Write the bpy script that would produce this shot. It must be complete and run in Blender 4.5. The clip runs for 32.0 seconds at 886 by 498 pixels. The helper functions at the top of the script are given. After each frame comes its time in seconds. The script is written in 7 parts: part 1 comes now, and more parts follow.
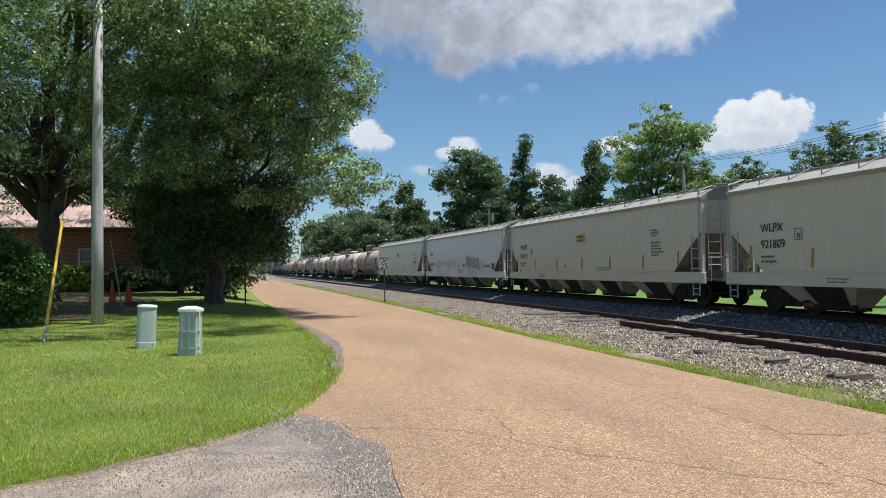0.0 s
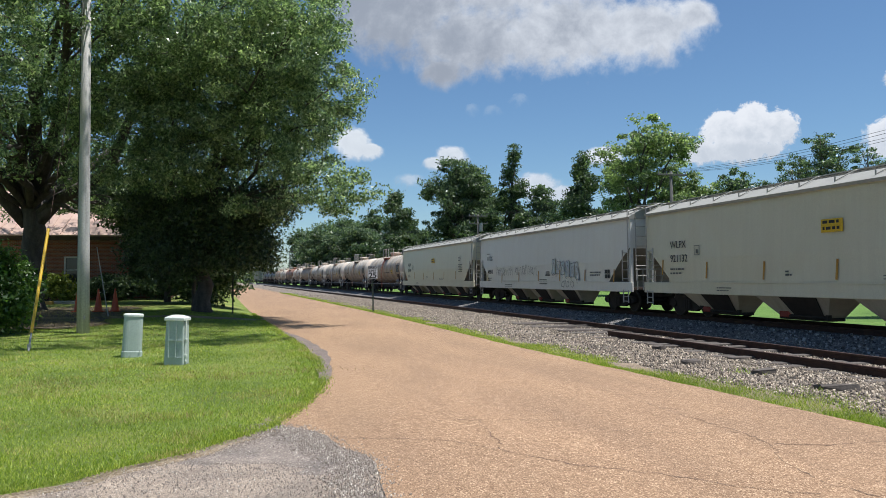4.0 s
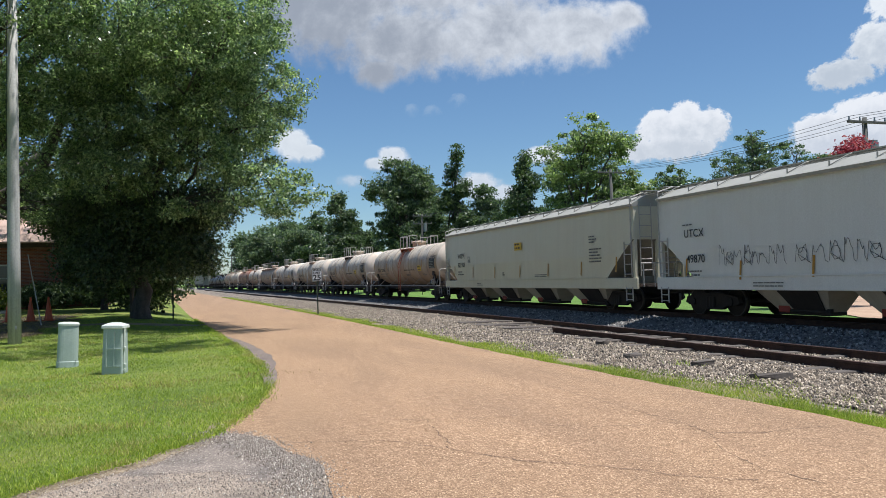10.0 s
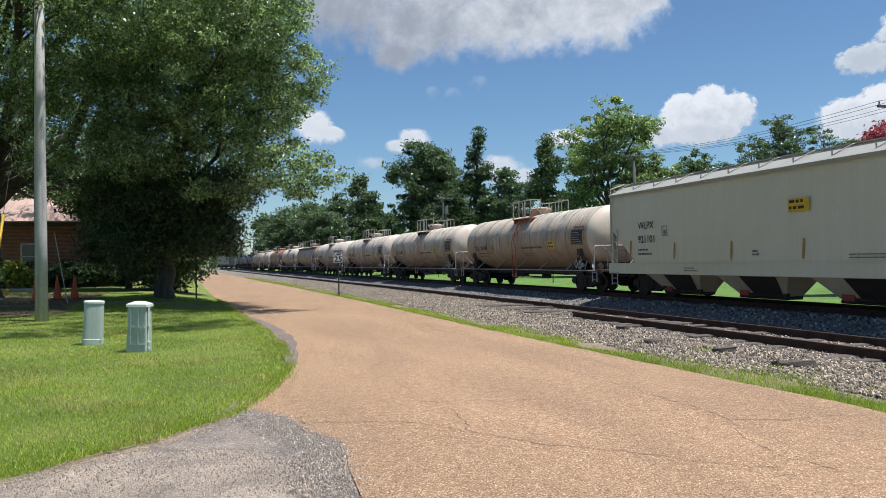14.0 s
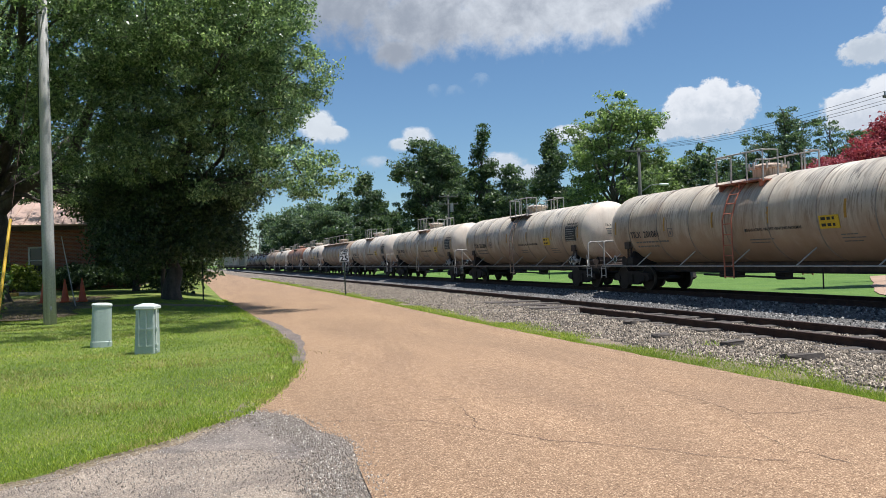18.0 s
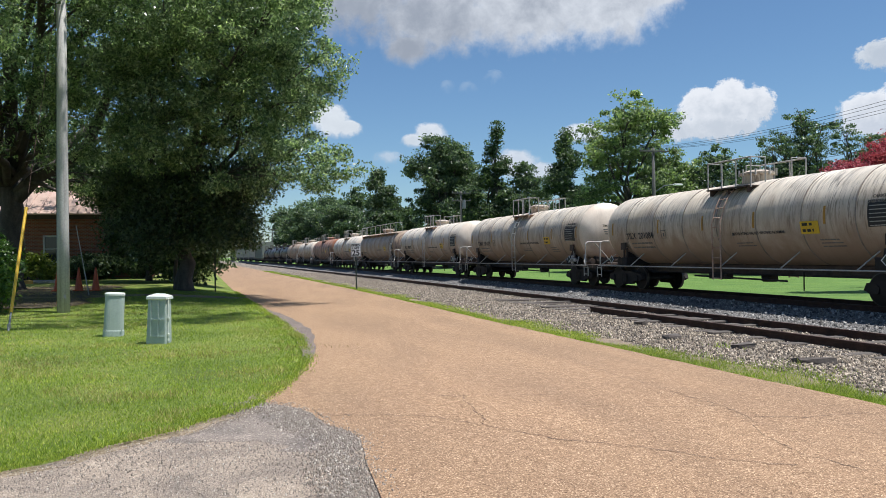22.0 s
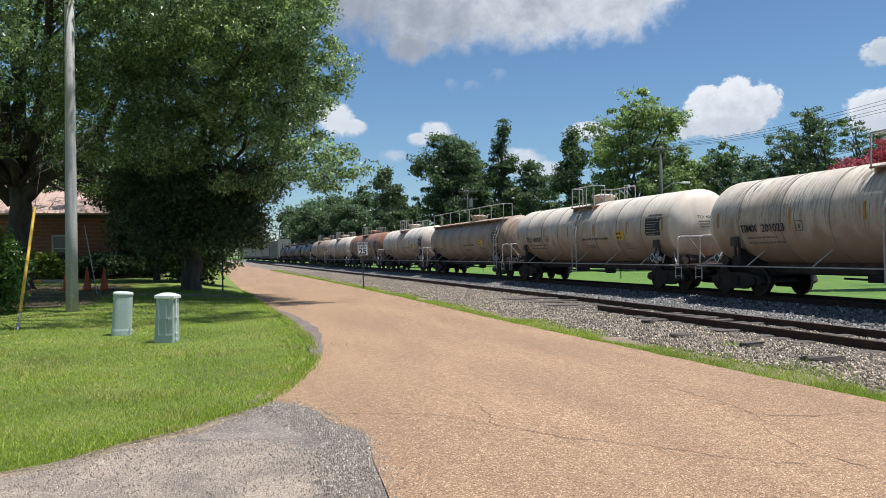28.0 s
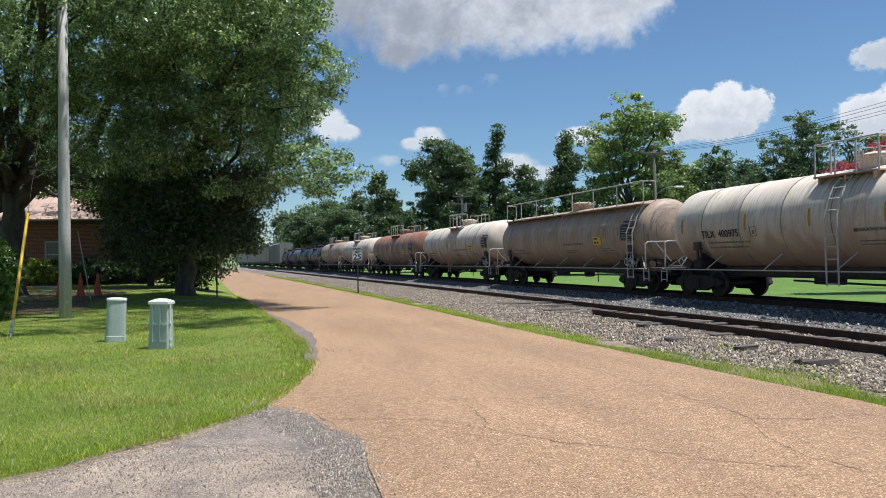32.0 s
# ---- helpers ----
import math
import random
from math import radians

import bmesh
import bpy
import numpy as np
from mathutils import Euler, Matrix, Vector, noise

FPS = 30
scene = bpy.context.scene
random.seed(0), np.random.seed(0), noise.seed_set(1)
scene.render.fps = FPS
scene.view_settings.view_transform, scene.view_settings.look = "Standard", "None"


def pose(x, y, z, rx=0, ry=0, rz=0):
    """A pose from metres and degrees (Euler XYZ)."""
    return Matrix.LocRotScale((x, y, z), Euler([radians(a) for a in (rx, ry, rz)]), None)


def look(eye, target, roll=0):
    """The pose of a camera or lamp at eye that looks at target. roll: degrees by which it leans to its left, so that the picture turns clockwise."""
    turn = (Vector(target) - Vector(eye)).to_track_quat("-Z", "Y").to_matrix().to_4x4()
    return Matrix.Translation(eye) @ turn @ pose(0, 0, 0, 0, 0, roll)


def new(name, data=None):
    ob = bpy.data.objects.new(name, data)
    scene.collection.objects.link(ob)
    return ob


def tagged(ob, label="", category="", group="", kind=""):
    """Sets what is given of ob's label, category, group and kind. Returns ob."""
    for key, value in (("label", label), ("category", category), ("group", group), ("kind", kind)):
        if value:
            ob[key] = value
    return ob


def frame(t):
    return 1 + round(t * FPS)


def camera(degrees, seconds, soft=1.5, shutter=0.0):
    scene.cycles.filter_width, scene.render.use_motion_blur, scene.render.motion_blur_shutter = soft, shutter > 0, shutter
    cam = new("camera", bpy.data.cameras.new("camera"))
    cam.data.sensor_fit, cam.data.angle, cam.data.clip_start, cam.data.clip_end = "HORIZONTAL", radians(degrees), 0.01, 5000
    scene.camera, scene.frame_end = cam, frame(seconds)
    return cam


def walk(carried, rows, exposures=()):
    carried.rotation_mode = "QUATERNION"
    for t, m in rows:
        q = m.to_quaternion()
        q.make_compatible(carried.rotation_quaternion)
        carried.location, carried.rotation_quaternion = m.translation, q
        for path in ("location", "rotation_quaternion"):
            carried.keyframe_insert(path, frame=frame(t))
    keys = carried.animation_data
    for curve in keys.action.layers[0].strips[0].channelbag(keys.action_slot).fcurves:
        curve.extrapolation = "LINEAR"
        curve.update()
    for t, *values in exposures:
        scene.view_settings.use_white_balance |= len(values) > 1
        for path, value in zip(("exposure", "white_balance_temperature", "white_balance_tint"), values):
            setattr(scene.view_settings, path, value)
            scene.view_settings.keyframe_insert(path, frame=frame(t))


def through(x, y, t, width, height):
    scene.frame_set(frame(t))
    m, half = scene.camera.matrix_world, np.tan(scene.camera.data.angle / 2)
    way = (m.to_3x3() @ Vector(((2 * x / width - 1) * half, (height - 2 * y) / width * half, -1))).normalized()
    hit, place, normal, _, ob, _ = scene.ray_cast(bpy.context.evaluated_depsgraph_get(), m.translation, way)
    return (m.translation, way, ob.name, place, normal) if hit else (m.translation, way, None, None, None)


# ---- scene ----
# Camera: held by hand at the roadside, it only turns.
cam = camera(60.0, 32.0, soft=0.7)
PATH = [
    (0, pose(0, 0, 1.6, 91.44, 0.66, -13.71)),
    (0.5, pose(0, 0, 1.6, 91.49, 0.37, -13.60)),
    (1, pose(0, 0, 1.6, 91.67, 0.18, -13.56)),
    (1.5, pose(0, 0, 1.6, 91.75, 0.34, -13.64)),
    (2, pose(0, 0, 1.6, 91.67, 0.36, -13.89)),
    (2.5, pose(0, 0, 1.6, 91.57, 0.44, -14.11)),
    (3, pose(0, 0, 1.6, 91.70, 0.57, -14.34)),
    (3.5, pose(0, 0, 1.6, 91.97, 0.51, -14.49)),
    (5.5, pose(0, 0, 1.6, 92.59, 0.47, -14.61)),
    (6, pose(0, 0, 1.6, 92.95, 0.61, -14.66)),
    (6.5, pose(0, 0, 1.6, 93.25, 1.14, -15.60)),
    (7, pose(0, 0, 1.6, 93.79, 1.58, -17.64)),
    (7.5, pose(0, 0, 1.6, 94.25, 1.11, -19.80)),
    (8, pose(0, 0, 1.6, 94.00, 1.12, -20.54)),
    (8.5, pose(0, 0, 1.6, 93.53, 1.25, -20.46)),
    (9, pose(0, 0, 1.6, 92.90, 1.31, -19.99)),
    (9.5, pose(0, 0, 1.6, 92.38, 1.57, -19.42)),
    (10, pose(0, 0, 1.6, 92.07, 1.69, -18.65)),
    (10.5, pose(0, 0, 1.6, 91.91, 1.59, -18.07)),
    (11, pose(0, 0, 1.6, 91.68, 1.51, -17.89)),
    (11.5, pose(0, 0, 1.6, 91.43, 1.58, -17.77)),
    (12, pose(0, 0, 1.6, 91.27, 1.50, -17.61)),
    (12.5, pose(0, 0, 1.6, 91.14, 1.40, -17.37)),
    (13, pose(0, 0, 1.6, 91.02, 1.28, -17.11)),
    (13.5, pose(0, 0, 1.6, 90.89, 1.06, -17.01)),
    (14, pose(0, 0, 1.6, 90.83, 1.05, -17.11)),
    (14.5, pose(0, 0, 1.6, 90.72, 1.11, -17.24)),
    (15, pose(0, 0, 1.6, 90.51, 1.01, -17.13)),
    (15.5, pose(0, 0, 1.6, 90.25, 1.12, -16.40)),
    (17.5, pose(0, 0, 1.6, 90.50, 1.81, -16.40)),
    (18, pose(0, 0, 1.6, 90.67, 1.90, -16.67)),
    (18.5, pose(0, 0, 1.6, 90.68, 1.83, -16.71)),
    (19, pose(0, 0, 1.6, 90.61, 1.61, -16.47)),
    (19.5, pose(0, 0, 1.6, 90.53, 1.46, -16.35)),
    (20, pose(0, 0, 1.6, 90.47, 1.43, -16.32)),
    (20.5, pose(0, 0, 1.6, 90.38, 1.45, -16.16)),
    (21, pose(0, 0, 1.6, 90.37, 1.26, -15.97)),
    (21.5, pose(0, 0, 1.6, 90.44, 1.03, -15.90)),
    (22, pose(0, 0, 1.6, 90.42, 0.75, -15.81)),
    (22.5, pose(0, 0, 1.6, 90.29, 0.60, -15.69)),
    (23, pose(0, 0, 1.6, 90.20, 0.71, -15.69)),
    (23.5, pose(0, 0, 1.6, 90.12, 0.75, -15.78)),
    (24, pose(0, 0, 1.6, 90.19, 0.82, -15.77)),
    (24.5, pose(0, 0, 1.6, 90.26, 0.84, -15.57)),
    (25, pose(0, 0, 1.6, 90.36, 0.93, -15.39)),
    (25.5, pose(0, 0, 1.6, 90.32, 0.99, -15.24)),
    (27.5, pose(0, 0, 1.6, 90.14, 1.01, -15.29)),
    (28, pose(0, 0, 1.6, 90.33, 0.87, -15.30)),
    (28.5, pose(0, 0, 1.6, 90.46, 0.71, -15.34)),
    (29, pose(0, 0, 1.6, 90.40, 0.65, -15.39)),
    (29.5, pose(0, 0, 1.6, 90.33, 0.69, -15.49)),
    (30, pose(0, 0, 1.6, 90.39, 0.89, -15.40)),
    (30.5, pose(0, 0, 1.6, 90.55, 0.99, -15.43)),
    (31, pose(0, 0, 1.6, 90.65, 1.16, -15.65)),
    (31.5, pose(0, 0, 1.6, 90.69, 1.15, -15.71)),
    (32, pose(0, 0, 1.6, 90.68, 1.07, -15.70)),
]
walk(cam, PATH, [(0, 0.5, 6200, 10), (32, 0.5, 6200, 10)])

# ---- light ----
SUN_TO = Vector((0.27, -0.13, 0.95)).normalized()
world = bpy.data.worlds.new("world")
scene.world = world
world.use_nodes = True
wn = world.node_tree
sky = wn.nodes.new("ShaderNodeTexSky")
sky.sky_type, sky.sun_disc = "NISHITA", False
sky.sun_elevation = math.asin(SUN_TO.z)
sky.sun_rotation = math.atan2(SUN_TO.x, SUN_TO.y)
sky.air_density, sky.dust_density, sky.ozone_density = 1.0, 0.25, 4.0
clear = wn.nodes.new("ShaderNodeMix")
clear.data_type, clear.blend_type = "RGBA", "MULTIPLY"
clear.inputs["Factor"].default_value, clear.inputs["B"].default_value = 1.0, (0.87, 0.985, 1.03, 1)
wn.links.new(sky.outputs[0], clear.inputs["A"])
wn.links.new(clear.outputs["Result"], wn.nodes["Background"].inputs[0])
wn.nodes["Background"].inputs[1].default_value = 0.072
sun = new("sun", bpy.data.lights.new("sun", "SUN"))
sun.data.energy, sun.data.angle, sun.data.color = 4.7, radians(0.6), (1.0, 0.965, 0.925)
sun.matrix_world = look(SUN_TO * 50, (0, 0, 0))

# ---- small builders ----
CURVE = 0.000339
STRAIGHT = 54.0


def bend(y):
    """How far the road and the rails have swung left at y."""
    return -CURVE * y * y if y < STRAIGHT else -CURVE * (2 * STRAIGHT * y - STRAIGHT * STRAIGHT)


def part(name, bm, material, parent=None, label="", m=None):
    """Links a bmesh as one mesh object under a thing or a part."""
    me = bpy.data.meshes.new(name)
    bm.to_mesh(me)
    bm.free()
    return mesh_part(name, me, material, parent, label, m)


def mesh_part(name, me, material, parent=None, label="", m=None):
    for one in material if isinstance(material, (list, tuple)) else [material]:
        if one.name not in [x.name for x in me.materials if x]:
            me.materials.append(one)
    ob = new(name, me)
    ob.parent = parent
    if m is not None:
        ob.matrix_basis = m
    if label:
        ob["label"] = label
    return ob


def thing(name, m, label, category, group="", kind=""):
    ob = new(name)
    ob.matrix_basis = m
    ob.empty_display_size = 0.2
    return tagged(ob, label, category, group, kind)


def raw(name, verts, faces, smooth=False):
    me = bpy.data.meshes.new(name)
    me.from_pydata([tuple(v) for v in verts], [], [tuple(f) for f in faces])
    if smooth:
        me.polygons.foreach_set("use_smooth", [True] * len(me.polygons))
    me.update()
    return me


def arrays(name, co, quads):
    """A mesh of many small quads or triangles out of numpy arrays."""
    me = bpy.data.meshes.new(name)
    n, k = quads.shape
    me.vertices.add(len(co))
    me.vertices.foreach_set("co", np.ascontiguousarray(co, dtype=np.float32).ravel())
    me.loops.add(n * k)
    me.loops.foreach_set("vertex_index", np.ascontiguousarray(quads, dtype=np.int32).ravel())
    me.polygons.add(n)
    me.polygons.foreach_set("loop_start", np.arange(0, n * k, k, dtype=np.int32))
    me.update(calc_edges=True)
    return me


def box(bm, x, y, z, sx, sy, sz, turn=None, bevel=0.0):
    """A box round (x, y, z) with full sizes sx, sy, sz."""
    m = Matrix.Translation((x, y, z)) @ (turn if turn is not None else Matrix.Identity(4)) @ Matrix.Diagonal((sx, sy, sz, 1))
    made = bmesh.ops.create_cube(bm, size=1, matrix=m)
    if bevel:
        es = list({e for v in made["verts"] for e in v.link_edges})
        bmesh.ops.bevel(bm, geom=es, offset=bevel, segments=1, affect="EDGES", profile=0.5)
    return bm


def rod(bm, a, b, r, n=6, r2=None):
    """A round bar from a to b."""
    a, b = Vector(a), Vector(b)
    d = b - a
    m = Matrix.Translation((a + b) / 2) @ d.to_track_quat("Z", "Y").to_matrix().to_4x4()
    bmesh.ops.create_cone(bm, cap_ends=True, segments=n, radius1=r, radius2=r if r2 is None else r2, depth=d.length, matrix=m)
    return bm


def rods(bm, pts, r, n=6):
    for a, b in zip(pts, pts[1:]):
        rod(bm, a, b, r, n)
    return bm


def tube(name, pts, radii, n=8):
    """A tapered limb along points, one smooth mesh."""
    vs, fs = [], []
    side = Vector((1, 0, 0))
    for i, p in enumerate(pts):
        d = (Vector(pts[min(i + 1, len(pts) - 1)]) - Vector(pts[max(i - 1, 0)])).normalized()
        u = d.cross(side)
        if u.length < 0.05:
            u = d.cross(Vector((0, 1, 0)))
        u.normalize()
        w = d.cross(u)
        for k in range(n):
            a = 2 * math.pi * k / n
            vs.append(Vector(p) + (u * math.cos(a) + w * math.sin(a)) * radii[i])
    for i in range(len(pts) - 1):
        for k in range(n):
            fs.append((i * n + k, i * n + (k + 1) % n, (i + 1) * n + (k + 1) % n, (i + 1) * n + k))
    fs.append(tuple(range(n))[::-1])
    fs.append(tuple(range((len(pts) - 1) * n, len(pts) * n)))
    return vs, fs


def lathe(profile, n=32, axis="Y"):
    """Rings of (along, radius) about an axis through the origin."""
    vs, fs = [], []
    for s, r in profile:
        for k in range(n):
            a = 2 * math.pi * k / n
            vs.append((r * math.cos(a), s, r * math.sin(a)) if axis == "Y" else ((s, r * math.cos(a), r * math.sin(a)) if axis == "X" else (r * math.cos(a), r * math.sin(a), s)))
    for i in range(len(profile) - 1):
        for k in range(n):
            fs.append((i * n + k, i * n + (k + 1) % n, (i + 1) * n + (k + 1) % n, (i + 1) * n + k))
    fs.append(tuple(range(n))[::-1])
    fs.append(tuple(range((len(profile) - 1) * n, len(profile) * n)))
    return vs, fs


def plate(bm, outline, thick, m):
    """A flat plate: an outline in its own x and y, with thickness, set by m."""
    vs = [bm.verts.new(m @ Vector((x, y, -thick / 2))) for x, y in outline]
    ws = [bm.verts.new(m @ Vector((x, y, thick / 2))) for x, y in outline]
    bm.faces.new(vs[::-1])
    bm.faces.new(ws)
    for i in range(len(vs)):
        j = (i + 1) % len(vs)
        bm.faces.new((vs[i], vs[j], ws[j], ws[i]))
    return bm


def script(name, text, size, material, parent, m, label="", align="LEFT", bold=0.003):
    """Lettering in the built-in font, as a mesh."""
    cu = bpy.data.curves.new(name, "FONT")
    cu.body, cu.size, cu.extrude, cu.align_x, cu.resolution_u = text, size, 0.002, align, 3
    cu.offset = bold * size
    tmp = bpy.data.objects.new(name, cu)
    me = bpy.data.meshes.new_from_object(tmp)
    bpy.data.objects.remove(tmp)
    return tagged(mesh_part(name, me, material, parent, label, m), kind="stuff")


# Lettering on the side that faces -x: it runs along -y, with z up.
def side_face(x, y, z, lean=0.0):
    m = Matrix(((0, 0, -1, x), (-1, 0, 0, y), (0, 1, 0, z), (0, 0, 0, 1)))
    return m @ pose(0, 0, 0, lean)

# ---- materials ----
def nodes(name):
    m = bpy.data.materials.new(name)
    m.use_nodes = True
    t = m.node_tree
    return m, t, t.nodes["Principled BSDF"]


def ramp(t, src, stops, ease="LINEAR"):
    r = t.nodes.new("ShaderNodeValToRGB")
    r.color_ramp.interpolation = ease
    el = r.color_ramp.elements
    while len(el) < len(stops):
        el.new(0.5)
    for e, (p, c) in zip(el, stops):
        e.position = p
        e.color = (*c, 1) if len(c) == 3 else c
    t.links.new(src, r.inputs[0])
    return r.outputs[0]


def coords(t, scale=(1, 1, 1), kind="Object"):
    c = t.nodes.new("ShaderNodeTexCoord")
    p = t.nodes.new("ShaderNodeMapping")
    p.inputs["Scale"].default_value = scale
    t.links.new(c.outputs[kind], p.inputs[0])
    return p.outputs[0]


def fuzz(t, scale, detail=4, rough=0.55, stretch=(1, 1, 1), warp=0.0):
    n = t.nodes.new("ShaderNodeTexNoise")
    n.inputs["Scale"].default_value, n.inputs["Detail"].default_value = scale, detail
    n.inputs["Roughness"].default_value, n.inputs["Distortion"].default_value = rough, warp
    t.links.new(coords(t, stretch), n.inputs["Vector"])
    return n.outputs["Fac"]


def blend(t, fac, a, b, how="MIX"):
    x = t.nodes.new("ShaderNodeMix")
    x.data_type, x.blend_type = "RGBA", how
    for sock, v in ((x.inputs["Factor"], fac), (x.inputs["A"], a), (x.inputs["B"], b)):
        if hasattr(v, "is_linked"):
            t.links.new(v, sock)
        else:
            sock.default_value = v if isinstance(v, float) else (*v, 1)
    return x.outputs["Result"]


def bump(t, b, height, strength, dist):
    n = t.nodes.new("ShaderNodeBump")
    n.inputs["Strength"].default_value, n.inputs["Distance"].default_value = strength, dist
    t.links.new(height, n.inputs["Height"])
    t.links.new(n.outputs[0], b.inputs["Normal"])


def plain(name, dark, light, scale=3.0, rough=0.6, metal=0.0, grain=0.25, fine=40.0, spread=0.25, stretch=(1, 1, 1)):
    """A surface between two colours at two scales, with a little relief."""
    m, t, b = nodes(name)
    big = ramp(t, fuzz(t, scale, 5, 0.6, stretch), [(0.5 - spread, dark), (0.5 + spread, light)])
    small = ramp(t, fuzz(t, fine, 3), [(0.3, (0.72, 0.72, 0.72)), (0.7, (1, 1, 1))])
    t.links.new(blend(t, 1.0, big, small, "MULTIPLY"), b.inputs["Base Color"])
    b.inputs["Roughness"].default_value, b.inputs["Metallic"].default_value = rough, metal
    bump(t, b, fuzz(t, fine, 3), grain, 0.01)
    return m


def island(t):
    g = t.nodes.new("ShaderNodeNewGeometry")
    return g.outputs["Random Per Island"]


def foliage(name, dark, mid, light, rough=0.45, through=0.35):
    """Leaves: colour by leaf, glossy face, light passing through."""
    m, t, b = nodes(name)
    col = ramp(t, island(t), [(0.0, dark), (0.55, mid), (1.0, light)])
    col = blend(t, 1.0, col, ramp(t, fuzz(t, 0.35, 3), [(0.3, (0.7, 0.74, 0.7)), (0.7, (1.12, 1.1, 0.95))]), "MULTIPLY")
    t.links.new(col, b.inputs["Base Color"])
    b.inputs["Roughness"].default_value = rough
    b.inputs["Specular IOR Level"].default_value = 0.5
    tr = t.nodes.new("ShaderNodeBsdfTranslucent")
    t.links.new(blend(t, 1.0, col, (1.5, 1.75, 1.0), "MULTIPLY"), tr.inputs[0])
    mx = t.nodes.new("ShaderNodeMixShader")
    mx.inputs[0].default_value = through
    t.links.new(b.outputs[0], mx.inputs[1])
    t.links.new(tr.outputs[0], mx.inputs[2])
    t.links.new(mx.outputs[0], t.nodes["Material Output"].inputs[0])
    return m


def chips(name, colours, size, rough=0.85, relief=0.6, dist=0.02, patches=None, scale=0.6):
    """Loose or bound stone: cells of several colours with relief."""
    m, t, b = nodes(name)
    v = t.nodes.new("ShaderNodeTexVoronoi")
    v.inputs["Scale"].default_value = size
    t.links.new(coords(t), v.inputs["Vector"])
    k = len(colours)
    col = ramp(t, v.outputs["Color"], [(i / max(1, k - 1), c) for i, c in enumerate(colours)])
    if patches:
        col = blend(t, 1.0, col, ramp(t, fuzz(t, scale, 6, 0.65, warp=0.6), patches), "MULTIPLY")
    t.links.new(col, b.inputs["Base Color"])
    b.inputs["Roughness"].default_value = rough
    bump(t, b, v.outputs["Distance"], relief, dist)
    return m


def road_surface():
    """Worn chip seal: tan stone in a pale binder, with drifts of darker and lighter wear along the wheel lines."""
    m, t, b = nodes("chip_seal")
    v = t.nodes.new("ShaderNodeTexVoronoi")
    v.inputs["Scale"].default_value = 105
    t.links.new(coords(t), v.inputs["Vector"])
    col = ramp(t, v.outputs["Color"], [(0.0, (0.1, 0.055, 0.031)), (0.3, (0.27, 0.169, 0.096)), (0.7, (0.412, 0.274, 0.165)), (1.0, (0.88, 0.66, 0.43))])
    drift = ramp(t, fuzz(t, 0.8, 6, 0.62, (1.0, 0.25, 1), 0.4), [(0.3, (0.78, 0.76, 0.76)), (0.7, (1.08, 1.05, 1.02))])
    col = blend(t, 1.0, col, drift, "MULTIPLY")
    col = blend(t, 1.0, col, ramp(t, fuzz(t, 9, 4, 0.7), [(0.32, (0.8, 0.78, 0.76)), (0.6, (1, 1, 1))]), "MULTIPLY")
    col = blend(t, 1.0, col, ramp(t, fuzz(t, 55, 2, 0.7), [(0.34, (0.5, 0.45, 0.4)), (0.43, (1, 1, 1)), (0.66, (1, 1, 1)), (0.72, (1.35, 1.35, 1.35))]), "MULTIPLY")
    t.links.new(col, b.inputs["Base Color"])
    b.inputs["Roughness"].default_value = 0.8
    b.inputs["Specular IOR Level"].default_value = 0.3
    bump(t, b, v.outputs["Distance"], 0.5, 0.006)
    return m


def lawn_surface(name, a, b_, c):
    m, t, b = nodes(name)
    col = ramp(t, fuzz(t, 0.5, 6, 0.6, warp=0.5), [(0.3, a), (0.52, b_), (0.72, c)])
    col = blend(t, 1.0, col, ramp(t, fuzz(t, 26, 4, 0.7), [(0.25, (0.5, 0.52, 0.45)), (0.7, (1.2, 1.2, 1.1))]), "MULTIPLY")
    t.links.new(col, b.inputs["Base Color"])
    b.inputs["Roughness"].default_value = 0.9
    bump(t, b, fuzz(t, 30, 5, 0.7), 0.9, 0.05)
    return m


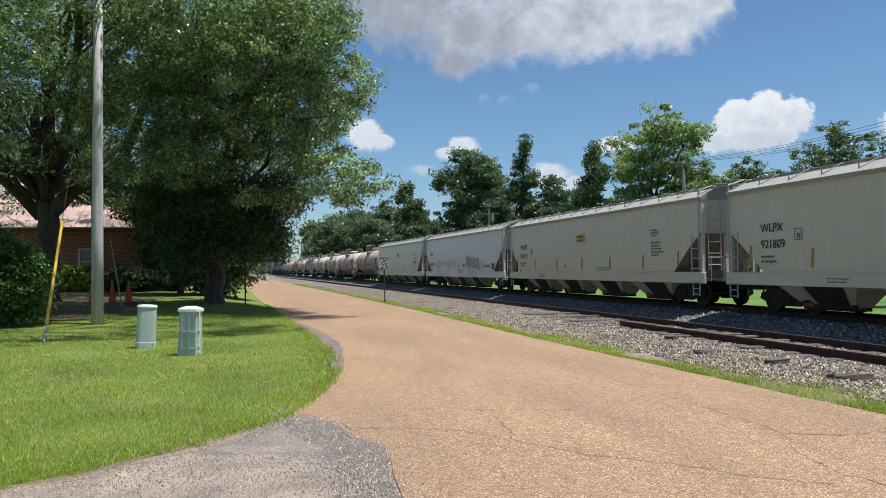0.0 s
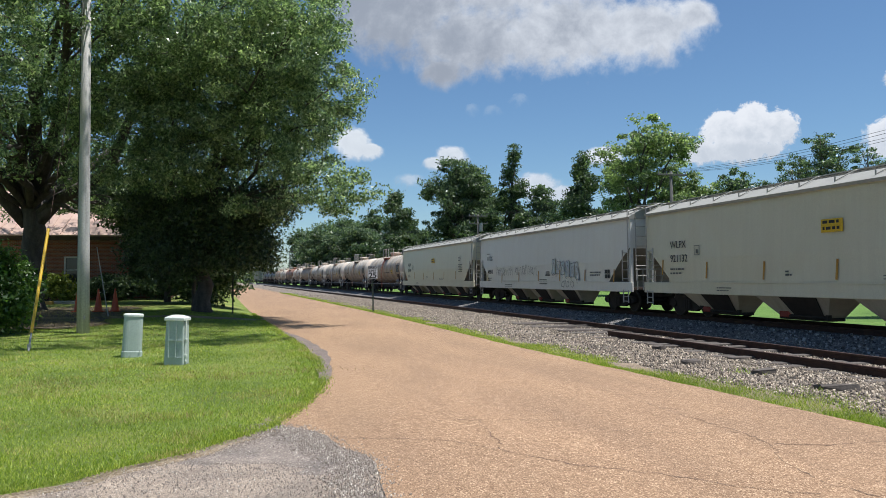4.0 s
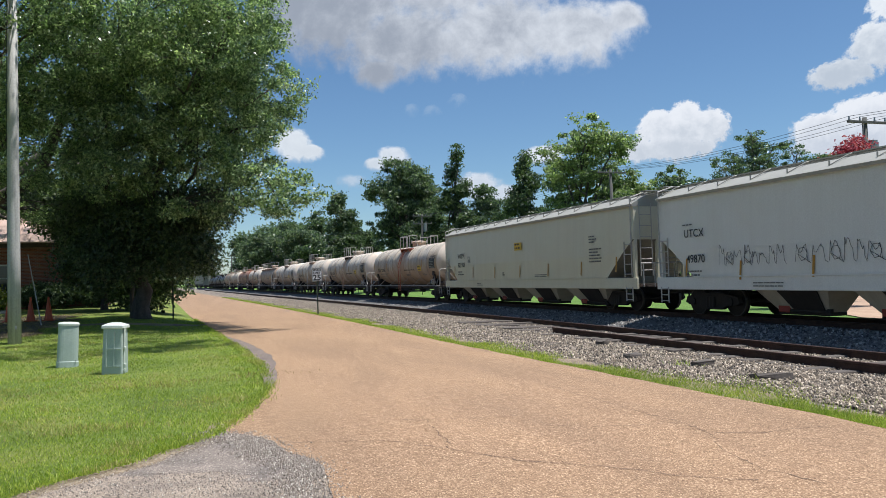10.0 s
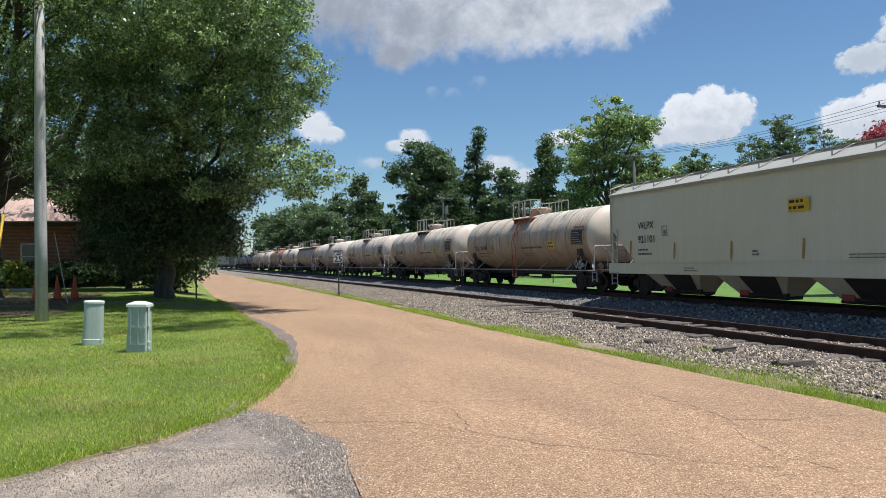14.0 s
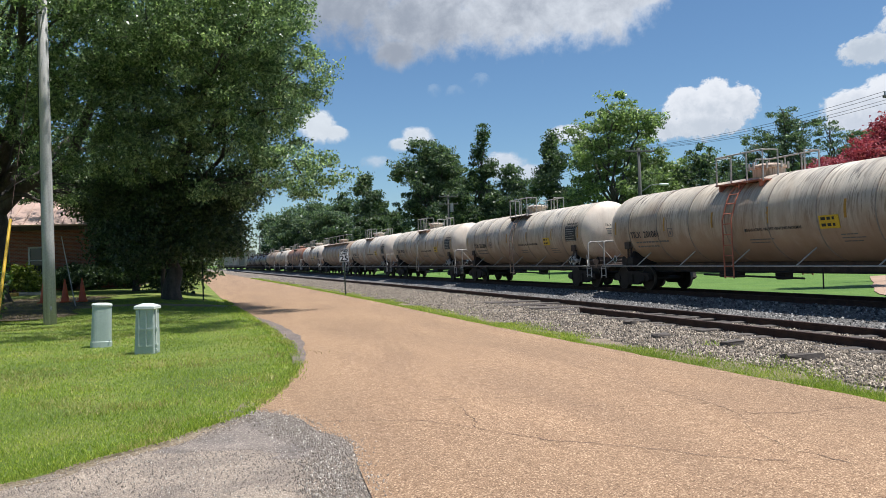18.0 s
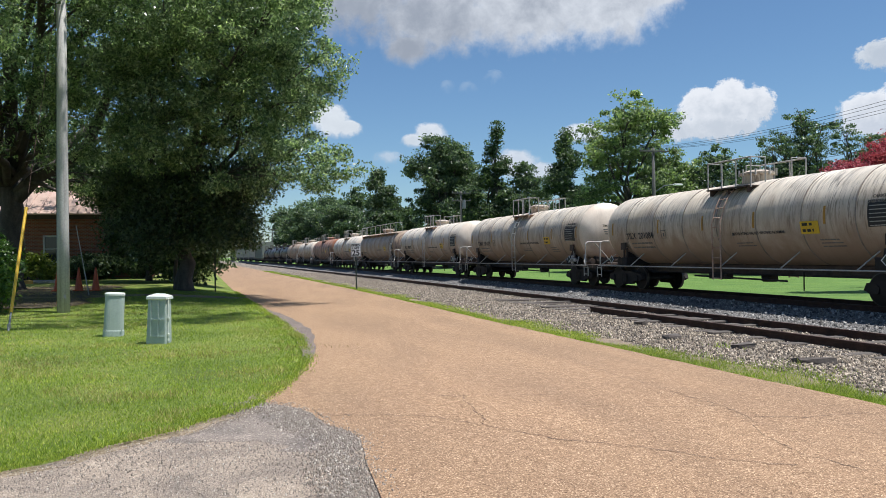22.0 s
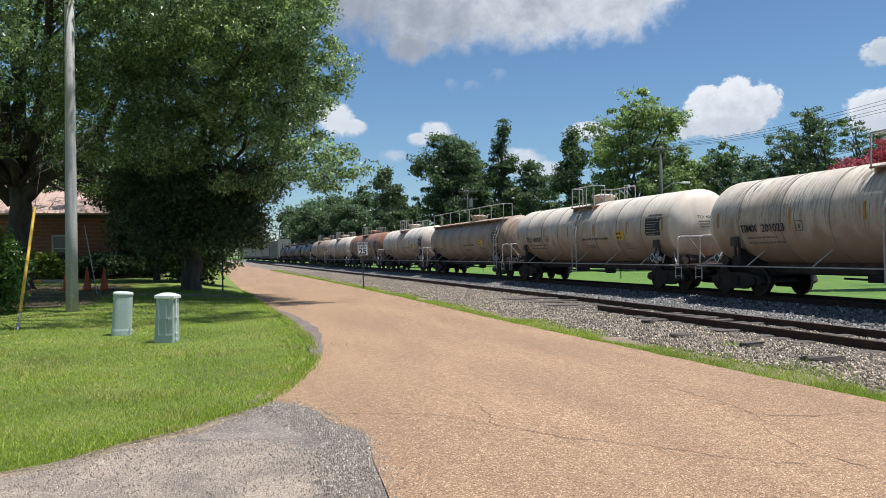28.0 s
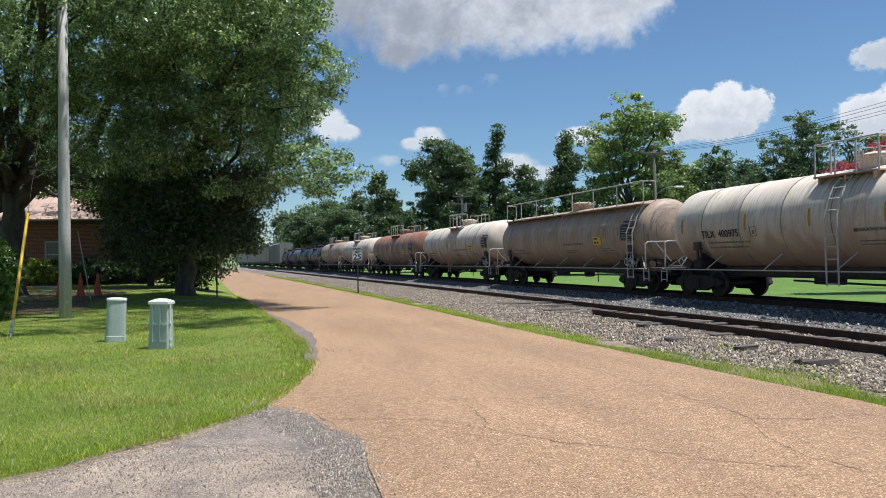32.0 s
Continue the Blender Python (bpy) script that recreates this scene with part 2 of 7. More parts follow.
def paint(name, base, grime, rust=None, amount=0.5, rough=0.55, streak=(1.2, 5.0, 0.22), low=0.35, high=0.75, dust=None, dust_z=0.0, drips=0.0, spill=None):
    """Railcar paint with dirt that has run down the sides, blotches of rust, and road dust thrown up from below."""
    m, t, b = nodes(name)
    run_ = ramp(t, fuzz(t, 1.0, 7, 0.7, streak, 0.25), [(low, (0, 0, 0)), (high, (1, 1, 1))])
    wash = ramp(t, fuzz(t, 0.55, 5, 0.6, warp=0.8), [(0.35, (0, 0, 0)), (0.75, (1, 1, 1))])

    def times(a, k):
        n = t.nodes.new("ShaderNodeMath")
        n.operation = "MULTIPLY"
        t.links.new(a, n.inputs[0])
        if isinstance(k, float):
            n.inputs[1].default_value = k
        else:
            t.links.new(k, n.inputs[1])
        return n.outputs[0]
    col = blend(t, times(run_, amount), base, grime)
    if drips:
        drip = ramp(t, fuzz(t, 1.0, 5, 0.7, (0.9, 16.0, 1.3), 0.3), [(0.51, (0, 0, 0)), (0.57, (1, 1, 1))])
        thick = ramp(t, fuzz(t, 1.0, 4, 0.6, (0.4, 1.1, 0.3)), [(0.36, (0.1, 0.1, 0.1)), (0.6, (1, 1, 1))])
        part_z = t.nodes.new("ShaderNodeSeparateXYZ")
        t.links.new(coords(t), part_z.inputs[0])
        reach = t.nodes.new("ShaderNodeMath")
        reach.operation = "MULTIPLY_ADD"
        t.links.new(fuzz(t, 1.0, 5, 0.7, (0.2, 7.0, 0.2)), reach.inputs[0])
        reach.inputs[1].default_value = 3.6
        t.links.new(part_z.outputs["Z"], reach.inputs[2])
        fall = t.nodes.new("ShaderNodeMapRange")
        fall.inputs["From Min"].default_value, fall.inputs["From Max"].default_value = 1.25, 1.6
        t.links.new(reach.outputs[0], fall.inputs["Value"])
        col = blend(t, times(times(times(drip, thick), fall.outputs[0]), drips), col, tuple(c * 0.7 for c in grime))
    if spill:
        sp = t.nodes.new("ShaderNodeSeparateXYZ")
        t.links.new(coords(t), sp.inputs[0])
        off = t.nodes.new("ShaderNodeMath")
        off.operation = "ABSOLUTE"
        t.links.new(sp.outputs["Y"], off.inputs[0])
        near = t.nodes.new("ShaderNodeMapRange")
        near.inputs["From Min"].default_value, near.inputs["From Max"].default_value = 1.15, 0.35
        t.links.new(off.outputs[0], near.inputs["Value"])
        down = t.nodes.new("ShaderNodeMapRange")
        down.inputs["From Min"].default_value, down.inputs["From Max"].default_value = -0.2, 1.0
        t.links.new(sp.outputs["Z"], down.inputs["Value"])
        runs = ramp(t, fuzz(t, 1.0, 5, 0.7, (0.3, 11.0, 0.35)), [(0.4, (0, 0, 0)), (0.58, (1, 1, 1))])
        col = blend(t, times(times(times(runs, near.outputs[0]), down.outputs[0]), 0.9), col, spill)
    if rust:
        col = blend(t, times(wash, amount), col, rust)
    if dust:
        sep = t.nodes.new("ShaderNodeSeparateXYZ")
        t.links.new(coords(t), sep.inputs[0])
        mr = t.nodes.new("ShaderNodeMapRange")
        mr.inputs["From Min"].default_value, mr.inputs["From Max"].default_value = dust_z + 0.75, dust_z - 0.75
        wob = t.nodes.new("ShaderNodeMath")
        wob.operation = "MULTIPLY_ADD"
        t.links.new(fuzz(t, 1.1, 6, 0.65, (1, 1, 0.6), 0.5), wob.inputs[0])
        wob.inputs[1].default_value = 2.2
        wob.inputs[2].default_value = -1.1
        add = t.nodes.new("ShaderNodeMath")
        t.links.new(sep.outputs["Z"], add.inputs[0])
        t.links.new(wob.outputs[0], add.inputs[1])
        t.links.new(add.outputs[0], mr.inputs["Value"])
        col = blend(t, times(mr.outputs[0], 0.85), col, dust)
    col = blend(t, 1.0, col, ramp(t, fuzz(t, 30, 3), [(0.3, (0.88, 0.88, 0.88)), (0.7, (1.0, 1.0, 1.0))]), "MULTIPLY")
    t.links.new(col, b.inputs["Base Color"])
    b.inputs["Roughness"].default_value = rough
    b.inputs["Specular IOR Level"].default_value = 0.35
    bump(t, b, fuzz(t, 1.3, 3), 0.15, 0.03)
    return m


def brick_wall():
    m, t, b = nodes("brick")
    oi = t.nodes.new("ShaderNodeObjectInfo")
    col = ramp(t, oi.outputs["Random"], [(0.0, (0.16, 0.045, 0.025)), (0.5, (0.27, 0.085, 0.045)), (1.0, (0.36, 0.14, 0.075))])
    col = blend(t, 1.0, col, ramp(t, fuzz(t, 18, 4), [(0.3, (0.7, 0.7, 0.7)), (0.7, (1.1, 1.1, 1.1))]), "MULTIPLY")
    t.links.new(col, b.inputs["Base Color"])
    b.inputs["Roughness"].default_value = 0.9
    bump(t, b, fuzz(t, 40, 3), 0.4, 0.01)
    return m


M = {}
M["road"] = road_surface()
M["apron"] = chips("worn_asphalt", [(0.085, 0.07, 0.058), (0.165, 0.138, 0.118), (0.215, 0.182, 0.157), (0.46, 0.4, 0.345)], 95, 0.9, 0.7, 0.01, [(0.28, (0.62, 0.61, 0.62)), (0.7, (1.45, 1.4, 1.32))], 2.2)
M["drive"] = chips("drive_gravel", [(0.15, 0.12, 0.095), (0.26, 0.215, 0.172), (0.35, 0.295, 0.237), (0.58, 0.505, 0.42)], 110, 0.9, 0.8, 0.012, [(0.3, (0.62, 0.6, 0.6)), (0.68, (1.25, 1.18, 1.1))], 1.5)
M["ballast"] = chips("ballast_bed", [(0.045, 0.038, 0.031), (0.15, 0.124, 0.097), (0.3, 0.252, 0.195), (0.66, 0.57, 0.46)], 34, 0.9, 1.0, 0.04, [(0.3, (0.6, 0.58, 0.58)), (0.7, (1.1, 1.08, 1.05))], 0.5)
# Darker stone colours than the siding's ballast.
M["ballast_dark"] = chips("dark_ballast_bed", [(0.035, 0.032, 0.03), (0.11, 0.103, 0.096), (0.19, 0.178, 0.165), (0.36, 0.34, 0.315)], 26, 0.85, 1.0, 0.04, [(0.3, (0.6, 0.6, 0.6)), (0.7, (1.2, 1.2, 1.2))], 0.5)
M["lawn"] = lawn_surface("lawn_soil", (0.105, 0.15, 0.022), (0.17, 0.225, 0.036), (0.29, 0.275, 0.08))
M["field"] = lawn_surface("field_grass", (0.085, 0.17, 0.024), (0.115, 0.215, 0.033), (0.155, 0.25, 0.045))
M["mulch"] = plain("leaf_litter", (0.05, 0.036, 0.022), (0.15, 0.115, 0.065), 6, 0.95, grain=0.8, fine=35)
M["soil"] = chips("edge_soil", [(0.12, 0.085, 0.055), (0.2, 0.15, 0.1), (0.28, 0.22, 0.155), (0.38, 0.32, 0.25)], 55, 0.95, 0.7, 0.01, [(0.3, (0.7, 0.7, 0.66)), (0.7, (1.15, 1.12, 1.05))], 2.0)
M["edgestain"] = chips("stained_road_edge", [(0.07, 0.058, 0.05), (0.13, 0.105, 0.09), (0.19, 0.15, 0.125), (0.28, 0.225, 0.19)], 60, 0.9, 0.6, 0.008, [(0.3, (0.75, 0.75, 0.75)), (0.7, (1.3, 1.25, 1.2))], 1.5)
M["straw"] = foliage("dead_grass_blade", (0.22, 0.16, 0.07), (0.34, 0.26, 0.12), (0.48, 0.39, 0.21), 0.7, 0.25)
M["dirt"] = plain("pale_dirt", (0.36, 0.23, 0.15), (0.5, 0.35, 0.24), 1.0, 0.95, grain=0.4, fine=20)
M["blade"] = foliage("grass_blade", (0.125, 0.18, 0.017), (0.27, 0.36, 0.04), (0.56, 0.55, 0.125), 0.5, 0.42)
M["dry"] = foliage("dry_grass_blade", (0.3, 0.27, 0.08), (0.44, 0.39, 0.14), (0.6, 0.5, 0.24), 0.6, 0.3)
M["oak"] = foliage("oak_leaf", (0.055, 0.085, 0.05), (0.155, 0.215, 0.115), (0.5, 0.55, 0.37), 0.3, 0.5)
M["evergreen"] = foliage("dark_evergreen_leaf", (0.025, 0.045, 0.024), (0.06, 0.095, 0.048), (0.16, 0.2, 0.11), 0.38, 0.3)
M["oak2"] = foliage("dark_oak_leaf", (0.04, 0.064, 0.04), (0.088, 0.128, 0.076), (0.23, 0.28, 0.17), 0.36, 0.42)
M["bright"] = foliage("pecan_leaf", (0.09, 0.128, 0.058), (0.185, 0.235, 0.112), (0.42, 0.47, 0.26), 0.4, 0.45)
M["pine"] = foliage("pine_needle", (0.035, 0.06, 0.032), (0.075, 0.115, 0.055), (0.16, 0.2, 0.1), 0.45, 0.32)
M["myrtle"] = foliage("crape_myrtle_bloom", (0.2, 0.02, 0.045), (0.36, 0.05, 0.1), (0.52, 0.14, 0.2), 0.6, 0.35)
M["shrub"] = foliage("shrub_leaf", (0.03, 0.07, 0.016), (0.065, 0.13, 0.028), (0.13, 0.2, 0.05), 0.4, 0.4)
M["limeshrub"] = foliage("yellow_green_shrub_leaf", (0.1, 0.13, 0.02), (0.2, 0.23, 0.04), (0.3, 0.32, 0.07), 0.45, 0.4)
M["bark"] = plain("oak_bark", (0.045, 0.038, 0.032), (0.13, 0.112, 0.095), 5, 0.95, grain=1.0, fine=14, stretch=(1, 1, 0.2))
M["polewood"] = plain("weathered_pole_wood", (0.34, 0.325, 0.305), (0.6, 0.575, 0.535), 4, 0.9, grain=0.6, fine=30, stretch=(3, 3, 0.12))
M["poledark"] = plain("dark_pole_wood", (0.06, 0.06, 0.055), (0.15, 0.145, 0.13), 4, 0.9, grain=0.5, fine=30, stretch=(3, 3, 0.12))
M["tie"] = plain("creosote_tie", (0.05, 0.041, 0.034), (0.19, 0.16, 0.135), 4, 0.95, grain=0.8, fine=24, stretch=(0.4, 4, 2))
M["rail"] = plain("rusty_rail_steel", (0.035, 0.017, 0.013), (0.1, 0.05, 0.035), 5, 0.75, 0.3, grain=0.4, fine=30)
M["railtop"] = plain("worn_rail_head", (0.3, 0.28, 0.27), (0.5, 0.48, 0.46), 3, 0.35, 0.9, grain=0.1, fine=30)
M["hop_tan"] = paint("warm_grey_hopper_paint", (0.68, 0.645, 0.5), (0.53, 0.49, 0.375), (0.62, 0.53, 0.36), 0.4, rough=0.34)
M["hop_grey"] = paint("pale_grey_hopper_paint", (0.76, 0.745, 0.69), (0.6, 0.58, 0.52), (0.66, 0.6, 0.5), 0.35, rough=0.38)
M["hop_roof"] = paint("hopper_roof_paint", (0.37, 0.36, 0.315), (0.25, 0.235, 0.2), None, 0.45, streak=(2, 2, 2))
M["hop_under"] = paint("grimed_hopper_bottom_paint", (0.52, 0.48, 0.385), (0.28, 0.25, 0.2), (0.36, 0.26, 0.17), 0.6)
# Body paint darkened: the shade below the cutaway ends is in its colour.
M["hop_dark"] = paint("shaded_slope_sheet_paint", (0.27, 0.25, 0.21), (0.15, 0.135, 0.115), (0.19, 0.14, 0.1), 0.5)
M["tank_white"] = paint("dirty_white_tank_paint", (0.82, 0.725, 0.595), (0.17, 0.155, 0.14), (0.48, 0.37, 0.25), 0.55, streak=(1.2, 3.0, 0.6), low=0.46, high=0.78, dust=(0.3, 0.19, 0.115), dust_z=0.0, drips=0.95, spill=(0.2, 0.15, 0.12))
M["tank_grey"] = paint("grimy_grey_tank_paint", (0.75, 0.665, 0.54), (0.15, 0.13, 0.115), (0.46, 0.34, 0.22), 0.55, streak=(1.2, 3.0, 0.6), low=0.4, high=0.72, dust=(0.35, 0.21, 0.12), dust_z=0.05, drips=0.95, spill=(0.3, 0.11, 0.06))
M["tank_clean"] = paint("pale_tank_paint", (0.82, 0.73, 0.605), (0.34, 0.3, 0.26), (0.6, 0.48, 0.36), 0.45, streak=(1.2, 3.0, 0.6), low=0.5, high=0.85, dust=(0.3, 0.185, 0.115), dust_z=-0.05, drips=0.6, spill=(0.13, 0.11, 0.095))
M["tank_brown"] = paint("brown_stained_tank_paint", (0.5, 0.39, 0.28), (0.13, 0.11, 0.1), (0.36, 0.24, 0.17), 0.7, low=0.4, high=0.75, dust=(0.3, 0.2, 0.14), dust_z=-0.5, drips=0.8)
M["tank_rust"] = paint("rust_red_stained_tank_paint", (0.42, 0.32, 0.24), (0.28, 0.085, 0.032), (0.28, 0.085, 0.032), 0.9, low=0.36, high=0.62, dust=(0.24, 0.165, 0.12), dust_z=0.3)
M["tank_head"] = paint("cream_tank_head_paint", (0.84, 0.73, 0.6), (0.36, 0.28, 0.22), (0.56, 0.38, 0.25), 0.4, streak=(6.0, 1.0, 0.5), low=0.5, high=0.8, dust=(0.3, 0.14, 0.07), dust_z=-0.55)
M["tank_black"] = paint("black_tank_paint", (0.022, 0.024, 0.03), (0.06, 0.058, 0.056), (0.05, 0.045, 0.045), 0.5, 0.4)
M["tank_slate"] = paint("faded_slate_tank_paint", (0.1, 0.115, 0.14), (0.05, 0.05, 0.055), None, 0.5)
M["sprayfill"] = plain("spray_fill_paint", (0.5, 0.55, 0.56), (0.66, 0.69, 0.68), 3, 0.6, grain=0.1)
M["rack"] = paint("autorack_steel", (0.24, 0.245, 0.225), (0.16, 0.15, 0.13), (0.18, 0.15, 0.12), 0.5)
M["rackgreen"] = paint("pale_green_grey_boxcar_paint", (0.28, 0.31, 0.255), (0.2, 0.21, 0.17), None, 0.5)
M["rackdark"] = plain("dark_rack_panel", (0.06, 0.06, 0.06), (0.16, 0.15, 0.14), 2, 0.8)
M["chassis"] = plain("grimy_black_steel", (0.01, 0.0085, 0.0075), (0.036, 0.028, 0.023), 3, 0.8, 0.1, grain=0.5, fine=25)
M["frame"] = plain("brown_grimed_frame_steel", (0.04, 0.028, 0.022), (0.12, 0.085, 0.065), 3, 0.8, 0.1, grain=0.4, fine=25)
M["wheel"] = plain("wheel_steel", (0.009, 0.008, 0.0075), (0.03, 0.025, 0.022), 4, 0.6, 0.5, grain=0.3, fine=20)
M["tread"] = plain("worn_wheel_rim", (0.05, 0.045, 0.04), (0.13, 0.12, 0.11), 4, 0.5, 0.7, grain=0.1)
M["seam"] = plain("dirty_weld_seam", (0.2, 0.16, 0.13), (0.42, 0.35, 0.28), 4, 0.7, grain=0.2)
M["bar"] = plain("pale_painted_bar", (0.38, 0.35, 0.31), (0.6, 0.57, 0.52), 4, 0.6, grain=0.2)
M["rustbar"] = plain("rust_streaked_bar", (0.3, 0.15, 0.09), (0.62, 0.47, 0.36), 4, 0.75, grain=0.3)
M["redbar"] = plain("rust_red_bar", (0.34, 0.085, 0.045), (0.58, 0.22, 0.13), 4, 0.75, grain=0.3)
M["ink"] = plain("black_lettering", (0.012, 0.012, 0.014), (0.03, 0.03, 0.032), 5, 0.6, grain=0.05)
M["inkfaint"] = plain("faded_small_lettering", (0.13, 0.125, 0.115), (0.19, 0.185, 0.17), 5, 0.7, grain=0.05)
M["inkpale"] = plain("pale_panel_lettering", (0.4, 0.38, 0.34), (0.5, 0.48, 0.43), 5, 0.7, grain=0.05)
M["orange"] = plain("faded_orange_reflector", (0.42, 0.2, 0.02), (0.56, 0.3, 0.04), 5, 0.5, grain=0.1)
M["yellow"] = plain("yellow_placard", (0.68, 0.42, 0.01), (0.76, 0.5, 0.02), 5, 0.5, grain=0.05)
M["white"] = plain("white_paint", (0.7, 0.7, 0.68), (0.8, 0.8, 0.78), 3, 0.5, grain=0.1)
M["redpart"] = plain("red_oxide_outlet", (0.22, 0.03, 0.022), (0.36, 0.06, 0.04), 4, 0.7)
M["pedestal"] = plain("pale_green_cabinet", (0.42, 0.5, 0.44), (0.5, 0.57, 0.51), 3, 0.55, grain=0.15, fine=60)
# Cap and hinge colour, lighter than the cabinet body.
M["pedtop"] = plain("paler_cabinet_paint", (0.6, 0.64, 0.57), (0.72, 0.75, 0.67), 3, 0.6, grain=0.15)
M["guard"] = plain("yellow_guy_guard", (0.62, 0.36, 0.01), (0.72, 0.45, 0.02), 4, 0.4, grain=0.1)
M["steel"] = plain("galvanised_steel", (0.28, 0.28, 0.28), (0.45, 0.45, 0.45), 6, 0.45, 0.7, grain=0.1)
M["postgreen"] = plain("dark_green_sign_post", (0.02, 0.035, 0.025), (0.05, 0.07, 0.05), 5, 0.6, 0.2)
M["signface"] = plain("white_sign_sheeting", (0.72, 0.72, 0.72), (0.82, 0.82, 0.82), 4, 0.4, grain=0.05)
M["cone"] = plain("orange_cone_plastic", (0.5, 0.07, 0.02), (0.62, 0.11, 0.03), 4, 0.5, grain=0.1)
M["brick"] = brick_wall()
M["mortar"] = plain("grey_mortar", (0.2, 0.17, 0.15), (0.3, 0.27, 0.24), 6, 0.95, fine=50)
M["roof"] = plain("pinkish_tan_metal_roof", (0.45, 0.3, 0.23), (0.58, 0.41, 0.33), 1.2, 0.6, grain=0.1)
M["trim"] = plain("white_house_trim", (0.6, 0.6, 0.58), (0.75, 0.75, 0.72), 3, 0.6)
M["soffit"] = plain("brown_eave_board", (0.05, 0.035, 0.03), (0.11, 0.08, 0.065), 3, 0.7)
M["kerb"] = plain("yellow_painted_kerb", (0.45, 0.25, 0.05), (0.58, 0.36, 0.1), 3, 0.8)
M["concrete"] = plain("pale_concrete", (0.32, 0.3, 0.27), (0.45, 0.42, 0.39), 2, 0.9)
M["wire"] = plain("dark_cable", (0.02, 0.02, 0.02), (0.04, 0.04, 0.04), 3, 0.6)
M["crack"] = plain("road_crack", (0.07, 0.046, 0.034), (0.15, 0.1, 0.07), 6, 0.95)
gm, gt, gb = nodes("window_glass")
gb.inputs["Base Color"].default_value = (0.03, 0.04, 0.045, 1)
gb.inputs["Roughness"].default_value = 0.06
M["glass"] = gm


def stone_mat(name, stops):
    m, t, b = nodes(name)
    col = ramp(t, island(t), stops)
    t.links.new(blend(t, 1.0, col, ramp(t, fuzz(t, 30, 3), [(0.3, (0.75, 0.75, 0.75)), (0.7, (1.05, 1.05, 1.05))]), "MULTIPLY"), b.inputs["Base Color"])
    b.inputs["Roughness"].default_value = 0.9
    return m


M["stone"] = stone_mat("ballast_stone", [(0.0, (0.05, 0.043, 0.037)), (0.35, (0.165, 0.132, 0.098)), (0.75, (0.34, 0.278, 0.205)), (1.0, (0.7, 0.595, 0.46))])
M["stone_dark"] = stone_mat("dark_ballast_stone", [(0.0, (0.04, 0.037, 0.035)), (0.5, (0.17, 0.16, 0.148)), (1.0, (0.46, 0.435, 0.4))])
M["pebble"] = stone_mat("drive_pebble", [(0.0, (0.18, 0.15, 0.124)), (0.4, (0.25, 0.21, 0.172)), (0.85, (0.34, 0.295, 0.245)), (1.0, (0.66, 0.6, 0.51))])

# ---- ground, road, tracks ----
LEFT_Y = [-40, 4.0, 5.2, 6.32, 6.57, 7.05, 7.39, 7.91, 8.47, 9.72, 11.1, 12.7, 15.4, 19.7, 22.9, 36.5, 62.7, 110, 200, 330]
LEFT_X = [-60, -8, -4, -1.84, -1.44, -0.96, -0.52, -0.13, 0.27, 0.73, 1.07, 1.3, 1.38, 1.27, 1.07, 0.43, -0.56, -2.29, -5.6, -10.3]
ROAD_Y = [-40, 4.0, 5.3, 5.62, 6.12, 6.68, 7.04, 7.34, 7.99, 8.64]
ROAD_X = [0.6, 0.9, 0.98, 1.01, 1.03, 1.13, 1.06, 0.89, 0.83, 0.46]
RIGHT_Y = [-40, 6.8, 8.1, 10.6, 14.6, 20.4, 26.7, 35.6, 51, 82, 110, 200, 330]
RIGHT_X = [6.4, 6.44, 6.34, 6.29, 6.12, 6.03, 5.98, 5.83, 5.36, 4.25, 3.25, -0.05, -4.8]


def lawn_right(y):
    return float(np.interp(y, LEFT_Y, LEFT_X))


def road_left(y):
    return float(np.interp(y, ROAD_Y, ROAD_X)) if y < 8.64 else lawn_right(y)


def road_right(y):
    return float(np.interp(y, RIGHT_Y, RIGHT_X))


def lawn_z(x, y):
    rise = 0.02 * max(0.0, min(y, 50.0) - 21.0) * min(1.0, max(0.0, (-x + 0.3) / 2.5))
    return 0.025 + rise + 0.03 * (noise.noise(Vector((x * 0.5, y * 0.5, 0))))


def strip(name, ys, left, right, n, height, material, label, parent=None, sink=0.0, ease=1.0):
    """A sheet between two edge lines, row by row along y."""
    vs, fs = [], []
    for i, y in enumerate(ys):
        a, b = left(y), right(y)
        for k in range(n + 1):
            x = a + (b - a) * (1 - (1 - k / n) ** ease)
            rim = k in (0, n) or i in (0, len(ys) - 1)
            vs.append((x, y, height(x, y) - (sink if rim else 0)))
    for i in range(len(ys) - 1):
        for k in range(n):
            p = i * (n + 1) + k
            fs.append((p, p + 1, p + n + 2, p + n + 1))
    ob = mesh_part(name, raw(name, vs, fs, True), material, parent)
    return tagged(ob, label, "ground", kind="structure")


def steps(a, b, first, grow=1.06):
    out, y, d = [a], a, first
    while y < b:
        y += d
        d *= grow
        out.append(min(y, b))
    return out


# One sheet of field grass that reaches the horizon.
gv, gf = [], []
edge = [-3500, -900, -300, -100, -40, -15, 0, 4, 20, 21, 34, 50, 80, 150, 300, 900, 3500]
for y in edge:
    for x in edge:
        gv.append((x, y, -0.48 if x in (4, 20) else -0.16))
for i in range(len(edge) - 1):
    for k in range(len(edge) - 1):
        p = i * len(edge) + k
        gf.append((p, p + 1, p + len(edge) + 1, p + len(edge)))
tagged(mesh_part("ground", raw("ground", gv, gf), M["field"]), "mown bright green grass field beyond the railway", "ground", kind="structure")

